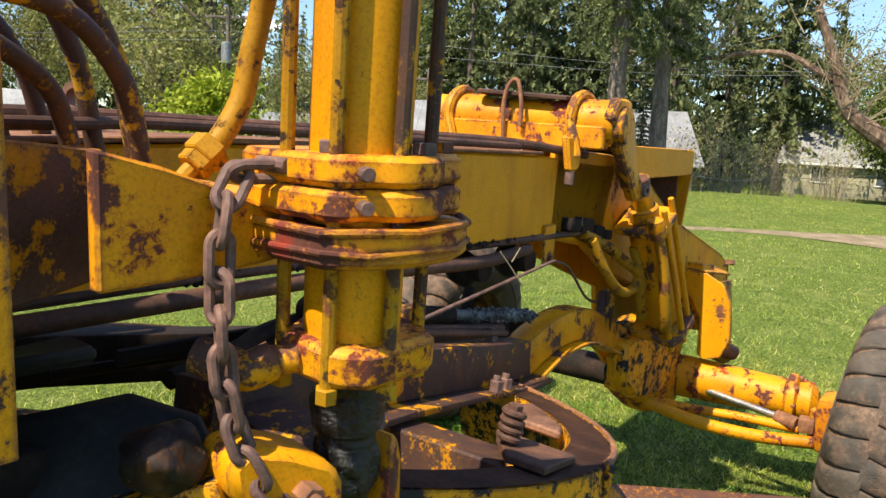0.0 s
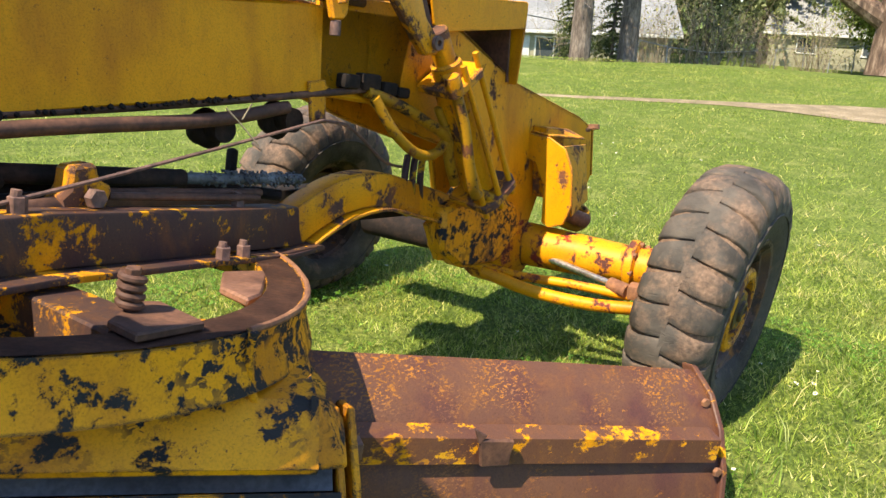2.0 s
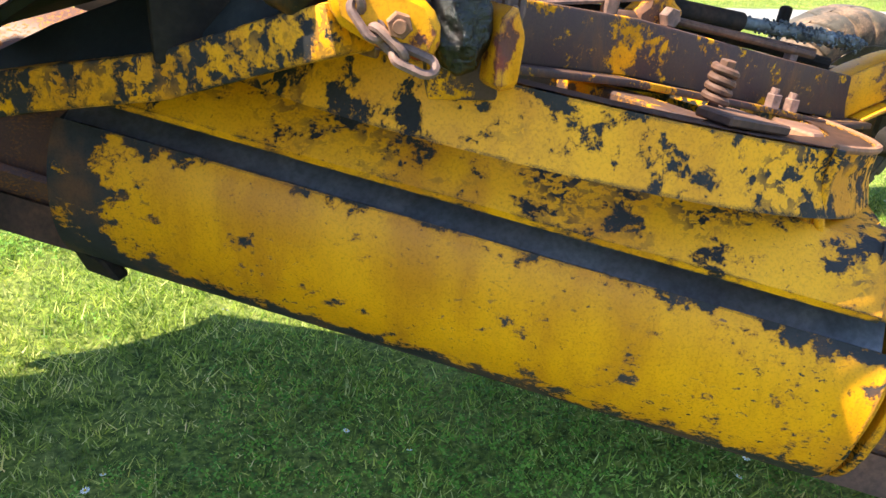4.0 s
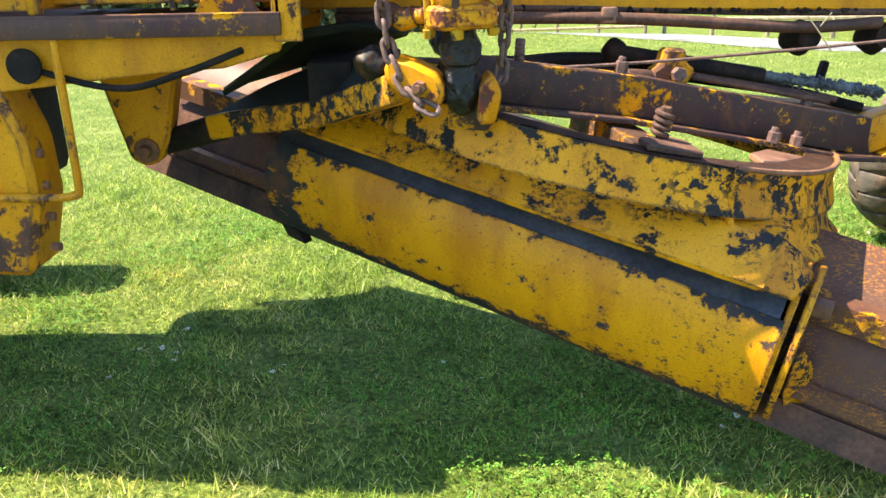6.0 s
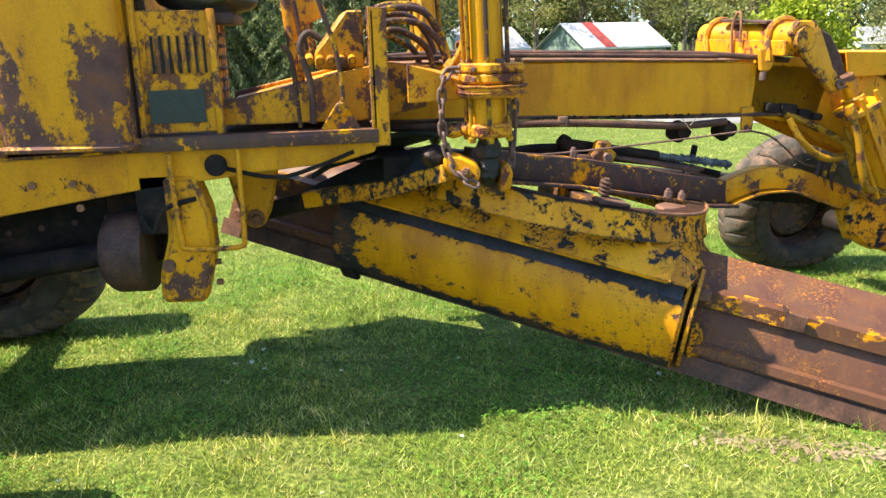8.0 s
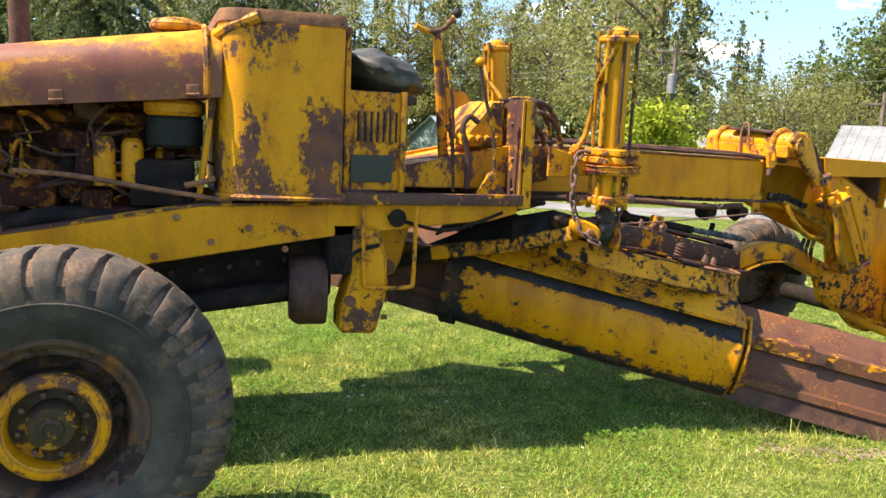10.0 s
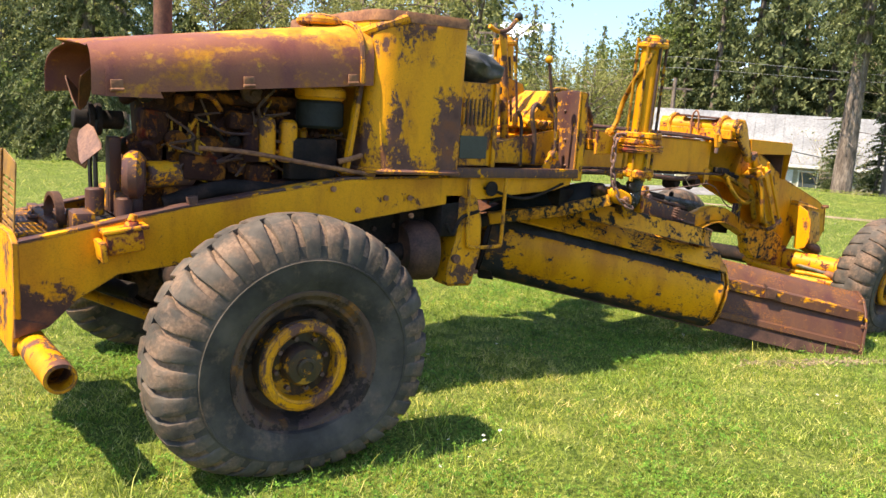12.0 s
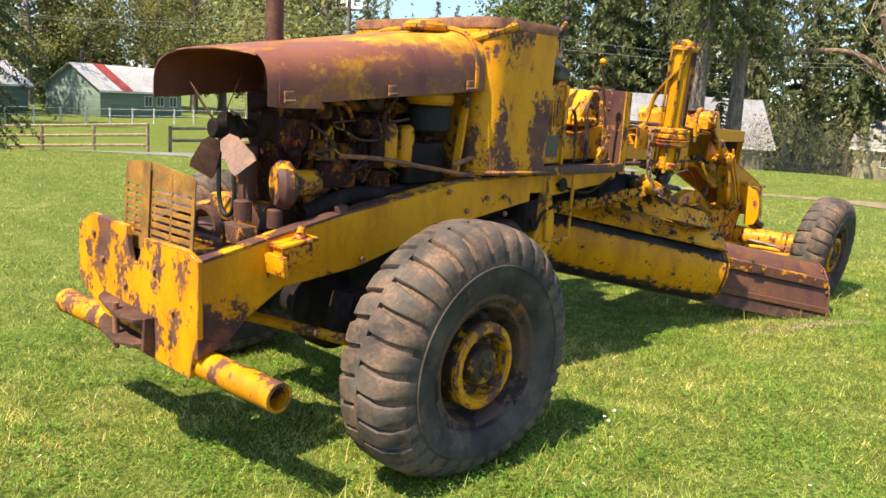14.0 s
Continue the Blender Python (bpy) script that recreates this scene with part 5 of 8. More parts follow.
    bm = bmesh.new()
    tube(bm, [loc(-0.045, -0.055, top - 0.06), loc(-0.078, -0.03, top - 0.165), loc(-0.078, 0.05, top - 0.265), loc(-0.045, 0.13, top - 0.355), loc(-0.032, 0.175, top - 0.425), loc(-0.045, 0.187, top - 0.505), loc(-0.060, 0.189, top - 0.57), loc(-0.090, 0.19, top - 0.62), loc(-0.118, 0.19, top - 0.648)], 0.0175, 14)
    hexnut(bm, loc(-0.108, 0.19, top - 0.638), (-0.75, 0, -0.6), 0.030, 0.03)
    hexnut(bm, loc(-0.128, 0.19, top - 0.656), (-0.75, 0, -0.6), 0.026, 0.022)
    tube(bm, [loc(-0.14, 0.19, top - 0.665), loc(-0.185, 0.19, top - 0.705)], 0.013, 10, 1)
    part("cylinder_hose", bm, M_HOSE, barrel, "bent yellow hose with hex coupling")
    bm = bmesh.new()
    rod(bm, loc(-0.085, 0.02, 0.195), loc(-0.125, 0.045, 0.190), 0.022, n=14)
    tube(bm, [loc(-0.115, 0.04, 0.192), loc(-0.150, 0.055, 0.180), loc(-0.165, 0.08, 0.186), loc(-0.185, 0.12, 0.195)], 0.029, 14)
    part("elbow_fitting", bm, M_PART, barrel, "yellow pipe elbow")
    bm = bmesh.new()
    rod(bm, (0, 0, 0.17), (0.0, 0.0, -0.02), 0.046, n=20)
    lathe(bm, [(0.036, 0.0), (0.055, 0.02), (0.06, 0.06), (0.042, 0.10)], (0, 0, 0.05), (0, 0, 1), 20)
    part("piston_rod", bm, M_GREASE, barrel, "piston rod caked in black grease")
    tmp = bmesh.new()
    bmesh.ops.create_icosphere(tmp, subdivisions=4, radius=0.052)
    for v in tmp.verts:
        v.co *= 1 + 0.22 * noise.noise(v.co * 42)
        v.co.z *= 1.5
    bmesh.ops.translate(tmp, vec=(0, 0, 0.0), verts=tmp.verts[:])
    part("ball_joint", tmp, M_GREASE, barrel, "ball joint in wet black grease", 60)
    return barrel


lift_cylinder(2.845, -0.605, -1, 0.03, (4.6, -3.0, 0.028))
lift_cylinder(2.83, 0.93, 1, 0.09, (0, -3.9, 0.0))

# ball clamp on the drawbar, with its bolts
bm = bmesh.new()
slab(bm, [(2.625, -0.58, 1.262), (2.655, -0.585, 1.285), (2.715, -0.605, 1.268), (2.775, -0.63, 1.238), (2.795, -0.64, 1.19), (2.775, -0.63, 1.145), (2.70, -0.595, 1.165), (2.635, -0.58, 1.205)], (0.02, 0.11, 0), 0.014)
clampb = part("ball_clamp", bm, M_YOKE, grader, "chipped yellow ball clamp")
bm = bmesh.new()
hexnut(bm, (2.738, -0.575, 1.205), (-0.25, -1, 0), 0.020, 0.07)
rod(bm, (2.738, -0.60, 1.205), (2.716, -0.655, 1.205), 0.011, n=10)
part("clamp_nut", bm, M_RUST, clampb)
bm = bmesh.new()
slab(bm, [(2.885, -0.64, 1.10), (2.935, -0.62, 1.10), (2.955, -0.60, 1.18), (2.93, -0.61, 1.235), (2.89, -0.64, 1.21)], (0.0, 0.14, 0), 0.010)
part("ball_clamp", bm, M_YOKE, grader, "chipped yellow ball clamp half")

# chains
def chain_link():
    bm = bmesh.new()
    pts = []
    for i in range(24):
        a = 2 * math.pi * i / 24
        pts.append(Vector((0.0155 * math.cos(a), 0, 0.018 * math.sin(a) + (0.016 if math.sin(a) > 0 else -0.016))))
    n = 8
    rings = []
    for i, p in enumerate(pts):
        t = (pts[(i + 1) % 24] - pts[i - 1]).normalized()
        s = Vector((0, 1, 0))
        b = t.cross(s)
        rings.append([bm.verts.new(p + (s * math.cos(2 * math.pi * k / n) + b * math.sin(2 * math.pi * k / n)) * 0.0076) for k in range(n)])
    for p, q in zip(rings, rings[1:] + rings[:1]):
        for k in range(n):
            j = (k + 1) % n
            bm.faces.new((p[k], p[j], q[j], q[k]))
    return bm


def hang_chain(pts, label):
    way = curve_through(pts, 40)
    dist, out = 0.0, [way[0]]
    for p, q in zip(way, way[1:]):
        dist += (q - p).length
        if dist >= 0.048:
            out.append(q)
            dist = 0.0
    bm = bmesh.new()
    rod(bm, out[0] + Vector((0, -0.03, 0.01)), out[0] + Vector((0, 0.03, 0.01)), 0.012, n=10)
    top = part("chain", bm, M_CHAIN, grader, label)
    shared = None
    for i, (p, q) in enumerate(zip(out, out[1:])):
        if shared is None:
            ob = part("chain_link", chain_link(), M_CHAIN, top)
            shared = ob.data
        else:
            ob = new("chain_link", shared)
            ob.parent = top
        d = (q - p).normalized()
        ob.matrix_local = Matrix.Translation((p + q) / 2) @ d.to_track_quat("Z", "Y").to_matrix().to_4x4() @ pose(0, 0, 0, 0, 0, 45 + 90 * (i % 2))


hang_chain([(2.72, -0.55, 1.655), (2.675, -0.535, 1.655), (2.64, -0.545, 1.60), (2.63, -0.552, 1.48), (2.635, -0.56, 1.36), (2.655, -0.575, 1.27), (2.69, -0.60, 1.20), (2.735, -0.635, 1.155), (2.785, -0.655, 1.14)], "heavy rusty chain hanging from the yoke")
hang_chain([(2.98, -0.54, 1.60), (2.978, -0.535, 1.50), (2.97, -0.53, 1.38), (2.962, -0.53, 1.27), (2.95, -0.54, 1.19), (2.92, -0.55, 1.15)], "heavy rusty chain beside the lift cylinder")

# hoses arching out behind the post
for dy, h, dx in ((-0.10, 0.0, 0.0), (-0.05, 0.06, 0.02), (0.03, -0.04, -0.05), (0.10, 0.08, 0.03), (0.17, -0.06, -0.10), (0.23, 0.04, 0.0)):
    bm = bmesh.new()
    tube(bm, [(2.34, -0.22 + dy, 1.84 + h), (2.45, -0.20 + dy, 1.875 + h), (2.58 + dx, -0.17 + dy, 1.86 + h), (2.675 + dx, -0.14 + dy, 1.78 + h * 0.5), (2.715 + dx, -0.12 + dy, 1.68), (2.735 + dx, -0.11 + dy, 1.58)], 0.0165, 12)
    part("arching_hose", bm, M_HOSE_OLD, grader, "arching brown hose with yellow paint")
known = set(grader.children)
bm = bmesh.new()
tube(bm, [(2.45, 0.36, 1.70), (2.8, 0.33, 1.712), (3.5, 0.28, 1.695), (4.1, 0.20, 1.68), (4.35, 0.12, 1.665), (4.7, 0.09, 1.63)], 0.016, 10)
part("beam_pipe", bm, M_BROWN, grader, "long brown pipe lying on the beam")
bm = bmesh.new()
tube(bm, [(2.40, -0.05, 1.70), (2.7, 0.02, 1.70), (3.0, 0.08, 1.70), (4.3, 0.13, 1.66)], 0.012, 10)
part("beam_pipe", bm, M_BROWN, grader, "long brown pipe lying on the beam")
bm = bmesh.new()
lathe(bm, [(0.022, -0.012), (0.036, -0.012), (0.036, 0.012), (0.022, 0.012)], (2.88, 0.36, 1.745), (1, 0.3, 0), 20, closed=True)
part("lifting_eye", bm, M_FAN, grader)
under = None
for pts, r in (([(2.45, 0.11, 1.372), (3.2, 0.11, 1.368), (4.0, 0.12, 1.340), (4.75, 0.08, 1.335)], 0.012), ([(2.45, 0.07, 1.345), (3.38, 0.06, 1.335), (4.03, 0.09, 1.292), (4.36, 0.11, 1.300)], 0.021)):
    bm = bmesh.new()
    tube(bm, pts, r, 12)
    ob = part("under_pipe", bm, M_BROWN, grader, "brown pipe below the beam")
    under = under or ob
bm = bmesh.new()
box(bm, (3.38, 0.075, 1.345), (0.055, 0.07, 0.055), (0, 0, 0), 0.008)
part("pipe_clamp", bm, M_FAN, under)
for x in (4.12, 4.40):
    bm = bmesh.new()
    tmp = bmesh.new()
    bmesh.ops.create_icosphere(tmp, subdivisions=3, radius=0.062)
    for v in tmp.verts:
        v.co *= 1 + 0.3 * noise.noise(v.co * 14 + Vector((x, 0, 0)))
        v.co.y *= 0.9
    bmesh.ops.translate(tmp, vec=(x, 0.22, 1.245), verts=tmp.verts[:])
    merge(bm, tmp)
    lathe(bm, [(0.0, -0.05), (0.04, -0.05), (0.045, 0.0), (0.03, 0.05), (0.0, 0.06)], (x, 0.17, 1.25), (0, 1, 0), 16)
    part("swivel_fitting", bm, M_DARK, grader, "lumpy greasy swivel fitting")
bm = bmesh.new()
slab(bm, [(4.44, 0.09, 1.38), (4.52, 0.09, 1.38), (4.515, 0.09, 1.235), (4.445, 0.09, 1.235)], (0, 0.012, 0), 0.003)
hexnut(bm, (4.48, 0.09, 1.255), (0, -1, 0), 0.012, 0.012)
part("hanger_tab", bm, M_PART, grader)
bm = bmesh.new()
tube(bm, [(4.48, 0.07, 1.25), (4.0, 0.02, 1.22), (3.4, -0.06, 1.195), (2.9, -0.12, 1.19)], 0.006, 6)
tube(bm, [(4.48, 0.07, 1.25), (4.65, 0.10, 1.20), (4.85, 0.12, 1.05), (5.0, 0.13, 1.0)], 0.006, 6)
part("thin_cable", bm, M_CHAIN, grader, "thin rusty control cable")
bm = bmesh.new()
tube(bm, [(4.05, 0.02, 1.335), (4.09, 0.0, 1.28), (4.13, -0.02, 1.22)], 0.0025, 5)
tube(bm, [(4.12, -0.01, 1.345), (4.09, 0.0, 1.30)], 0.0025, 5)
part("straw", bm, M_TWIG, grader, "dry straw caught on the cable")
nudge(known, 0.0, -0.065)
known = set(grader.children)

# ---- blade, its carrier and the circle: a tilted and turned frame of their own ----
BU = Vector((0.82927, -0.52830, -0.18224))
BV = Vector((-0.53730, -0.84339, 0.0))
BW = Vector((0.15370, -0.09792, 0.98325))
BO = Vector((2.992, -0.25, 0.4965))


def B(u, v, w):
    return BO + BU * u + BV * v + BW * w


def along(bm, prof, u0, u1, thick, steps=14, ripple=0.0):
    """A rolled sheet along the blade; prof: places (v, w) across it."""
    tmp = bmesh.new()
    rows = []
    for i in range(steps + 1):
        u = u0 + (u1 - u0) * i / steps
        rows.append([B(u, v + ripple * noise.noise(Vector((u * 2.5, w * 3, 0))), w) for v, w in prof])
    strip(tmp, rows)
    bmesh.ops.recalc_face_normals(tmp, faces=tmp.faces[:])
    bmesh.ops.solidify(tmp, geom=tmp.faces[:], thickness=thick)
    merge(bm, tmp)


def smooth2(pts, steps=4):
    return [(p.x, p.y) for p in curve_through([(a, b, 0) for a, b in pts], steps)]


MB = smooth2([(-0.10, -0.175), (-0.12, -0.10), (-0.15, 0.0), (-0.19, 0.12), (-0.255, 0.23), (-0.34, 0.315), (-0.44, 0.36)])
bm = bmesh.new()
along(bm, MB, -1.86, 2.29, 0.018, 30, 0.006)
blade = part("moldboard", bm, M_BLADE, grader, "curved brown moldboard with traces of yellow")
bm = bmesh.new()
along(bm, [(-0.178, 0.150), (-0.165, 0.155), (-0.168, 0.235), (-0.235, 0.245)], -1.80, 2.24, 0.008, 10)
part("slide_rail", bm, M_BLADE_YELLOW, blade, "slide rail with yellow remains")
bm = bmesh.new()
along(bm, [(-0.10, -0.075), (-0.085, -0.072), (-0.092, -0.03), (-0.118, -0.02)], -1.80, 2.24, 0.008, 10)
part("lower_rail", bm, M_BLADE, blade)
bm = bmesh.new()
slab(bm, [B(2.285, v, w) for v, w in ((-0.07, -0.185), (-0.10, -0.10), (-0.13, 0.0), (-0.165, 0.12), (-0.23, 0.235), (-0.32, 0.325), (-0.44, 0.375), (-0.50, 0.36), (-0.30, 0.10), (-0.20, -0.2))], BU * 0.022, 0.004)
end = part("end_bit", bm, M_BLADE_YELLOW, blade, "end plate with yellow edge")
for v, w in ((-0.10, -0.10), (-0.19, 0.10), (-0.33, 0.28)):
    bm = bmesh.new()
    hexnut(bm, B(2.26, v + 0.02, w + 0.02), BV, 0.016, 0.014)
    part("end_bolt", bm, M_RUST, blade)
bm = bmesh.new()
along(bm, [(-0.085, -0.195), (-0.112, -0.10)], -1.88, 2.27, 0.016, 4)
part("cutting_edge", bm, M_BROWN, blade, "brown cutting edge, dug into the grass")
bm = bmesh.new()
slab(bm, [B(1.35, -0.155, 0.245), B(1.46, -0.155, 0.245), B(1.46, -0.155, 0.165), B(1.37, -0.155, 0.160)], BV * 0.016, 0.004)
slab(bm, [B(1.33, -0.16, 0.275), B(1.37, -0.15, 0.26), B(1.35, -0.15, 0.23)], BV * 0.012, 0.003)
part("rail_latch", bm, M_BROWN, blade, "square latch plate")
bm = bmesh.new()
box(bm, B(0.98, -0.15, 0.215), (0.06, 0.05, 0.05), (0, 8, -32), 0.006)
part("slide_lug", bm, M_FAN, blade)

# carrier shell in front of the moldboard
CA = smooth2([(0.060, 0.226), (0.077, 0.19), (0.088, 0.12), (0.080, 0.03), (0.055, -0.045), (0.015, -0.105), (-0.04, -0.145), (-0.09, -0.165)])
bm = bmesh.new()
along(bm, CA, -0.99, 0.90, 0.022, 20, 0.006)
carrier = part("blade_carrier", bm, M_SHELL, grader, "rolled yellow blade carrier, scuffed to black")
bm = bmesh.new()
along(bm, [(-0.08, 0.31), (-0.03, 0.303), (0.015, 0.275), (0.058, 0.228)], -0.985, 0.885, 0.010, 8)
part("groove_band", bm, M_STEEL, carrier, "bare dark steel band in the groove")
bm = bmesh.new()
along(bm, smooth2([(-0.09, -0.172), (-0.038, -0.152), (0.004, -0.124), (0.026, -0.100)]), -0.97, 0.88, 0.006, 20, 0.006)
part("carrier_lip", bm, M_LIP, carrier, "brown lower lip")
for u0, grow in ((0.895, 0.018), (0.935, 0.006)):
    bm = bmesh.new()
    outline = [(v + grow * (0.6 if v > -0.04 else 0), w - grow * (1 if w < 0 else -0.3)) for v, w in CA] + [(-0.16, -0.215), (-0.20, -0.10), (-0.24, 0.06), (-0.26, 0.22), (-0.20, 0.33), (-0.10, 0.36)]
    slab(bm, [B(u0, v, w) for v, w in outline], BU * 0.020, 0.004)
    part("end_collar", bm, M_CARRIER, carrier, "yellow end collar of flame-cut plate")
bm = bmesh.new()
slab(bm, [B(0.96, -0.02, 0.10), B(1.005, -0.08, 0.03), B(1.03, -0.12, -0.10), B(1.03, -0.16, -0.22), B(1.0, -0.13, -0.20), B(0.965, -0.06, -0.06)], BU * 0.018 + BV * -0.06, 0.004)
part("collar_gusset", bm, M_CARRIER, carrier)
bm = bmesh.new()
slab(bm, [B(-1.0, v, w) for v, w in CA] + [B(-1.0, -0.2, -0.18), B(-1.0, -0.22, 0.20), B(-1.0, -0.1, 0.30)], BU * 0.03, 0.006)
slab(bm, [B(-1.01, 0.0, -0.13), B(-0.9, 0.03, -0.13), B(-0.86, 0.0, -0.20), B(-0.98, -0.04, -0.22)], BV * -0.06, 0.01)
part("end_collar", bm, M_DARK, carrier, "dark greasy end collar")
bm = bmesh.new()
hexnut(bm, B(0.555, 0.078, 0.205), BV, 0.012, 0.012)
part("plug", bm, M_RUST, carrier)
# second band: overhanging hood of the carrier
bm = bmesh.new()
along(bm, [(-0.06, 0.305), (0.085, 0.308), (0.122, 0.312), (0.128, 0.328), (0.088, 0.385), (0.03, 0.445), (-0.10, 0.462), (-0.34, 0.474)], -0.97, 0.82, 0.010, 16, 0.004)
slab(bm, [B(0.80, 0.112, 0.325), B(0.80, 0.035, 0.465), B(0.87, -0.06, 0.40), B(0.93, -0.10, 0.33), B(0.90, 0.08, 0.315)], BW * -0.014, 0.003)
band = part("carrier_hood", bm, M_CARRIER, grader, "overhanging yellow band, half worn to black")
bm = bmesh.new()
slab(bm, [B(-0.97, -0.30, 0.295), B(0.86, -0.30, 0.295), B(0.86, 0.0, 0.285), B(-0.97, 0.0, 0.285)], BW * 0.015, 0.002)
slab(bm, [B(-0.9, -0.35, 0.30), B(0.80, -0.35, 0.30), B(0.80, -0.35, 0.47), B(-0.9, -0.35, 0.47)], BV * 0.02, 0.002)
part("carrier_back", bm, M_DARK, carrier)

# circle
CR, CU, CV = 0.855, 0.0, -0.565


def R(u, v, w):
    """A place in the ring's own plane, which slopes with the drawbar; w as on the blade."""
    p = B(u, v, 0.60)
    p.z = 0.972 - 0.195 * (p.x - 3.596)
    return p + BW * (w - 0.60)


def C(r, a, w):
    """A place on the ring: a circle squared off a little."""
    along_u, along_v = math.cos(a), math.sin(a)
    u = math.copysign(abs(along_u) ** 0.87, along_u)
    v = math.copysign(abs(along_v) ** 0.87, along_v)
    return R(CU + r * u, CV + (r - 0.055) * v, w)


N = 120
bm = bmesh.new()
prof = [(CR, 0.595), (CR + 0.012, 0.53), (CR + 0.038, 0.462), (CR + 0.02, 0.462), (CR - 0.014, 0.578), (CR - 0.07, 0.578), (CR - 0.07, 0.540), (CR - 0.105, 0.540), (CR - 0.105, 0.595)]
rows = [[bm.verts.new(C(r, 2 * math.pi * k / N, w)) for k in range(N)] for r, w in prof]
for p, q in zip(rows, rows[1:] + rows[:1]):
    for k in range(N):
        j = (k + 1) % N
        bm.faces.new((p[k], p[j], q[j], q[k]))
circle = part("circle_ring", bm, M_RING, grader, "big yellow turning ring, greasy brown on top")
bm = bmesh.new()
rows = [[bm.verts.new(C(r, 2 * math.pi * k / N, 0.599)) for k in range(N)] for r in (CR - 0.002, CR - 0.103)]
for k in range(N):
    j = (k + 1) % N
    bm.faces.new((rows[0][k], rows[0][j], rows[1][j], rows[1][k]))
bmesh.ops.solidify(bm, geom=bm.faces[:], thickness=0.003)
part("ring_top", bm, M_BROWN, circle, "brown worn top face")
# skirt flaring down from the ring's outer end to the carrier
bm = bmesh.new()
tmp = bmesh.new()
rows = []
for k in range(13):
    a = radians(44 - 6.5 * k)
    rows.append([C(CR + 0.008, a, 0.602), C(CR + 0.010, a, 0.53), C(CR + 0.014, a, 0.45), C(CR + 0.05, a, 0.375), C(CR + 0.10, a, 0.335)])
strip(tmp, rows)
bmesh.ops.recalc_face_normals(tmp, faces=tmp.faces[:])
bmesh.ops.solidify(tmp, geom=tmp.faces[:], thickness=0.014)
merge(bm, tmp)
part("ring_skirt", bm, M_RING, circle, "flared yellow skirt welded to the ring")
bm = bmesh.new()
tube(bm, [C(CR + 0.014, radians(44), 0.60), C(CR + 0.016, radians(44), 0.52), C(CR + 0.026, radians(43), 0.45), C(CR + 0.05, radians(41), 0.39)], 0.011, 8)
part("weld_seam", bm, M_CARRIER, circle)
bm = bmesh.new()
tube(bm, [C(CR + 0.004, radians(44 - 6.5 * k), 0.600) for k in range(13)], 0.009, 8)
part("weld_seam", bm, M_RUST, circle, "rusty weld along the ring's edge")
bm = bmesh.new()
slab(bm, [C(CR - 0.17, radians(118), 0.60), C(CR + 0.01, radians(120), 0.60), C(CR + 0.015, radians(103), 0.60), C(CR - 0.17, radians(105), 0.60)], BW * -0.02, 0.003)
part("shoe_plate", bm, M_FAN, circle)
# guide shoe with bolt and spring washers
bm = bmesh.new()
slab(bm, [R(0.362, 0.055, 0.602), R(0.418, 0.140, 0.602), R(0.550, 0.036, 0.602), R(0.465, -0.105, 0.602), R(0.41, -0.10, 0.602)], BW * 0.020, 0.004)
shoe = part("guide_shoe", bm, M_BROWN, circle, "brown guide plate on the ring")
bm = bmesh.new()
spiral = [R(0.40 + 0.022 * math.cos(0.7 * i), -0.02 + 0.022 * math.sin(0.7 * i), 0.633 + 0.0021 * i) for i in range(33)]
tube(bm, spiral, 0.0088, 8, 2)
rod(bm, R(0.40, -0.02, 0.618), R(0.40, -0.02, 0.712), 0.011, n=12)
hexnut(bm, R(0.40, -0.02, 0.700), BW, 0.017, 0.016)
part("coil_spring", bm, M_BROWN, shoe, "short rusty coil spring with nut")
bm = bmesh.new()
slab(bm, [R(0.614, -0.364, 0.574), R(0.672, -0.25, 0.574), R(0.715, -0.315, 0.574), R(0.771, -0.596, 0.574), R(0.635, -0.54, 0.574)], BW * 0.024, 0.006)
part("guide_shoe_front", bm, M_FAN, circle, "rusty front guide shoe")
# braces under the ring
bm = bmesh.new()
slab(bm, [R(0.367, 0.05, 0.592), R(0.445, -0.085, 0.592), R(0.292, -0.283, 0.592), R(0.10, -0.50, 0.592), R(-0.06, -0.50, 0.592), R(0.17, -0.229, 0.592)], BW * -0.115, 0.006)
part("ring_brace", bm, M_DRAW, circle, "brown box arm across the ring")

# ---- drawbar ----
def bar(bm, way, wide, high, bevel=0.008):
    """A flat-sided beam of changing course; way: places of its middle line."""
    rows = []
    for i, p in enumerate(way):
        t = (way[min(i + 1, len(way) - 1)] - way[max(i - 1, 0)]).normalized()
        side = t.cross(Vector((0, 0, 1))).normalized()
        up = side.cross(t)
        rows.append([p - side * wide / 2 - up * high / 2, p + side * wide / 2 - up * high / 2, p + side * wide / 2 + up * high / 2, p - side * wide / 2 + up * high / 2])
    tmp = bmesh.new()
    vr = [[tmp.verts.new(q) for q in r] for r in rows]
    for p, q in zip(vr, vr[1:]):
        for k in range(4):
            j = (k + 1) % 4
            tmp.faces.new((p[k], p[j], q[j], q[k]))
    tmp.faces.new(vr[0][::-1])
    tmp.faces.new(vr[-1])
    bmesh.ops.recalc_face_normals(tmp, faces=tmp.faces[:])
    long_edges = [e for e in tmp.edges if abs((e.verts[0].co - e.verts[1].co).normalized().z) < 0.6 or True]
    bmesh.ops.bevel(tmp, geom=long_edges, offset=bevel, segments=2, profile=0.5, affect="EDGES", clamp_overlap=True)
    merge(bm, tmp)


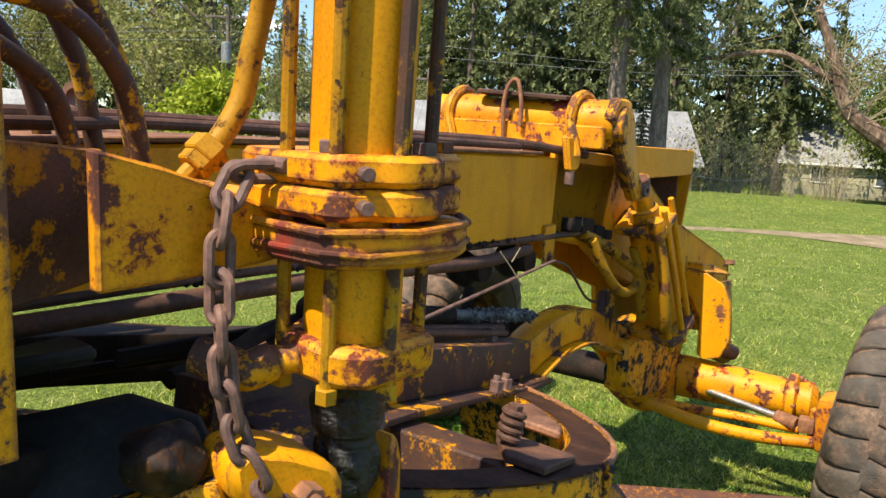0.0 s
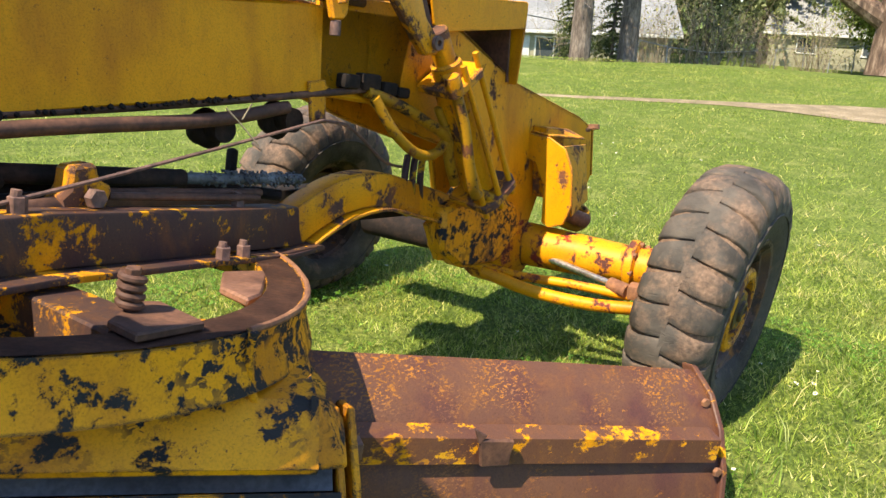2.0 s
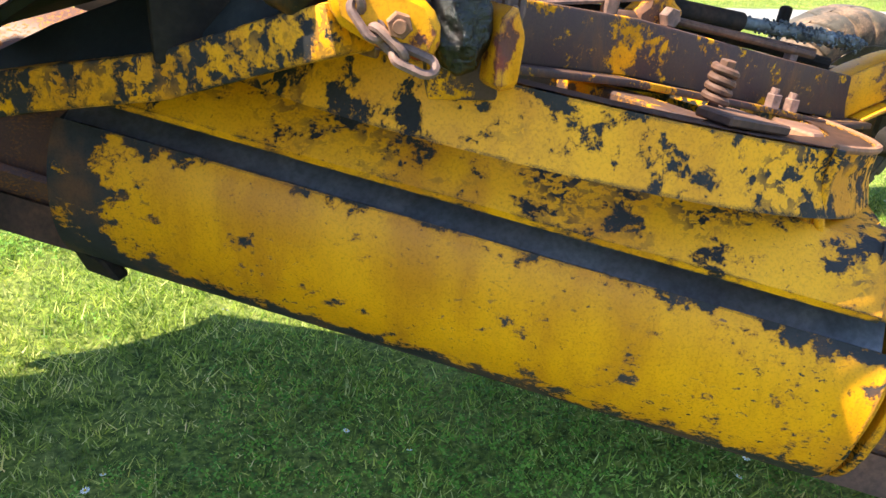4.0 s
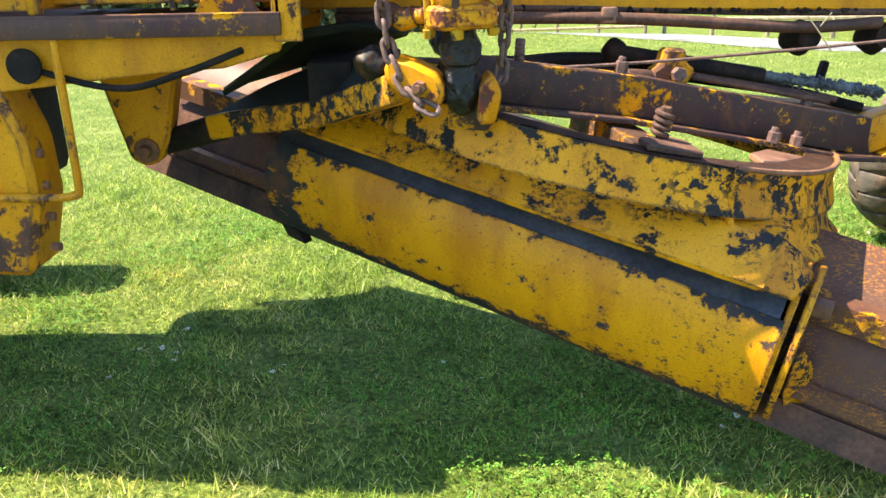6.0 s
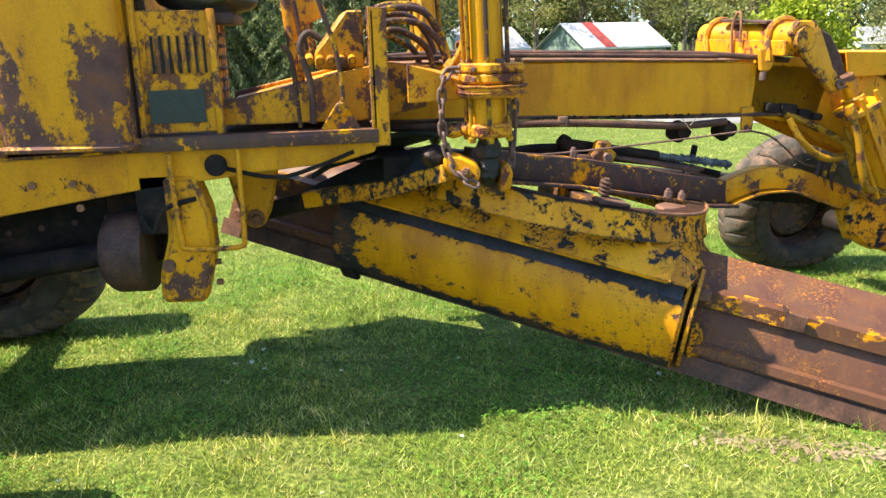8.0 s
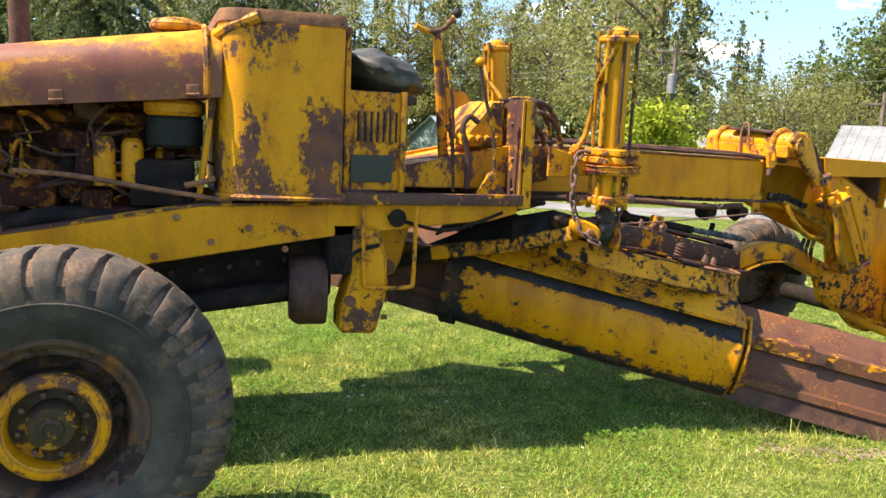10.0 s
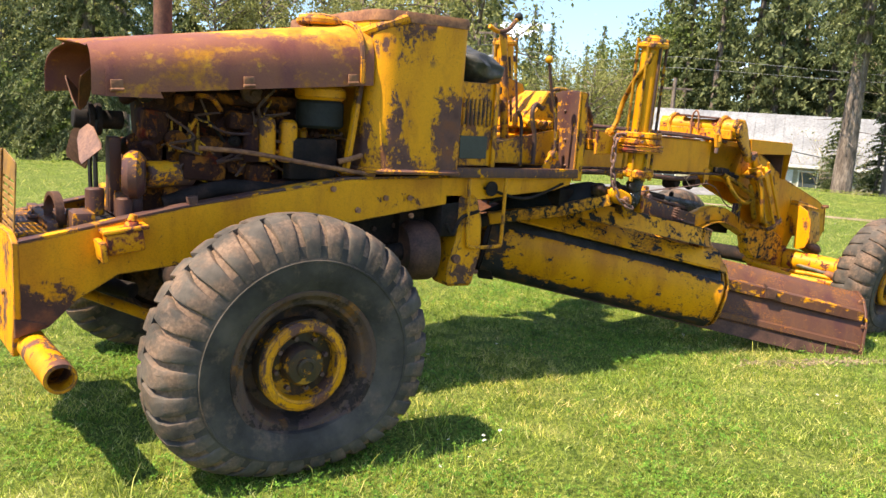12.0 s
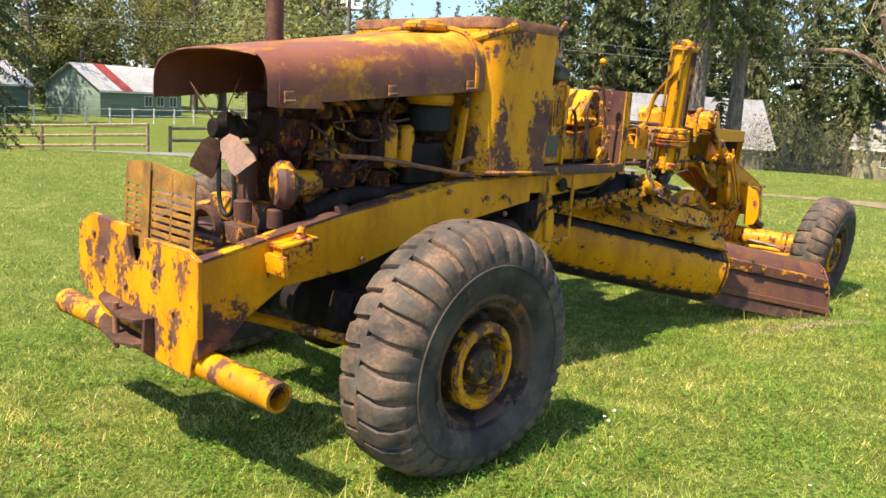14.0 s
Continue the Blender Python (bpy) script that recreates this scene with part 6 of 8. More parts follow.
bm = bmesh.new()
bar(bm, [Vector(p) for p in ((2.80, -0.235, 1.195), (3.10, -0.18, 1.143), (3.45, -0.112, 1.091), (3.95, -0.017, 0.982), (4.40, 0.068, 0.890))], 0.10, 0.135)
bar(bm, [Vector(p) for p in ((2.93, -0.26, 1.15), (2.90, -0.42, 1.13), (2.86, -0.56, 1.12))], 0.12, 0.10)
draw_r = part("drawbar_side", bm, M_DRAW, grader, "brown drawbar beam with yellow scraps")
bm = bmesh.new()
NECK = curve_through([(4.36, 0.062, 0.893), (4.46, 0.06, 0.930), (4.60, 0.055, 0.965), (4.78, 0.06, 0.955), (4.98, 0.08, 0.885), (5.30, 0.12, 0.765)], 6)
bar(bm, NECK, 0.10, 0.13)
part("drawbar_neck", bm, M_PART, grader, "arched yellow drawbar neck")
bm = bmesh.new()
bar(bm, [p + Vector((0.02, -0.055, -0.075)) for p in NECK[2:-2]], 0.07, 0.012, 0.003)
part("neck_flange", bm, M_PART, grader, "arched yellow flange strip")
bm = bmesh.new()
bar(bm, [Vector(p) for p in ((2.9, -0.27, 1.098), (3.41, -0.185, 1.022), (3.95, -0.082, 0.908), (4.25, -0.025, 0.838), (4.42, 0.005, 0.822))], 0.115, 0.018, 0.004)
part("drawbar_flange", bm, M_DRAW, grader)
bm = bmesh.new()
bar(bm, [Vector(p) for p in ((2.2, 0.9, 1.08), (3.0, 0.80, 1.02), (3.9, 0.55, 0.92), (4.6, 0.36, 0.86), (5.2, 0.28, 0.80))], 0.10, 0.15)
bar(bm, [Vector(p) for p in ((2.45, -0.30, 1.17), (2.45, 0.3, 1.18), (2.35, 0.95, 1.19))], 0.14, 0.14)
part("drawbar_side", bm, M_DARK, grader, "greasy dark drawbar beam")
for p in ((4.122, 0.02, 1.005), (4.046, -0.095, 0.892), (3.95, -0.125, 0.915), (3.40, -0.13, 1.165)):
    bm = bmesh.new()
    hexnut(bm, p, (0.15, 0, 1), 0.022, 0.04)
    rod(bm, (p[0], p[1], p[2] + 0.035), (p[0] + 0.006, p[1], p[2] + 0.055), 0.012, n=10)
    part("drawbar_bolt", bm, M_CHAIN, grader)
# rear arm of the drawbar with its round end
bm = bmesh.new()
bar(bm, [Vector(p) for p in ((2.0, 0.04, 0.985), (2.18, -0.06, 1.025), (2.42, -0.24, 1.075), (2.60, -0.42, 1.155), (2.68, -0.52, 1.19))], 0.11, 0.085)
part("thrust_arm", bm, M_RING, grader, "yellow arm, worn and greasy")
bm = bmesh.new()
rod(bm, (2.02, 0.03, 0.985), (1.76, 0.17, 0.90), 0.05, 0.045, 18)
part("thrust_ram", bm, M_DARK, grader, "dark greasy ram")
bm = bmesh.new()
slab(bm, [(2.02, 0.06, 1.08), (2.36, -0.17, 1.31), (2.52, -0.22, 1.33), (2.66, -0.18, 1.31), (2.70, -0.02, 1.29), (2.5, 0.10, 1.25), (2.1, 0.15, 1.12)], (0, 0, 0.03), 0.01)
part("cover_plate", bm, M_BLACK, grader, "dark cover plate")
bm = bmesh.new()
slab(bm, [(1.98, 0.12, 1.02), (2.20, 0.0, 1.135), (2.42, -0.115, 1.225), (2.62, -0.34, 1.30), (2.655, -0.47, 1.29), (2.665, -0.515, 1.22), (2.42, -0.26, 1.12), (2.18, -0.07, 1.05)], (0.02, 0.025, 0), 0.004)
part("arm_web", bm, M_BLACK, grader, "plain black web plate beside the arm")
bm = bmesh.new()
tmp = bmesh.new()
bmesh.ops.create_icosphere(tmp, subdivisions=4, radius=0.058)
for v in tmp.verts:
    v.co *= 1 + 0.22 * noise.noise(v.co * 26) + 0.08 * noise.noise(v.co * 70)
    v.co.z *= 0.85
bmesh.ops.translate(tmp, vec=(2.60, -0.47, 1.255), verts=tmp.verts[:])
merge(bm, tmp)
part("arm_knuckle", bm, M_GREASY, grader, "lumpy knuckle caked in grease and yellow paint", 60)

known = set(grader.children)
# side-shift ram, hoses and fittings lying on the drawbar
bm = bmesh.new()
rod(bm, (3.46, 0.20, 1.205), (3.98, 0.14, 1.118), 0.027, n=18)
ram = part("shift_ram", bm, M_DARK, grader, "dark hydraulic ram")
bm = bmesh.new()
rod(bm, (3.98, 0.14, 1.118), (4.40, 0.09, 1.055), 0.018, n=16)
part("ram_rod", bm, M_GREY_PIPE, ram, "dusty grey ram rod")
bm = bmesh.new()
rng = random.Random(3)
for i in range(260):
    t = rng.random() ** 0.7
    p = Vector((4.00, 0.138, 1.115)).lerp(Vector((4.40, 0.09, 1.055)), t)
    a = rng.uniform(0, 6.28)
    o = Vector((0, math.cos(a), math.sin(a)))
    bmesh.ops.create_icosphere(bm, subdivisions=1, radius=rng.uniform(0.003, 0.008), matrix=Matrix.Translation(p + o * rng.uniform(0.016, 0.026)))
part("dust_crust", bm, M_GREY_PIPE, ram, "crumbly grey crust")
bm = bmesh.new()
slab(bm, [(3.54, 0.0, 1.10), (3.66, 0.02, 1.10), (3.69, 0.02, 1.16), (3.655, 0.02, 1.185), (3.65, 0.02, 1.23), (3.575, 0.0, 1.235), (3.56, 0.0, 1.18), (3.53, 0.0, 1.16)], (-0.01, 0.07, 0), 0.010)
fit_block = part("valve_fitting", bm, M_PART, grader, "bright yellow valve fitting")
bm = bmesh.new()
hexnut(bm, (3.615, 0.0, 1.15), (0.1, -1, 0), 0.026, 0.03)
part("fitting_nut", bm, M_CHAIN, fit_block)
bm = bmesh.new()
rod(bm, (3.55, 0.03, 1.135), (3.44, 0.01, 1.145), 0.026, n=14)
rod(bm, (3.68, 0.04, 1.135), (4.20, 0.07, 1.03), 0.011, n=10)
rod(bm, (3.70, 0.10, 1.13), (4.25, 0.12, 1.03), 0.013, n=12)
part("fitting_pipe", bm, M_BROWN, fit_block)
for pts, r in (([(2.9, 0.25, 1.18), (3.3, 0.24, 1.165), (3.7, 0.26, 1.12), (4.1, 0.30, 1.05), (4.4, 0.20, 0.98)], 0.020), ([(2.8, 0.35, 1.14), (3.2, 0.20, 1.16), (3.6, 0.20, 1.12), (4.0, 0.22, 1.06)], 0.014), ([(2.9, 0.05, 1.18), (3.1, 0.10, 1.19), (3.25, 0.18, 1.19), (3.42, 0.24, 1.18)], 0.022)):
    bm = bmesh.new()
    tube(bm, pts, r, 10)
    part("drawbar_hose", bm, M_DARK, grader, "black hose in grease")
bm = bmesh.new()
tmp = bmesh.new()
bmesh.ops.create_icosphere(tmp, subdivisions=3, radius=0.05)
for v in tmp.verts:
    v.co *= 1 + 0.3 * noise.noise(v.co * 20)
bmesh.ops.translate(tmp, vec=(3.45, 0.21, 1.205), verts=tmp.verts[:])
merge(bm, tmp)
part("greasy_fitting", bm, M_DARK, grader, "lumpy fitting in black grease")
bm = bmesh.new()
box(bm, (4.27, 0.29, 1.10), (0.03, 0.04, 0.10), (0, 10, 0), 0.012)
part("greasy_lug", bm, M_DARK, grader)
bm = bmesh.new()
rod(bm, (3.05, -0.13, 1.19), (3.055, -0.13, 1.29), 0.016, n=12)
for i in range(7):
    lathe(bm, [(0.014, 0.0), (0.0195, 0.003), (0.014, 0.006)], (3.0525, -0.13, 1.20 + 0.012 * i), (0, 0, 1), 12)
part("threaded_stud", bm, M_CHAIN, grader)
nudge(known, 0.0, -0.06)
known = set(grader.children)

# ---- front end ----
FY = 0.10
bm = bmesh.new()
slab(bm, [(4.50, FY, 1.36), (4.52, FY, 1.66), (4.95, FY, 1.63), (5.30, FY, 1.54), (5.75, FY, 1.29), (6.42, FY, 1.065), (6.56, FY, 0.99), (6.60, FY, 0.72), (6.48, FY, 0.56), (6.20, FY, 0.70), (6.02, FY, 0.70), (5.95, FY, 0.58), (5.72, FY, 0.50), (5.45, FY, 0.50), (5.20, FY, 0.56), (5.12, FY, 0.74), (5.30, FY, 0.80), (5.55, FY, 0.86), (5.52, FY, 1.0), (5.25, FY, 1.05), (4.95, FY, 1.16), (4.75, FY, 1.29)], (0, 0.035, 0), 0.005)
slab(bm, [(4.50, 0.40, 1.36), (4.52, 0.40, 1.66), (5.30, 0.40, 1.54), (5.75, 0.40, 1.29), (6.42, 0.40, 1.065), (6.60, 0.40, 0.72), (6.48, 0.40, 0.56), (5.72, 0.40, 0.50), (5.58, 0.40, 0.62), (5.52, 0.40, 0.95), (4.95, 0.40, 1.16)], (0, 0.035, 0), 0.005)
slab(bm, [(5.28, FY, 1.53), (5.75, FY, 1.28), (6.42, FY, 1.055), (6.42, 0.43, 1.055), (5.75, 0.43, 1.28), (5.28, 0.43, 1.53)], (0, 0, 0.012), 0.002)
slab(bm, [(6.42, FY, 1.06), (6.57, FY, 0.98), (6.61, FY, 0.72), (6.61, 0.43, 0.72), (6.57, 0.43, 0.98), (6.42, 0.43, 1.06)], (0.012, 0, 0), 0.002)
nose = part("nose_frame", bm, M_NOSE, grader, "gooseneck nose of yellow plate")
# plate box on top
bm = bmesh.new()
slab(bm, [(5.02, 0.04, 1.665), (5.70, 0.04, 1.645), (5.70, 0.04, 1.535), (5.05, 0.04, 1.53)], (0, 0.012, 0), 0.003)
slab(bm, [(5.70, 0.04, 1.645), (5.70, 0.62, 1.65), (5.69, 0.62, 1.30), (5.68, 0.06, 1.29), (5.69, 0.04, 1.53)], (0.012, 0, 0), 0.003)
slab(bm, [(5.02, 0.62, 1.66), (5.70, 0.62, 1.65), (5.70, 0.62, 1.31), (5.40, 0.62, 1.48)], (0, 0.012, 0), 0.003)
slab(bm, [(5.02, 0.04, 1.660), (5.70, 0.04, 1.640), (5.70, 0.62, 1.645), (5.02, 0.62, 1.660)], (0, 0, 0.01), 0.003)
part("front_box", bm, M_BEAM, grader, "open-bottomed yellow plate box")
bm = bmesh.new()
slab(bm, [(5.66, 0.09, 1.30), (5.66, 0.58, 1.32), (5.66, 0.58, 1.62), (5.66, 0.09, 1.61)], (-0.01, 0, 0), 0.002)
part("box_inside", bm, M_BROWN, grader, "brown inner face of the box")
# rollers and straps on the beam's front end
bm = bmesh.new()
a, b = Vector((4.69, -0.04, 1.755)), Vector((4.50, 0.70, 1.765))
d = b - a
lathe(bm, [(0.0, 0.0), (0.075, 0.0), (0.082, 0.012), (0.082, 0.20), (0.07, 0.22), (0.07, 0.50), (0.082, 0.52), (0.082, 0.62), (0.088, 0.635), (0.088, 0.66), (0.075, 0.67), (0.075, d.length - 0.03), (0.0, d.length)], a, d, 32)
roller = part("cross_roller", bm, M_YOKE, grader, "yellow cross shaft housing over red primer")
bm = bmesh.new()
slab(bm, [a + d * 0.03 + Vector((0.0, 0, -0.10)), a + d * 0.95 + Vector((0.0, 0, -0.10)), a + d * 0.95 + Vector((-0.09, -0.02, -0.10)), a + d * 0.03 + Vector((-0.09, -0.02, -0.10))], (0, 0, 0.085), 0.006)
part("roller_bed", bm, M_YOKE, roller, "red-primed bed")
bm = bmesh.new()
slab(bm, [a + d * 0.22 + Vector((0.03, 0, 0.075)), a + d * 0.68 + Vector((0.03, 0, 0.075)), a + d * 0.68 + Vector((-0.09, -0.02, 0.085)), a + d * 0.22 + Vector((-0.09, -0.02, 0.07))], (0, 0, 0.016), 0.003)
part("rusty_flap", bm, M_BROWN, roller, "brown flat cover plate")
for f in (0.17, 0.80):
    p = a + d * f
    bm = bmesh.new()
    ring = [p + Vector((0.095 * math.cos(t), 0.0, 0.095 * math.sin(t))) for t in [radians(-20 + 22.5 * i) for i in range(10)]]
    tube(bm, [*ring, p + Vector((-0.10, -0.02, -0.06)), p + Vector((-0.105, -0.04, -0.13))], 0.020, 8)
    part("roller_strap", bm, M_PART, roller, "yellow strap")
bm = bmesh.new()
slab(bm, [(4.50, 0.085, 1.70), (4.60, 0.075, 1.70), (4.585, 0.07, 1.60), (4.565, 0.07, 1.575), (4.51, 0.07, 1.575)], (0, -0.03, 0), 0.008)
strap_foot = part("strap_foot", bm, M_PART, grader, "yellow strap foot on the beam side")
bm = bmesh.new()
rod(bm, (4.535, 0.055, 1.575), (4.53, 0.055, 1.525), 0.018, n=12)
part("strap_bolt", bm, M_CHAIN, strap_foot)
bm = bmesh.new()
tube(bm, [a + d * 0.52 + Vector((-0.10, -0.02, -0.10)), a + d * 0.52 + Vector((-0.11, -0.02, 0.05)), a + d * 0.50 + Vector((-0.10, -0.02, 0.125)), a + d * 0.46 + Vector((-0.10, -0.02, 0.13)), a + d * 0.43 + Vector((-0.11, -0.02, 0.05)), a + d * 0.43 + Vector((-0.11, -0.02, -0.03))], 0.008, 8)
part("bent_rod", bm, M_RUST, roller)
# crank arm from the roller
bm = bmesh.new()
PB = Vector((4.69, -0.07, 1.745))
lathe(bm, [(0.0, -0.04), (0.06, -0.04), (0.065, -0.03), (0.065, 0.0), (0.0, 0.0)], PB + Vector((0, -0.01, 0)), (0.25, -1, 0), 26)
slab(bm, [PB + Vector(p) for p in ((-0.10, 0.0, 0.03), (-0.05, 0.0, 0.10), (0.05, 0.0, 0.095), (0.10, 0.0, 0.03), (0.20, 0.02, -0.16), (0.28, 0.02, -0.24), (0.27, 0.02, -0.29), (0.19, 0.02, -0.29), (0.0, 0.0, -0.10))], (0.01, 0.05, 0), 0.010)
crank = part("crank_arm", bm, M_PART, grader, "thick yellow crank arm with a round boss")
bm = bmesh.new()
lathe(bm, [(0.012, -0.008), (0.026, -0.008), (0.026, 0.008), (0.012, 0.008)], PB + Vector((0.235, 0.0, -0.245)), (0, 1, 0), 16, closed=True)
part("arm_eye", bm, M_CHAIN, crank)
bm = bmesh.new()
slab(bm, [PB + Vector(p) for p in ((0.14, 0.10, 0.06), (0.22, 0.10, 0.02), (0.30, 0.10, -0.10), (0.36, 0.10, -0.24), (0.30, 0.10, -0.26), (0.20, 0.10, -0.10))], (0, 0.04, 0), 0.01)
part("crank_arm", bm, M_BROWN, grader)

# steering ram down the gooseneck
T, Q = Vector((5.065, -0.01, 1.40)), Vector((5.30, -0.035, 0.905))
D = (Q - T).normalized()
bm = bmesh.new()
rod(bm, T + D * 0.06, Q, 0.075, n=28)
ram2 = part("lean_cylinder", bm, M_NOSE, grader, "slanting yellow hydraulic cylinder")
bm = bmesh.new()
rod(bm, T - D * 0.16, T + D * 0.08, 0.045, n=18)
lathe(bm, [(0.05, 0.0), (0.062, 0.01), (0.062, 0.06), (0.05, 0.07)], T - D * 0.03, D, 20)
part("cylinder_gland", bm, M_PART, ram2)
side = D.cross(Vector((0, 1, 0))).normalized()
yv = Vector((0, 1, 0))
for f, k in ((0.06, 0.10), (1.02, 0.11)):
    bm = bmesh.new()
    c = T + (Q - T) * f
    slab(bm, [c + side * x * k + yv * y * k for x, y in ((-1.15, -0.85), (-0.6, -1.1), (0.8, -1.05), (1.25, -0.6), (1.2, 0.8), (0.5, 1.15), (-0.9, 1.0))], D * 0.035, 0.006)
    part("cylinder_flange", bm, M_PART, ram2, "yellow end flange")
for x, y in ((-1.0, -0.75), (0.85, -0.85), (-0.2, -1.0)):
    bm = bmesh.new()
    rod(bm, T + side * x * 0.1 + yv * y * 0.1 - D * 0.03, Q + side * x * 0.1 + yv * y * 0.1 + D * 0.08, 0.013, n=10)
    part("tie_rod", bm, M_BEAM, ram2)
bm = bmesh.new()
c = T + side * -0.10 + yv * -0.10
lathe(bm, [(0.0, -0.03), (0.03, -0.03), (0.034, 0.0), (0.03, 0.05), (0.0, 0.06)], c, D, 16)
part("port_fitting", bm, M_PART, ram2, "orange-yellow port fitting")
for pts, r in (([c + D * 0.05, c + D * 0.18 + Vector((-0.02, -0.01, 0)), c + D * 0.32 + Vector((-0.05, -0.01, -0.01)), c + D * 0.45 + Vector((-0.05, 0, -0.03)), Q + Vector((-0.09, -0.06, -0.01)), Q + Vector((0.0, -0.09, -0.05))], 0.022),
               ([(4.70, 0.07, 1.33), (4.85, 0.04, 1.27), (4.98, 0.02, 1.20), (5.08, -0.01, 1.13), (5.10, -0.01, 1.04), (5.16, 0.0, 0.93)], 0.022),
               ([(4.70, 0.03, 1.31), (4.78, 0.0, 1.18), (4.90, -0.01, 1.09), (5.02, -0.01, 1.08), (5.09, 0.0, 1.14), (5.06, 0.02, 1.25)], 0.020)):
    bm = bmesh.new()
    tube(bm, pts, r, 14)
    part("front_hose", bm, M_HOSE, grader, "looping yellow-painted hose")
for k in range(3):
    bm = bmesh.new()
    tube(bm, [(5.00 + 0.05 * k, 0.12, 1.05), (4.96 + 0.05 * k, 0.10, 0.98), (4.97 + 0.05 * k, 0.11, 0.88), (5.02 + 0.05 * k, 0.14, 0.80)], 0.014, 8)
    part("short_hose", bm, M_HOSE_OLD, grader)
bm = bmesh.new()
for x, z, s in ((4.62, 1.37, 0.05), (4.72, 1.36, 0.06), (4.82, 1.33, 0.05), (4.9, 1.31, 0.04)):
    box(bm, (x, 0.085, z), (s * 1.6, 0.06, s), (0, 8, 0), 0.01)
part("hose_manifold", bm, M_DARK, grader)

# bright guard plate and lugs on the nose
bm = bmesh.new()
slab(bm, [(5.95, y, z) for y, z in ((0.07, 1.045), (-0.10, 1.035), (-0.19, 0.99), (-0.235, 0.90), (-0.25, 0.72), (-0.21, 0.62), (-0.13, 0.59), (-0.09, 0.61), (-0.085, 0.80), (-0.03, 0.90), (0.07, 0.93))], (0.014, 0, 0), 0.003)
slab(bm, [(5.96, -0.17, 1.0), (6.30, -0.12, 0.96), (6.34, -0.14, 0.66), (5.98, -0.24, 0.66), (5.97, -0.235, 0.88)], (0, 0.012, 0), 0.003)
slab(bm, [(5.96, -0.10, 1.035), (5.96, 0.12, 1.05), (6.36, 0.12, 1.04), (6.30, -0.11, 0.98)], (0, 0, 0.012), 0.003)
part("nose_guard", bm, M_PART, grader, "bright yellow guard plate on the nose").location = (-0.05, 0.09, 0.0)
bm = bmesh.new()
slab(bm, [(5.92, 0.02, 1.08), (6.10, 0.02, 1.05), (6.12, 0.02, 0.80), (6.04, 0.02, 0.70), (5.96, 0.02, 0.72)], (0, 0.08, 0), 0.006)
part("side_lug", bm, M_PART, grader)
bm = bmesh.new()
slab(bm, [(6.06, 0.0, 0.86), (6.14, 0.0, 0.84), (6.19, 0.0, 0.70), (6.16, 0.0, 0.62), (6.05, 0.0, 0.62), (6.02, 0.0, 0.72)], (0, 0.05, 0), 0.012)
part("knuckle_plate", bm, M_FAN, grader, "pink-brown worn knuckle plate")
bm = bmesh.new()
rod(bm, (6.0, -0.03, 0.66), (6.18, -0.10, 0.58), 0.04, n=18)
part("pivot_pin", bm, M_RUST, grader)
bm = bmesh.new()
lathe(bm, [(0.018, -0.012), (0.042, -0.012), (0.042, 0.012), (0.018, 0.012)], (6.56, 0.10, 1.00), (0.2, 0.2, 1), 20, closed=True)
rod(bm, (6.40, 0.14, 0.985), (6.54, 0.11, 0.995), 0.022, n=12)
part("tow_eye", bm, M_RUST, grader, "rusty tow eye")
bm = bmesh.new()
tube(bm, [(6.02, -0.02, 0.60), (6.16, -0.06, 0.54), (6.30, -0.05, 0.55), (6.33, 0.0, 0.60), (6.20, 0.04, 0.62)], 0.022, 12)
part("nose_hose", bm, M_HOSE, grader)
# pivot casting where drawbar meets the nose
bm = bmesh.new()
lathe(bm, [(0.0, -0.10), (0.09, -0.10), (0.12, -0.05), (0.12, 0.05), (0.09, 0.10), (0.0, 0.10)], (5.55, 0.18, 0.72), (0, 1, 0.1), 26)
slab(bm, [(5.18, 0.06, 0.80), (5.45, 0.05, 0.84), (5.75, 0.05, 0.72), (5.80, 0.05, 0.58), (5.60, 0.05, 0.46), (5.32, 0.05, 0.50), (5.16, 0.05, 0.62)], (0, 0.10, 0), 0.02)
part("pivot_casting", bm, M_RING, grader, "greasy yellow pivot casting")

# ---- front axle ----
bm = bmesh.new()
rod(bm, (5.92, 0.30, 0.47), (6.03, -0.45, 0.455), 0.115, 0.095, 26)
lathe(bm, [(0.095, 0.0), (0.125, 0.01), (0.125, 0.05), (0.10, 0.06), (0.10, 0.12), (0.06, 0.15), (0.0, 0.15)], (6.03, -0.42, 0.455), (0.13, -1, 0), 26)
lathe(bm, [(0.0, -0.18), (0.15, -0.15), (0.20, -0.05), (0.20, 0.05), (0.15, 0.15), (0.0, 0.18)], (5.86, 0.25, 0.46), (0, 1, 0), 26)
axle = part("front_axle", bm, M_YOKE, grader, "rusty orange-yellow driven front axle")
# far half of the axle: its shade is put into the dark material
bm = bmesh.new()
rod(bm, (5.84, 0.25, 0.44), (5.78, 1.05, 0.43), 0.085, 0.075, 26)
part("axle_tube", bm, M_DARK, axle, "far axle tube, coloured dark for its shade")
bm = bmesh.new()
box(bm, (5.86, -0.66, 0.44), (0.20, 0.10, 0.26), (0, 0, 0), 0.03)
rod(bm, (5.82, -0.62, 0.50), (5.82, -0.62, 0.36), 0.04, n=14)
rod(bm, (5.88, -0.95, 0.45), (5.90, -0.62, 0.445), 0.07, n=18)
part("steering_knuckle", bm, M_YOKE, axle, "rusty yellow steering knuckle")
for k in range(8):
    t = 2 * math.pi * k / 8
    bm = bmesh.new()
    hexnut(bm, (6.035 + 0.112 * math.cos(t), -0.472, 0.455 + 0.112 * math.sin(t)), (0, -1, 0), 0.014, 0.02)
    part("flange_bolt", bm, M_RUST, axle)
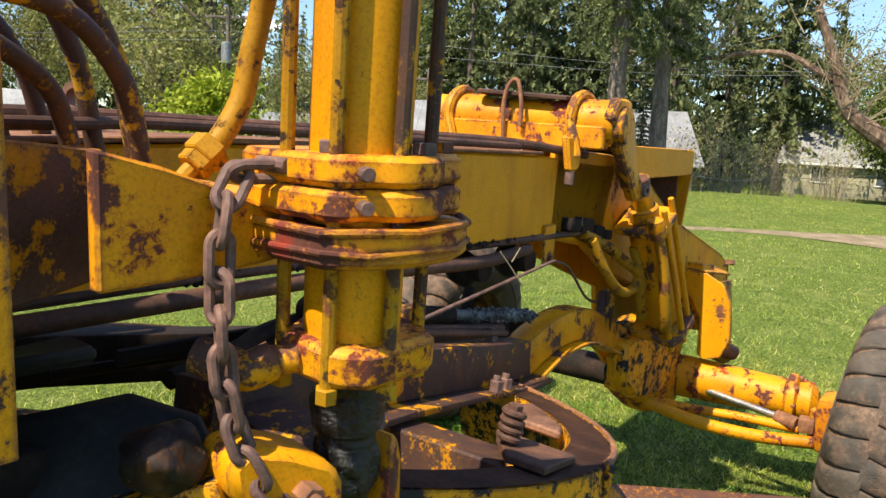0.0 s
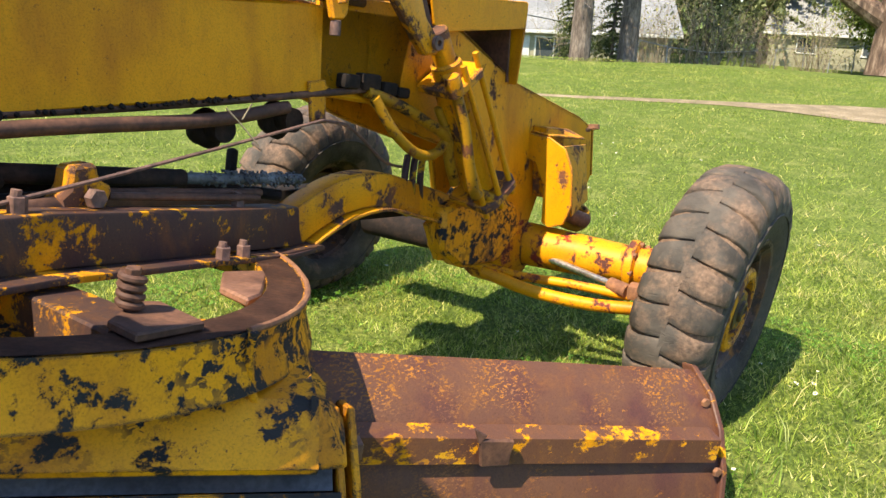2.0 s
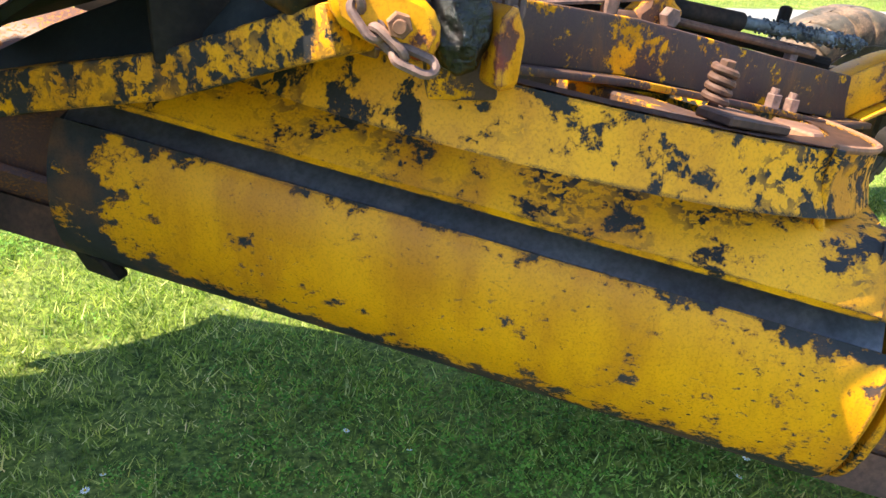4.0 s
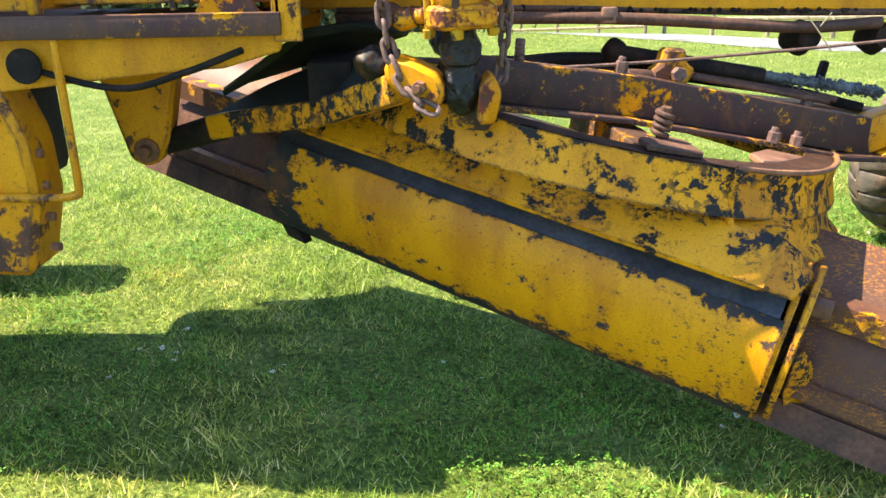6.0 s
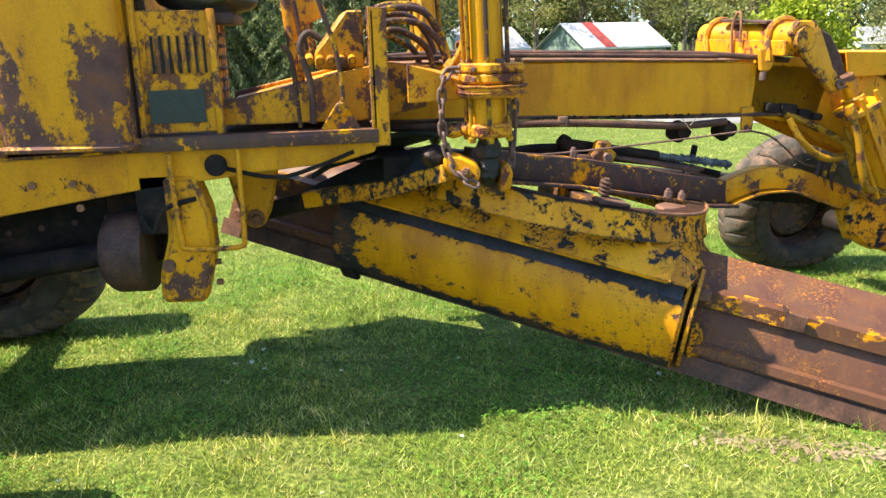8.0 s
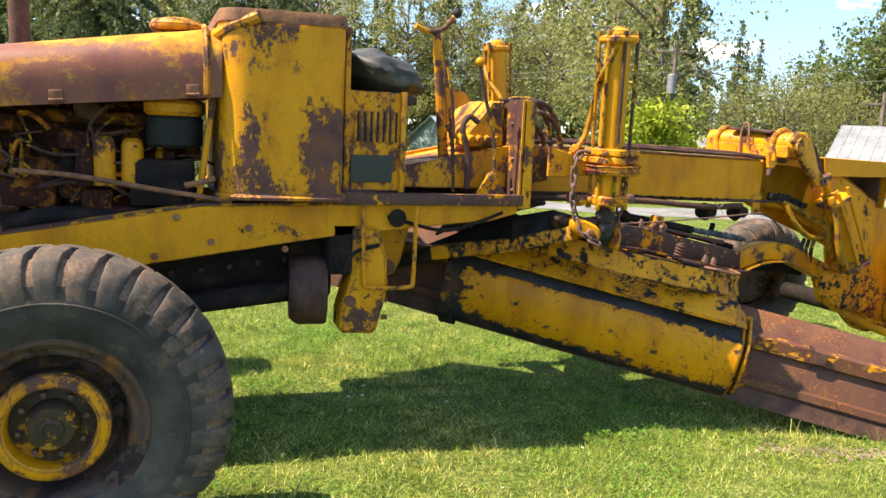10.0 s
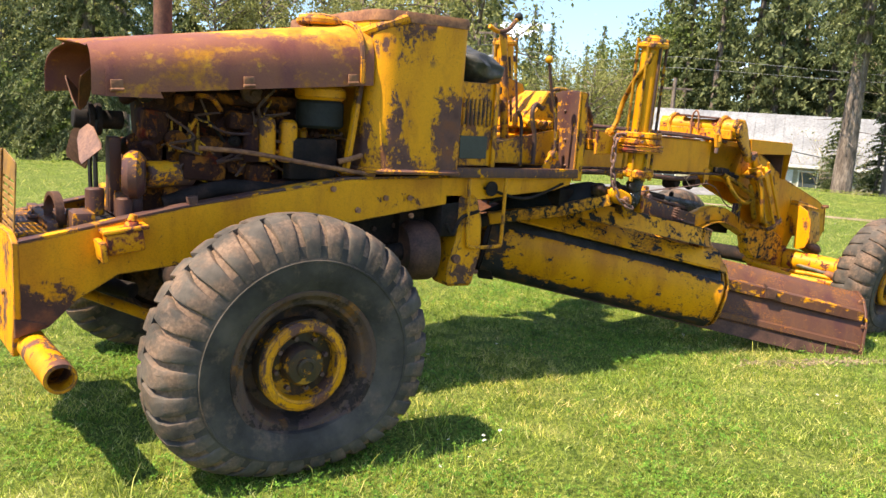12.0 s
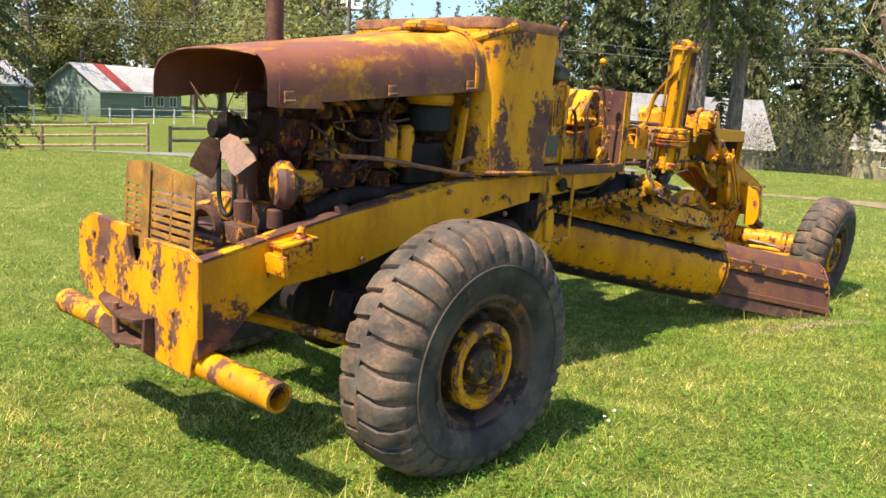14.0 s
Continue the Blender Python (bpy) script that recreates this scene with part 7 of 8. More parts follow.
bm = bmesh.new()
rod(bm, (5.94, 0.14, 0.445), (5.80, -0.46, 0.425), 0.017, n=16)
part("steering_ram_rod", bm, M_CHROME, axle, "bright chromed ram rod")
bm = bmesh.new()
rod(bm, (5.98, 0.34, 0.455), (5.935, 0.13, 0.446), 0.045, n=18)
part("steering_ram", bm, M_RUST, axle, "rusty ram barrel")
bm = bmesh.new()
rod(bm, (5.80, -0.44, 0.425), (5.78, -0.54, 0.42), 0.034, n=14)
box(bm, (5.78, -0.58, 0.43), (0.08, 0.07, 0.07), (0, 0, 12), 0.015)
part("ram_end", bm, M_RUST, axle, "rusty ram end")
bm = bmesh.new()
tube(bm, [(5.55, 0.10, 0.42), (5.60, -0.15, 0.37), (5.68, -0.40, 0.35), (5.76, -0.62, 0.36)], 0.030, 12)
tube(bm, [(5.60, 0.35, 0.44), (5.66, 0.0, 0.40), (5.74, -0.3, 0.40), (5.80, -0.55, 0.39)], 0.022, 12)
part("tie_rod_bar", bm, M_YOKE, axle)

# rod under the rear frame
bm = bmesh.new()
rod(bm, (-0.75, 0.20, 0.62), (-0.25, -0.55, 0.50), 0.03, n=14)
part("rear_tie_rod", bm, M_PART, grader, "yellow rear steering rod")
bm = bmesh.new()
rod(bm, (-0.95, 0.25, 0.72), (-0.70, 0.12, 0.66), 0.02, n=12)
rod(bm, (-0.72, 0.10, 0.70), (-0.55, -0.10, 0.68), 0.045, n=16)
part("rear_steering_ram", bm, M_DARK, grader)
bm = bmesh.new()
box(bm, (-0.30, -0.35, 0.62), (0.10, 0.08, 0.26), (0, 15, 0), 0.01)
part("steering_knuckle", bm, M_DARK, grader)
nudge(known, 0.0, -0.06)

# ---- ground ----
def ground_z(x, y):
    near = math.exp(-((x - 2) ** 2 + (y + 1) ** 2) / 500.0)
    far, side = math.hypot(x - 1.0, y + 3.0), math.degrees(math.atan2(x - 1.0, y + 3.0))
    turn = min(1.0, max(0.0, (side - 34.0) / 8.0))
    dip = turn * min(1.0, max(0.0, (far - 27.0) / 11.0)) + (1 - turn) * min(1.0, max(0.0, (far - 17.0) / 23.0))
    dip = dip * dip * (3 - 2 * dip)
    return -1.75 * dip - 0.035 + 0.035 * noise.noise(Vector((x * 0.5, y * 0.5, 0.0))) * near + 0.012 * noise.noise(Vector((x * 2.3, y * 2.3, 4.0))) * near + 0.25 * (1 - near) * noise.noise(Vector((x * 0.03, y * 0.03, 9.0)))


def ground_mesh():
    def axis(lo, hi, fine0, fine1):
        out = [fine0 + (fine1 - fine0) * i / 60 for i in range(61)]
        step, p = 0.4, fine1
        while p < hi:
            step *= 1.22
            p += step
            out.append(p)
        step, p = 0.4, fine0
        while p > lo:
            step *= 1.22
            p -= step
            out.insert(0, p)
        return out

    xs, ys = axis(-900, 1500, -6, 10), axis(-900, 1500, -6, 8)
    bm = bmesh.new()
    grid = [[bm.verts.new((x, y, ground_z(x, y))) for x in xs] for y in ys]
    for p, q in zip(grid, grid[1:]):
        for k in range(len(xs) - 1):
            bm.faces.new((p[k], p[k + 1], q[k + 1], q[k]))
    return bm


tagged(part("ground", ground_mesh(), M_LAWN, None, "mown green lawn with dry patches", 180), category="lawn", kind="structure")


def ribbon(name, pts, widths, mat, lift, label, category):
    way = curve_through([(x, y, 0) for x, y in pts], 8)
    bm = bmesh.new()
    rows = []
    for i, p in enumerate(way):
        t = (way[min(i + 1, len(way) - 1)] - way[max(i - 1, 0)]).normalized()
        s = Vector((-t.y, t.x, 0))
        f = i / (len(way) - 1) * (len(widths) - 1)
        k = min(int(f), len(widths) - 2)
        w = widths[k] + (widths[k + 1] - widths[k]) * (f - k)
        w1 = w * (1 + 0.25 * noise.noise(p * 0.6))
        w2 = w * (1 + 0.25 * noise.noise(p * 0.6 + Vector((5, 5, 5))))
        cols = [p - s * w1, p - s * w1 * 0.4, p + s * w2 * 0.4, p + s * w2]
        rows.append([Vector((c.x, c.y, ground_z(c.x, c.y) + lift * (0.3 if j in (0, 3) else 1))) for j, c in enumerate(cols)])
    strip(bm, rows)
    return tagged(part(name, bm, mat, None, label, 180), category=category, kind="structure")


ribbon("dirt_track", [(10, 15), (13.0, 10.0), (15.5, 5.9), (17.5, 2.8), (18.6, -0.4), (19.3, -5), (20, -14)], [0.10, 0.12, 0.14, 0.32, 1.5, 2.1, 2.1], M_DIRT, 0.03, "bare brown dirt track in the grass", "track")
ribbon("gravel_road", [(-20, 25.5), (-6, 23.5), (2, 21.8), (6.5, 19.8), (9, 15.2), (11.5, 12), (20, 10)], [2.2, 2.2, 2.2, 2.0, 1.6, 1.3, 1.2], M_GRAVEL, 0.03, "grey gravel drive", "road")


DRIVE = [(-20, 25.5), (-6, 23.5), (2, 21.8), (6.5, 19.8), (9, 15.2), (11.5, 12), (20, 10)]


def off_drive(x, y, width=1.7):
    """True away from the gravel drive."""
    ok = np.ones(len(x), dtype=bool)
    for (ax, ay), (bx, by) in zip(DRIVE, DRIVE[1:]):
        dx, dy = bx - ax, by - ay
        f = np.clip(((x - ax) * dx + (y - ay) * dy) / (dx * dx + dy * dy), 0, 1)
        ok &= np.hypot(x - ax - f * dx, y - ay - f * dy) > width
    return ok


def blades_mesh(count, area, low, high, wide, seed, keep=None):
    rs = np.random.RandomState(seed)
    x = rs.uniform(area[0], area[1], count)
    y = rs.uniform(area[2], area[3], count)
    if keep is not None:
        ok = keep(x, y)
        x, y = x[ok], y[ok]
    n = len(x)
    tuft = np.sin(x * 3.1 + 1.3 * np.sin(y * 2.3)) * np.sin(y * 2.7 + 1.7 * np.sin(x * 1.9))
    tuft = tuft + 0.9 * np.sin(x * 17 + 2.1 * np.sin(y * 11)) * np.sin(y * 15 + 1.9 * np.sin(x * 9.0))
    h = (low + (high - low) * rs.rand(n) ** 1.6) * np.maximum(0.35, 1 + 0.34 * tuft)
    a = rs.uniform(0, 2 * np.pi, n)
    lean = rs.uniform(0.2, 1.5, n) * h
    b = rs.uniform(0, 2 * np.pi, n)
    w = wide * (0.6 + 0.8 * rs.rand(n))
    z = np.array([ground_z(px, py) for px, py in zip(x, y)]) - 0.006
    v = np.zeros((n, 3, 3))
    v[:, 0] = np.stack([x - np.cos(a) * w, y - np.sin(a) * w, z], 1)
    v[:, 1] = np.stack([x + np.cos(a) * w, y + np.sin(a) * w, z], 1)
    v[:, 2] = np.stack([x + np.cos(b) * lean, y + np.sin(b) * lean, z + h], 1)
    me = bpy.data.meshes.new("grass")
    me.vertices.add(n * 3)
    me.vertices.foreach_set("co", v.reshape(-1))
    me.loops.add(n * 3)
    me.loops.foreach_set("vertex_index", np.arange(n * 3, dtype=np.int32))
    me.polygons.add(n)
    me.polygons.foreach_set("loop_start", np.arange(0, n * 3, 3, dtype=np.int32))
    me.update(calc_edges=True)
    me.materials.append(M_BLADES)
    return me


def fading(x, y):
    """Thick in the middle, thinning out towards an uneven edge."""
    rs = np.random.RandomState(6)
    edge = np.minimum(np.minimum(x + 6.0, 9.5 - x), np.minimum(y + 6.0, 4.6 - y))
    edge = edge + 0.5 * np.sin(x * 1.3 + 2 * np.sin(y)) + 0.4 * np.sin(y * 1.9 + x)
    return rs.rand(len(x)) < np.clip(edge / 2.6, 0, 1)


tagged(new("grass", blades_mesh(900000, (-6.0, 9.5, -6.0, 4.6), 0.018, 0.050, 0.0030, 1, fading)), "short green grass blades with dry stems", "grass", kind="stuff")
tagged(new("grass", blades_mesh(300000, (-9, 26, -9, 22), 0.025, 0.060, 0.0045, 2, lambda x, y: ((x > 6.5) | (y > 2.2) | (x < -3.5) | (y < -3.6)) & ((np.abs(x - 16.8 + 0.45 * (y - 4)) > 0.8) | (y > 3.2)) & off_drive(x, y))), "green grass further off", "grass", kind="stuff")


def tall_tufts(seed):
    rs = random.Random(seed)
    bm = bmesh.new()
    spots = [(0.55, -1.45), (0.3, -1.5), (-0.3, -1.42), (0.75, -1.1), (-0.7, -1.0), (-0.6, -0.7), (5.3, -1.3), (5.6, -1.35), (6.2, -1.3), (4.6, -1.25), (4.2, -1.05), (4.9, -1.5), (5.4, -0.6), (5.0, -0.3), (4.8, 0.2), (-0.9, -1.1), (0.9, -0.9), (-0.2, -0.8)]
    for sx, sy in spots:
        for i in range(26):
            x, y = sx + rs.gauss(0, 0.12), sy + rs.gauss(0, 0.08)
            z = ground_z(x, y)
            h = rs.uniform(0.07, 0.17)
            a, b = rs.uniform(0, 6.28), rs.uniform(0, 6.28)
            w = 0.003
            p = Vector((x, y, z - 0.01))
            s = Vector((math.cos(a) * w, math.sin(a) * w, 0))
            m = p + Vector((math.cos(b) * h * 0.2, math.sin(b) * h * 0.2, h * 0.6))
            t = p + Vector((math.cos(b) * h * 0.6, math.sin(b) * h * 0.6, h * 0.95))
            v = [bm.verts.new(q) for q in (p - s, p + s, m + s * 0.7, m - s * 0.7, t)]
            bm.faces.new(v[:4])
            bm.faces.new((v[3], v[2], v[4]))
    return bm


tagged(part("tall_grass", tall_tufts(4), M_BLADES, None, "longer grass tufts round wheels and blade"), category="grass", kind="stuff")


def clover():
    """Patches of three-leaved clover among the blades."""
    rs = np.random.RandomState(14)
    n = 110000
    x, y = rs.uniform(-3.2, 7.0, n), rs.uniform(-3.9, 2.2, n)
    patch = np.sin(x * 1.7 + 2 * np.sin(y * 1.3)) * np.sin(y * 2.1 + 1.5 * np.sin(x * 1.1 + 1)) + 0.6 * np.sin(x * 6.1 + y * 2) * np.sin(y * 5.3 - x * 1.5)
    ok = patch + rs.normal(0, 0.34, n) > 0.28
    x, y = x[ok], y[ok]
    n = len(x)
    z = np.array([ground_z(px, py) for px, py in zip(x, y)]) + rs.uniform(0.018, 0.052, n)
    r = rs.uniform(0.008, 0.0155, n)
    turn = rs.uniform(0, 6.28, n)
    tx, ty = rs.normal(0, 0.35, n), rs.normal(0, 0.35, n)
    v = np.zeros((n, 3, 4, 3))
    for k in range(3):
        for c, (rad, da) in enumerate(((0.08, 0.0), (0.75, -0.48), (1.05, 0.0), (0.75, 0.48))):
            a = turn + k * 2.094 + da
            dx, dy = np.cos(a) * r * rad, np.sin(a) * r * rad
            v[:, k, c] = np.stack([x + dx, y + dy, z + tx * dx + ty * dy + (0.12 * r if c in (1, 3) else 0)], 1)
    n *= 3
    me = bpy.data.meshes.new("clover")
    me.vertices.add(n * 4)
    me.vertices.foreach_set("co", v.reshape(-1))
    me.loops.add(n * 4)
    me.loops.foreach_set("vertex_index", np.arange(n * 4, dtype=np.int32))
    me.polygons.add(n)
    me.polygons.foreach_set("loop_start", np.arange(0, n * 4, 4, dtype=np.int32))
    me.update(calc_edges=True)
    me.materials.append(M_CLOVER)
    return me


tagged(new("clover", clover()), "patches of low green clover in the lawn", "clover", kind="stuff")


def daisies():
    rs = random.Random(8)
    white, heart = bmesh.new(), bmesh.new()
    spots = [(3.735, -0.493), (3.808, -0.436), (2.642, -0.852), (1.487, -0.035), (2.794, 0.027), (2.16, 0.02), (2.12, -0.03), (1.605, 0.22), (1.53, 0.20), (2.938, -0.107), (0.97, -1.38), (0.87, -1.64), (3.4, -1.90), (3.58, -1.90), (1.99, -1.20)]
    for cx, cy, n in ((-1.75, -1.5, 9), (6.3, -1.38, 7), (1.6, 0.18, 4), (0.9, -1.45, 4), (3.4, -1.88, 3), (5.5, -2.2, 6), (8, 2, 14), (11, 3, 16), (9, 0.5, 10), (14, 5, 14), (12, 0, 10)):
        s = 0.09 if n < 10 else 1.2
        spots += [(rs.gauss(cx, s), rs.gauss(cy, s)) for i in range(n)]
    spots += [(rs.uniform(-3, 7), rs.uniform(-3.5, 2.5)) for i in range(45)]
    for x, y in spots:
        z = ground_z(x, y) + rs.uniform(0.045, 0.065)
        r = rs.uniform(0.008, 0.013)
        tilt = Vector((rs.gauss(0, 0.25), rs.gauss(0, 0.25), 1)).normalized()
        a, b, d = frame_of(tilt)
        c = Vector((x, y, z))
        for k in range(9):
            t0, t1 = 2 * math.pi * (k - 0.36) / 9, 2 * math.pi * (k + 0.36) / 9
            tm = 2 * math.pi * k / 9
            p = [c, c + (a * math.cos(t0) + b * math.sin(t0)) * r * 0.8, c + (a * math.cos(tm) + b * math.sin(tm)) * r + d * 0.001, c + (a * math.cos(t1) + b * math.sin(t1)) * r * 0.8]
            white.faces.new([white.verts.new(q) for q in p])
        lathe(heart, [(r * 0.34, 0.0), (r * 0.3, 0.002), (0.0, 0.003)], c + d * 0.001, d, 8)
    return white, heart


w, h = daisies()
tagged(part("daisies", w, M_PETAL, None, "small white daisies scattered in the grass"), category="flower", kind="stuff")
tagged(part("daisy_hearts", h, M_POLLEN, None, "yellow hearts of the daisies"), category="flower", kind="stuff")
bm = bmesh.new()
rs = random.Random(21)
for i in range(420):
    t = rs.random()
    x = 3.75 + 1.35 * t + rs.gauss(0, 0.05)
    y = -1.02 - 0.66 * t + rs.gauss(0, 0.045)
    flat = rs.uniform(0.25, 0.6)
    bmesh.ops.create_icosphere(bm, subdivisions=1, radius=rs.uniform(0.006, 0.020), matrix=pose(x, y, ground_z(x, y) + 0.004, rs.uniform(-20, 20), rs.uniform(-20, 20), rs.uniform(0, 360)) @ Matrix.Diagonal((1.3, 0.9, flat, 1)))
tagged(part("scraped_soil", bm, M_DIRT, None, "crumbs of scraped soil along the blade"), category="soil", kind="stuff")


# ---- trees ----
def leaf_cards(bm, rs, centre, spread, count, size, droop=0.0, slim=0.6):
    for i in range(count):
        p = centre + Vector((rs.gauss(0, spread[0]), rs.gauss(0, spread[1]), rs.gauss(0, spread[2])))
        n = Vector((rs.gauss(0, 1), rs.gauss(0, 1), rs.gauss(0.4, 1))).normalized()
        a, b, d = frame_of(n)
        s = size * rs.uniform(0.6, 1.4)
        t = rs.uniform(0, 6.28)
        u = (a * math.cos(t) + b * math.sin(t)) * s
        v = (b * math.cos(t) - a * math.sin(t)) * s * slim
        down = Vector((0, 0, -droop * s))
        bm.faces.new([bm.verts.new(q) for q in (p - u, p - v * 0.9 + down * 0.3, p + u + down, p + v * 0.9 + down * 0.3)])


def fir(height, radius, seed, bare=0.1, size=0.21, droop=0.5, detail=1.0, cards=3, slim=0.55):
    """Trunk and crown of a conifer with drooping boughs."""
    rs = random.Random(seed)
    root = thing("fir_tree", "tall dark green fir with drooping boughs", "tree", group="trees")
    bm = bmesh.new()
    tube(bm, [(0, 0, -0.2), (0.05, 0.03, height * 0.4), (0, 0.05, height * 0.98)], 0.028 * height * 0.65, 10, 6, 0.12)
    for k in range(int(8 * detail)):
        z = height * rs.uniform(0.06, 0.3)
        a = rs.uniform(0, 6.28)
        L = radius * rs.uniform(0.2, 0.5)
        rod(bm, (0, 0, z), (L * math.cos(a), L * math.sin(a), z - 0.1 * L), 0.02, 0.006, 5)
    part("trunk", bm, M_BARK, root)
    bm = bmesh.new()
    z = height * bare
    while z < height:
        f = (z / height - bare) / (1 - bare)
        reach = radius * ((1 - f) ** 0.75) * (0.55 + 0.45 * min(1, f * 6)) + 0.15
        n = max(3, int((6 + 5 * (1 - f)) * detail))
        for k in range(n):
            a = rs.uniform(0, 6.28)
            L = reach * rs.uniform(0.55, 1.12)
            steps = max(2, int(L / (size * 0.75)))
            for s in range(1, steps + 1):
                q = s / steps
                c = Vector((math.cos(a) * L * q, math.sin(a) * L * q, z + 0.22 * L * q - droop * L * q * q))
                leaf_cards(bm, rs, c, (size * 0.6, size * 0.6, size * 0.35), cards, size * (1.25 - 0.40 * q), 0.9, slim)
        z += height / 34 * rs.uniform(0.7, 1.2) / (0.7 + 0.3 * detail)
    part("crown", bm, M_FIR, root)
    return root


def broadleaf(height, radius, seed, mat, name, label, size=0.22, density=1.0, low=0.18):
    rs = random.Random(seed)
    root = thing(name, label, "tree", group="trees")
    bm = bmesh.new()
    tube(bm, [(0, 0, -0.2), (0.1, 0.05, height * 0.35), (0, 0.1, height * 0.85)], 0.016 * height, 8, 6, 0.2)
    tips = []
    for k in range(int(14 * density) + 6):
        z = height * rs.uniform(low, 0.8)
        a = rs.uniform(0, 6.28)
        f = (z / height - low) / (0.85 - low)
        L = radius * (0.55 + 0.6 * math.sin(math.pi * min(1, max(0.05, f * 0.8 + 0.15)))) * rs.uniform(0.6, 1.0)
        tip = Vector((math.cos(a) * L, math.sin(a) * L, z + L * rs.uniform(0.2, 0.75)))
        mid = Vector((math.cos(a) * L * 0.5, math.sin(a) * L * 0.5, z + L * 0.35))
        tube(bm, [(0, 0, z), mid, tip], 0.006 * height, 5, 3, 0.3)
        tips += [mid, tip, (mid + tip) / 2, tip + Vector((rs.gauss(0, 0.5), rs.gauss(0, 0.5), rs.gauss(0.3, 0.5)))]
    part("trunk", bm, M_BARK, root)
    bm = bmesh.new()
    for t in tips:
        leaf_cards(bm, rs, t, (radius * 0.17, radius * 0.17, radius * 0.15), int(34 * density), size)
    leaf_cards(bm, rs, Vector((0, 0, height * 0.9)), (radius * 0.2, radius * 0.2, height * 0.07), int(120 * density), size)
    part("crown", bm, mat, root)
    return root


def thicket(seed):
    """A fan of thin bare stems with a few young leaves."""
    rs = random.Random(seed)
    root = thing("bush", "grey thicket of thin bare stems", "bush", group="trees")
    bm, tips = bmesh.new(), []
    for k in range(64):
        a, out = rs.uniform(0, 6.28), rs.uniform(0.2, 1.5)
        h = rs.uniform(1.3, 3.0)
        base = Vector((rs.gauss(0, 0.35), rs.gauss(0, 0.35), -0.1))
        tip = base + Vector((math.cos(a) * out, math.sin(a) * out, h))
        mid = base.lerp(tip, 0.5) + Vector((rs.gauss(0, 0.12), rs.gauss(0, 0.12), 0.2))
        tube(bm, [base, mid, tip], 0.013, 4, 3, 0.3)
        for j in range(3):
            p = mid.lerp(tip, rs.random())
            q = p + Vector((rs.gauss(0, 0.3), rs.gauss(0, 0.3), rs.uniform(0.1, 0.5)))
            tube(bm, [p, q], 0.006, 3, 1, 0.4, False)
            tips.append(q)
    part("stem", bm, M_TWIG, root)
    bm = bmesh.new()
    for t in tips:
        leaf_cards(bm, rs, t, (0.16, 0.16, 0.16), 3, 0.045)
    tagged(part("leaf", bm, M_ALDER, root), kind="stuff")
    return root


def at_heading(eye, heading, dist):
    return eye[0] + dist * math.sin(radians(heading)), eye[1] + dist * math.cos(radians(heading))


EYE0 = (0.0, -4.0)
firs = [fir(17, 3.3, 31, size=0.155, detail=0.7, cards=3), fir(21, 3.8, 32, droop=0.6, size=0.16, detail=0.65, cards=3), fir(14, 3.1, 33, bare=0.03, size=0.145, detail=0.7, cards=3)]
far_firs = [fir(17, 3.0, 36, size=0.27, detail=0.7, cards=2), fir(21, 3.2, 37, droop=0.6, size=0.30, detail=0.7, cards=2), fir(15, 2.6, 38, bare=0.03, size=0.25, detail=0.7, cards=2)]
leafs = [broadleaf(13, 3.6, 41, M_ALDER, "alder_tree", "thin spring-green alder with grey stem", density=1.7, size=0.10),
         broadleaf(11, 3.4, 42, M_BROAD, "broadleaf_tree", "dense dark green broadleaf tree", density=2.8, low=0.08, size=0.13),
         broadleaf(14, 2.8, 43, M_ALDER, "alder_tree", "tall slender alder in young leaf", density=1.7, size=0.095)]
bushes = [broadleaf(2.6, 1.4, 44, M_BROAD, "bush", "rounded bush full of green leaves", size=0.12, density=1.2, low=0.05),
          thicket(45)]
rs = random.Random(77)
first = {}


def plant(tree, x, y, s=1.0):
    m = pose(x, y, ground_z(x, y), 0, 0, rs.uniform(0, 360))
    if tree.name not in first:
        first[tree.name] = True
        tree.matrix_basis = m @ Matrix.Diagonal((s, s, s, 1))
        return tree
    c = copy_thing(tree, m)
    c.scale = (s, s, s * rs.uniform(0.92, 1.1))
    return c


# belt of woods, thinner and lower where the valley opens
head = -26.0
while head < 94:
    gap = 38.5 < head < 49.5
    for row in range(2):
        d = rs.uniform(50, 62) + 14 * row
        if 14 < head < 30:
            d += 34
        if gap:
            d = rs.uniform(165, 240)
        x, y = at_heading(EYE0, head + rs.uniform(-1, 1), d)
        pick = rs.random()
        kinds = firs if row == 0 else far_firs
        if gap:
            t, s = rs.choice(far_firs), rs.uniform(0.85, 1.3)
        elif head < 20:
            t, s = (rs.choice(kinds), rs.uniform(0.9, 1.3)) if pick < 0.6 else (rs.choice(leafs), rs.uniform(1.1, 1.5))
        elif head < 38.5:
            t, s = (leafs[0], rs.uniform(1.2, 1.6)) if pick < 0.5 else ((leafs[2], rs.uniform(1.2, 1.6)) if pick < 0.75 else (rs.choice(kinds), rs.uniform(0.8, 1.0)))
        else:
            t, s = (rs.choice(kinds), rs.uniform(0.9, 1.25)) if pick < 0.8 else (leafs[0], rs.uniform(0.8, 1.1))
        plant(t, x, y, s)
    head += 0.8 if gap else 3.4
# a further row of tall firs closing the woods
head = 2.0
while head < 37.5:
    plant(rs.choice(far_firs), *at_heading(EYE0, head + rs.uniform(-0.6, 0.6), rs.uniform(96, 118)), rs.uniform(1.35, 1.7))
    head += 2.3
# low bright willows before the opening
for h, d, s in ((41.5, 48, 0.55), (44, 46, 0.62), (46.0, 50, 0.60), (47.8, 47, 0.5)):
    plant(leafs[0], *at_heading(EYE0, h, d), s)
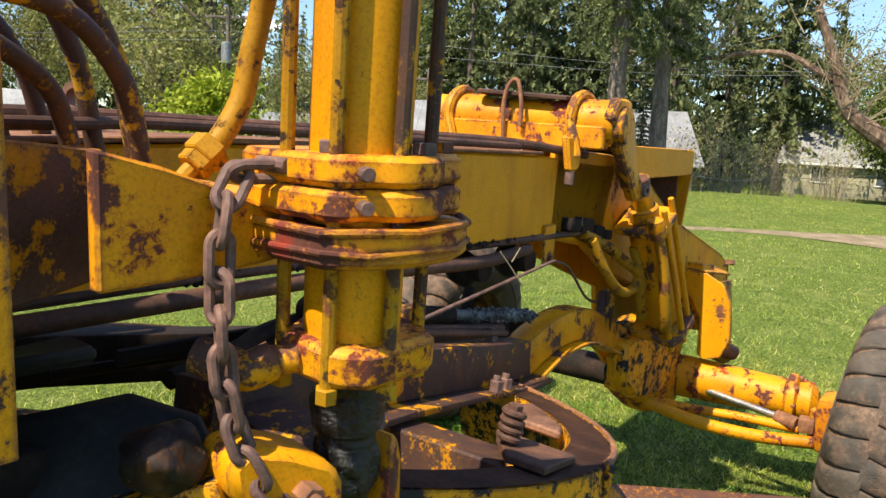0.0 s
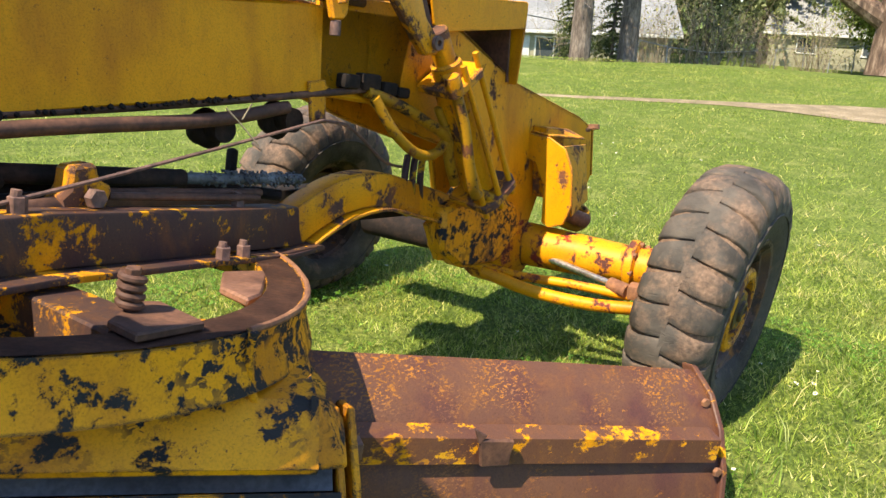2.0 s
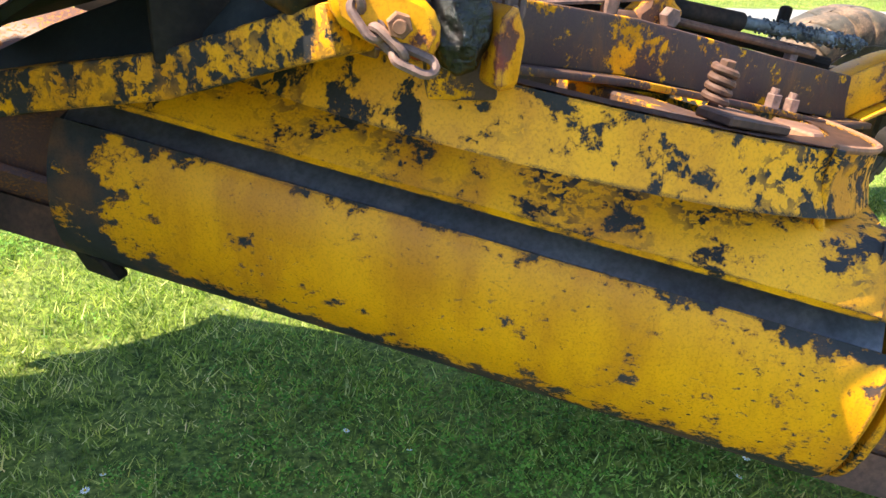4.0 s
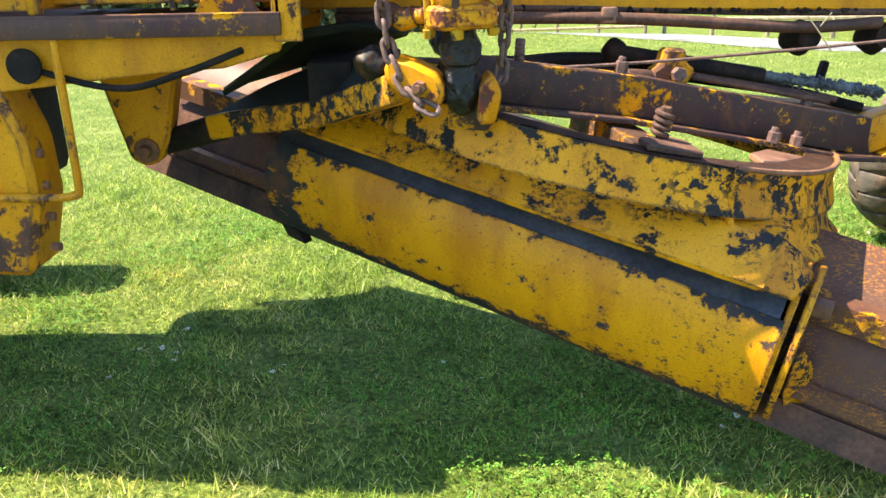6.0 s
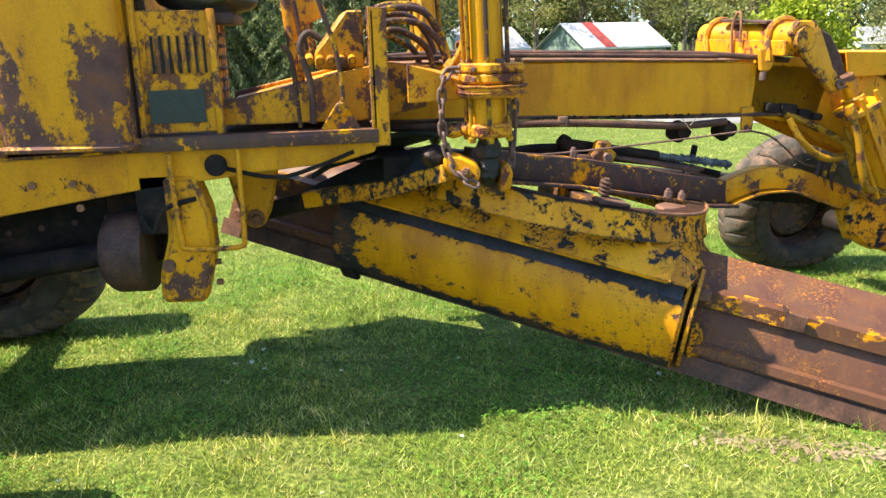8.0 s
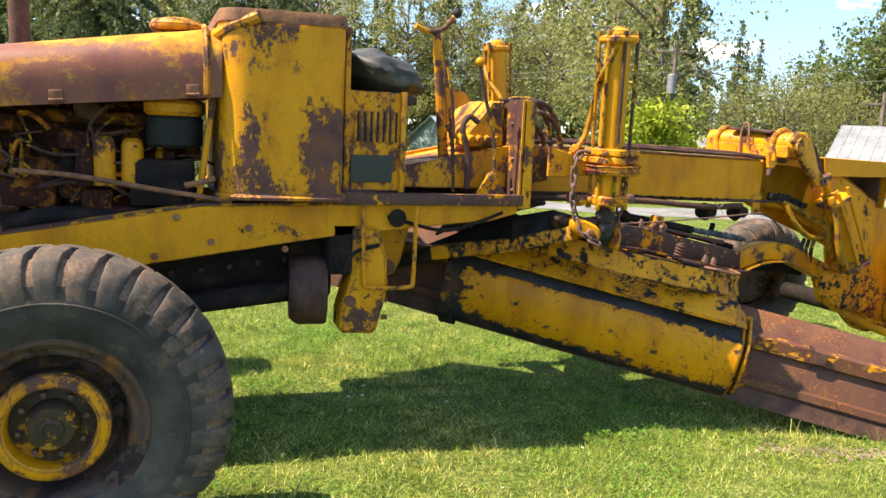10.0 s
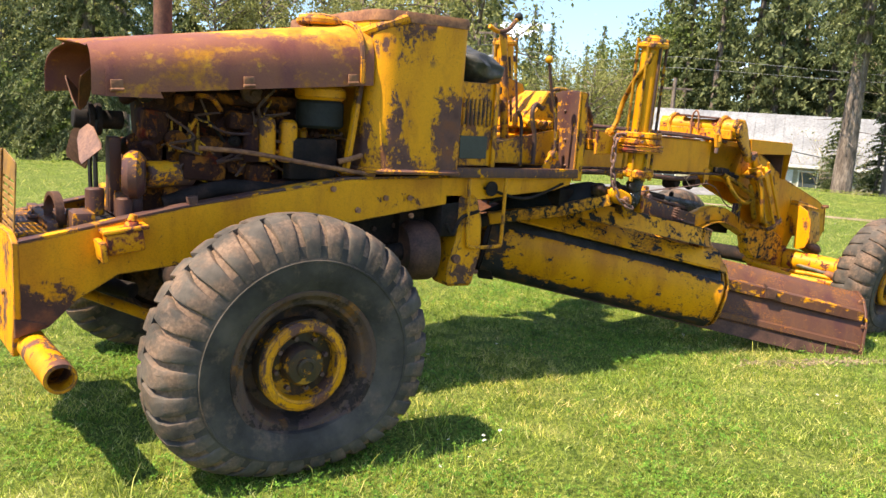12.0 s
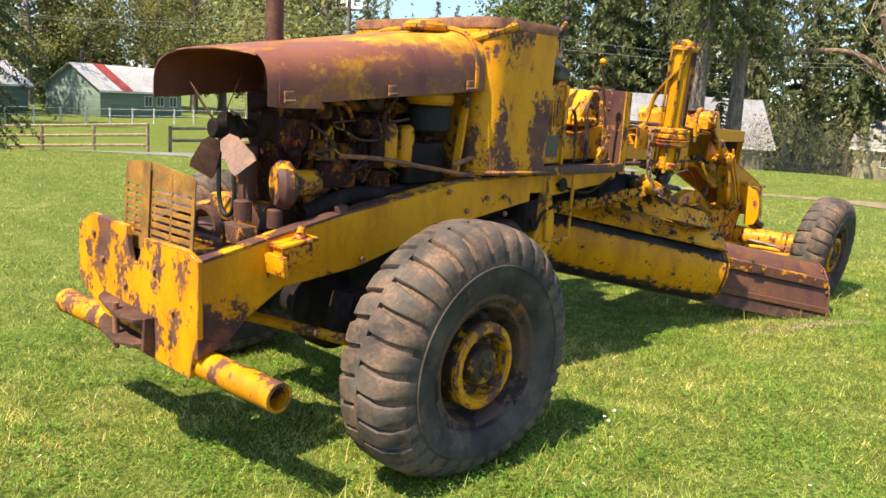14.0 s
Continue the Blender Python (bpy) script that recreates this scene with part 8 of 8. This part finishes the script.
# nearer trees
big_fir = fir(15, 3.6, 35, bare=0.01, size=0.068, droop=0.75, detail=1.5, cards=5, slim=0.34)
plant(big_fir, 3.2, 21.5, 1.0)
plant(big_fir, -1.5, 24.0, 1.1)
plant(firs[2], -9.0, 27.0, 1.05)
plant(firs[1], -14.0, 30.0, 1.0)
plant(leafs[1], -5.5, 31.0, 1.0)
for x, y, s in ((25.7, 10.2, 1.0), (28.2, 9.7, 1.0)):
    t = fir(19, 3.0, int(x), bare=0.26, size=0.085, droop=0.75, detail=1.2, cards=4, slim=0.34)
    plant(t, x, y, s)
for h, d, t, s in ((49.0, 55, leafs[1], 1.05), (50.5, 52, firs[2], 1.05), (52.5, 50, firs[1], 0.85), (56.5, 49, firs[2], 1.2), (60, 51, firs[0], 1.1), (63, 50, firs[2], 1.25), (55, 55, firs[1], 1.0), (58, 53, firs[0], 1.0), (61, 56, firs[1], 1.0), (66, 50, firs[1], 0.95), (80, 48, leafs[1], 0.8), (86, 47, leafs[0], 0.8)):
    plant(t, *at_heading(EYE0, h, d), s)
lime = broadleaf(5.0, 2.2, 46, M_LIME, "bush", "bright yellow-green bush in fresh leaf", size=0.14, density=1.6, low=0.04)
plant(firs[2], 27.0, 11.2, 0.30)
plant(firs[2], 29.5, 10.9, 0.34)
plant(lime, *at_heading((2.4, -1.7), 34.5, 40), 1.0)
for h, d, k, s in ((-11, 30, 0, 1.6), (-6, 32, 0, 1.9), (-2, 34, 0, 1.5), (3, 38, 0, 1.3), (30, 45, 1, 1.2), (37, 46, 0, 0.9), (50, 44, 0, 0.8), (61.5, 33, 1, 1.0), (66.5, 37, 1, 1.2), (70, 36, 1, 1.3), (73, 39, 1, 1.2), (76.5, 42, 1, 1.1)):
    plant(bushes[k], *at_heading((1.0, -3.0), h, d), s)

# old broad tree with bare limbs
rs2 = random.Random(50)
old = thing("old_tree", "stout old tree with bare limbs and flaking bark", "tree", at=(31.2, 2.3, 0), group="trees")
bm = bmesh.new()
tube(bm, [(0, 0, -0.3), (0.05, 0, 0.8), (0, 0.05, 1.8), (0.1, 0.1, 4.5), (0, 0.3, 8.0)], 0.58, 14, 6, 0.45)
tube(bm, [(0, 0.1, 1.3), (-0.3, 1.2, 2.0), (-0.6, 2.0, 2.7), (-0.8, 2.5, 4.2), (-0.9, 3.2, 6.0)], 0.36, 10, 5, 0.35)
tube(bm, [(0, 0, 2.4), (0.3, -1.0, 3.6), (0.2, -1.8, 6.0)], 0.3, 10, 5, 0.3)
tube(bm, [(-0.75, 2.5, 3.6), (-1.0, 4.2, 4.5), (-1.5, 6.5, 4.3), (-2.2, 8.2, 4.0)], 0.13, 8, 5, 0.3)
part("trunk", bm, M_BARK_RED, old)
bm = bmesh.new()
seeds = [(Vector((-0.9, 3.2, 6.0)), 7), (Vector((-0.75, 2.4, 3.6)), 8), (Vector((0.1, 0.2, 3.0)), 12), (Vector((-0.5, 1.9, 2.6)), 9), (Vector((0.2, -1.5, 5)), 8), (Vector((-1.4, 6.2, 4.3)), 9), (Vector((0, 0.2, 6.0)), 9), (Vector((-2.1, 8.0, 4.0)), 7)]
buds = []
for c, n in seeds:
    for i in range(n * 3):
        p = c + Vector((rs2.gauss(0, 0.2), rs2.gauss(0, 0.25), rs2.gauss(0, 0.4)))
        d = Vector((rs2.gauss(0, 0.35), rs2.gauss(0, 0.5), rs2.uniform(0.2, 1.2)))
        L = rs2.uniform(1.0, 2.6)
        q = p + d.normalized() * L
        tube(bm, [p, p.lerp(q, 0.5) + Vector((rs2.gauss(0, 0.12), rs2.gauss(0, 0.12), 0)), q], 0.022, 5, 3, 0.3)
        buds += [p.lerp(q, f) for f in (0.45, 0.6, 0.75, 0.9, 1.0)]
part("twig", bm, M_TWIG, old)
bm = bmesh.new()
for b in buds:
    leaf_cards(bm, rs2, b, (0.14, 0.14, 0.14), 2, 0.045)
part("leaf", bm, M_ALDER, old)


# ---- buildings ----
def house(name, origin, axis_deg, length, depth, wall_h, ridge, siding, roof_mat, label, windows, category="house", door=None, strip_at=None, eave=0.35, chimney=None):
    """A plain gabled house; its long side towards local -y starts at the origin and runs along local +x."""
    root = thing(name, label, category, at=(origin[0], origin[1], ground_z(*origin) - 0.05))
    root.rotation_euler = (0, 0, radians(axis_deg))
    bm = bmesh.new()
    t = 0.15
    for p, q in (((0, 0), (length, t)), ((0, depth - t), (length, depth)), ((0, t), (t, depth - t)), ((length - t, t), (length, depth - t))):
        box(bm, ((p[0] + q[0]) / 2, (p[1] + q[1]) / 2, wall_h / 2), (q[0] - p[0], q[1] - p[1], wall_h), (0, 0, 0), 0.01)
        part("wall", bm, siding, root)
        bm = bmesh.new()
    for x in (0.0, length - t):
        slab(bm, [(x, 0, wall_h), (x, depth, wall_h), (x, depth / 2, ridge - 0.08)], (t, 0, 0), 0.005)
        part("gable", bm, siding, root)
        bm = bmesh.new()
    bm.free()
    bm = bmesh.new()
    for s in (0, 1):
        y0, y1 = (-eave, depth / 2) if s == 0 else (depth + eave, depth / 2)
        drop = (ridge - wall_h) * eave / (depth / 2)
        slab(bm, [(-eave, y0, wall_h - drop), (length + eave, y0, wall_h - drop), (length + eave, y1, ridge), (-eave, y1, ridge)], (0, 0, 0.07), 0.01)
    roof = part("roof", bm, roof_mat, root)
    shared = None
    for i in range(int((length + 2 * eave) / 0.45)):
        if shared is None:
            bm = bmesh.new()
            rod(bm, (0, -eave, wall_h - (ridge - wall_h) * eave / (depth / 2) + 0.075), (0, depth / 2, ridge + 0.075), 0.018, n=5)
            rib = part("roof_rib", bm, roof_mat, roof)
            shared = rib.data
        else:
            rib = new("roof_rib", shared)
            rib.parent = roof
        rib.location.x = -eave + 0.45 * i
    if strip_at is not None:
        bm = bmesh.new()
        drop = (ridge - wall_h) * eave / (depth / 2)
        slab(bm, [(strip_at, -eave, wall_h - drop + 0.085), (strip_at + 1.3, -eave, wall_h - drop + 0.085), (strip_at + 1.3, depth / 2, ridge + 0.085), (strip_at, depth / 2, ridge + 0.085)], (0, 0, 0.02), 0.004)
        part("red_strip", bm, M_ROOF_RED, roof, "strip of red roofing")
    if chimney is not None:
        bm = bmesh.new()
        rod(bm, (chimney, depth * 0.6, ridge - 0.8), (chimney, depth * 0.6, ridge + 0.9), 0.12, n=12)
        rod(bm, (chimney, depth * 0.6, ridge + 0.9), (chimney, depth * 0.6, ridge + 1.0), 0.18, n=12)
        part("chimney", bm, M_WIRE, roof)
    bm = bmesh.new()
    box(bm, (length / 2, -eave - 0.015, wall_h - (ridge - wall_h) * eave / (depth / 2) - 0.04), (length + 2 * eave, 0.03, 0.14), (0, 0, 0), 0.005)
    part("fascia", bm, M_WHITE, root)
    for x, z, ww, hh in windows:
        bm = bmesh.new()
        for cx, cz, sx, sz in ((x, z - hh / 2, ww + 0.14, 0.07), (x, z + hh / 2, ww + 0.14, 0.07), (x - ww / 2, z, 0.07, hh), (x + ww / 2, z, 0.07, hh), (x, z, 0.05, hh)):
            box(bm, (cx, -0.02, cz), (sx, 0.06, sz), (0, 0, 0), 0.006)
        win = part("window", bm, M_WHITE, root)
        bm = bmesh.new()
        box(bm, (x, -0.008, z), (ww, 0.014, hh), (0, 0, 0), 0.0)
        part("pane", bm, M_PANE, win)
    if door is not None:
        bm = bmesh.new()
        box(bm, (door, -0.02, 1.0), (0.9, 0.06, 2.0), (0, 0, 0), 0.01)
        part("door", bm, M_WHITE, root)
    return root


house("bungalow", (28.5, 22.5), -57.0, 13.5, 8.0, 2.4, 4.5, M_SIDING, M_ROOF, "low beige bungalow with pale grey metal roof", [(1.6, 1.4, 1.2, 1.1), (5.0, 1.4, 1.6, 1.1), (8.5, 1.4, 1.6, 1.1), (11.6, 1.5, 1.0, 0.9)], door=7.0)
house("small_cottage", (51.5, 11.5), -84.0, 9.0, 6.0, 2.2, 4.4, M_SIDING, M_ROOF, "beige cottage with pale roof behind bushes", [(2.0, 1.3, 1.0, 0.9), (5.5, 1.3, 1.2, 0.9)])
house("green_shed", (26.6, 64.8), 20.0, 10.0, 6.5, 2.5, 4.5, M_SIDING_GREEN, M_ROOF_PALE, "sage green shed with pale roof and red strip", [(5.6, 1.5, 0.9, 0.9), (7.1, 1.5, 0.9, 0.9), (8.8, 1.5, 0.9, 0.9)], "shed", strip_at=2.2, chimney=9.2)
house("green_shed", (16.5, 69.0), 20.0, 7.0, 6.0, 2.5, 4.3, M_SIDING_GREEN, M_ROOF_PALE, "sage green outbuilding with pale roof", [(3.0, 1.8, 0.9, 1.0)], "shed")
house("open_carport", (52.0, 62.0), -30.0, 8.0, 6.0, 2.4, 3.6, M_WHITE, M_ROOF, "white carport far across the field", [(2.0, 1.2, 1.4, 1.6), (5.0, 1.2, 1.4, 1.6)], "shed")


# ---- fences, poles, lines ----
def fence_line(name, label, p, q, gap, height, rails, rail_r, post_r, mat, mesh_wire=False):
    p, q = Vector((*p, 0)), Vector((*q, 0))
    n = int((q - p).length / gap)
    root = thing(name, label, "fence", at=(p.x, p.y, 0))
    for i in range(n + 1):
        c = p.lerp(q, i / n)
        bm = bmesh.new()
        z = ground_z(c.x, c.y)
        rod(bm, (c.x - p.x, c.y - p.y, z - 0.1), (c.x - p.x, c.y - p.y, z + height), post_r, n=8)
        part("post", bm, mat, root)
    for z in rails:
        bm = bmesh.new()
        for i in range(n):
            a, b = p.lerp(q, i / n), p.lerp(q, (i + 1) / n)
            rod(bm, (a.x - p.x, a.y - p.y, ground_z(a.x, a.y) + z), (b.x - p.x, b.y - p.y, ground_z(b.x, b.y) + z), rail_r, n=6)
        part("rail", bm, mat, root)
    if mesh_wire:
        bm = bmesh.new()
        d = (q - p)
        L = d.length
        d.normalize()
        for s in (1, -1):
            k = 0.0
            while k < L:
                a = p + d * k
                b = p + d * min(L, max(0, k + s * height))
                z = ground_z(a.x, a.y)
                w = d * 0.003
                bm.faces.new([bm.verts.new(v) for v in ((a.x - p.x, a.y - p.y, z), (a.x - p.x + w.x, a.y - p.y + w.y, z), (b.x - p.x + w.x, b.y - p.y + w.y, z + height), (b.x - p.x, b.y - p.y, z + height))])
                k += 0.14
        part("wire_mesh", bm, M_WIRE, root, "chain-link mesh")
    return root


fence_line("chain_link_fence", "grey chain-link fence with top rail", (23.0, 13.5), (36.0, 9.6), 2.6, 1.45, (1.45,), 0.022, 0.03, M_WIRE, True)
fence_line("chain_link_fence", "grey chain-link fence with top rail", (36.0, 9.6), (60.0, 4.0), 2.6, 1.45, (1.45,), 0.022, 0.03, M_WIRE, True)
fence_line("rail_fence", "weathered three-rail wooden fence", (5.6, 29.6), (9.9, 22.4), 1.7, 1.1, (0.35, 0.7, 1.05), 0.05, 0.06, M_TWIG)
fence_line("rail_fence", "weathered two-rail wooden fence beside the drive", (10.2, 21.4), (13.5, 14.5), 1.9, 1.0, (0.5, 0.9), 0.05, 0.06, M_TWIG)
fence_line("picket_row", "row of pale posts with wire", (14, 55), (38, 60), 1.9, 1.2, (0.6, 1.1), 0.02, 0.07, M_WHITE)


def utility_pole(x, y, height, transformer):
    root = thing("utility_pole", "grey-brown wooden utility pole", "pole", at=(x, y, ground_z(x, y)))
    bm = bmesh.new()
    rod(bm, (0, 0, -0.2), (0, 0, height), 0.17, 0.11, 12)
    part("shaft", bm, M_BARK, root)
    bm = bmesh.new()
    box(bm, (0, 0, height - 0.6), (2.0, 0.10, 0.12), (0, 0, -40), 0.01)
    part("crossarm", bm, M_BARK, root)
    if transformer:
        bm = bmesh.new()
        rod(bm, (-0.3, -0.25, height - 3.0), (-0.3, -0.25, height - 1.9), 0.26, n=16)
        part("transformer", bm, M_WIRE, root, "grey transformer can")
    return root


pa = at_heading((2.4, -1.7), 35.9, 44)
utility_pole(*pa, 9.0, True)
pb = at_heading((-0.6, -4.4), 49.8, 46)
utility_pole(*pb, 6.2, True)
pc = at_heading((-2.7, -3.5), 38.4, 66)
utility_pole(*pc, 10.0, True)
wires = thing("power_lines", "thin power lines strung between poles", "cable")
bm = bmesh.new()
for z0, z1, off in ((5.4, 5.0, 0.0), (5.9, 5.6, 0.2)):
    a, b = Vector((*pa, z0)), Vector((*pb, z1))
    tube(bm, [a, a.lerp(b, 0.5) - Vector((0, 0, 0.5)), b], 0.010, 5, 8)
    c = Vector((*at_heading((2.4, -1.7), 84, 46), 5.2))
    tube(bm, [b, b.lerp(c, 0.5) - Vector((0, 0, 0.5)), c], 0.010, 5, 8)
    e = Vector((*at_heading((2.4, -1.7), 8, 50), 4.8))
    tube(bm, [a, a.lerp(e, 0.5) - Vector((0, 0, 0.4)), e], 0.010, 5, 8)
tube(bm, [Vector((*pa, 8.5)), Vector((pa[0] + 4.5, pa[1] - 3.0, 0.2))], 0.02, 5, 1)
part("line", bm, M_WIRE, wires)

# clutter by the old tree
bm = bmesh.new()
tmp = bmesh.new()
bmesh.ops.create_icosphere(tmp, subdivisions=4, radius=1.0)
for v in tmp.verts:
    v.co *= 1 + 0.35 * noise.noise(v.co * 2.5)
    v.co = Vector((33.6 + 0.9 * v.co.x, 0.9 + 1.3 * v.co.y, 0.12 + 0.33 * v.co.z))
merge(bm, tmp)
tagged(part("tarp_heap", bm, M_TARP, None, "crumpled grey tarpaulin heap beside the old tree", 60), category="tarp")
bm = bmesh.new()
slab(bm, [(38.4, 2.7, 0.0), (40.5, -1.5, 0.0), (40.5, -1.5, 0.85), (38.4, 2.7, 0.85)], (0.04, 0.02, 0), 0.005)
tagged(part("screen_cloth", bm, M_NET, None, "dark green screen cloth hung along the fence"), category="screen")
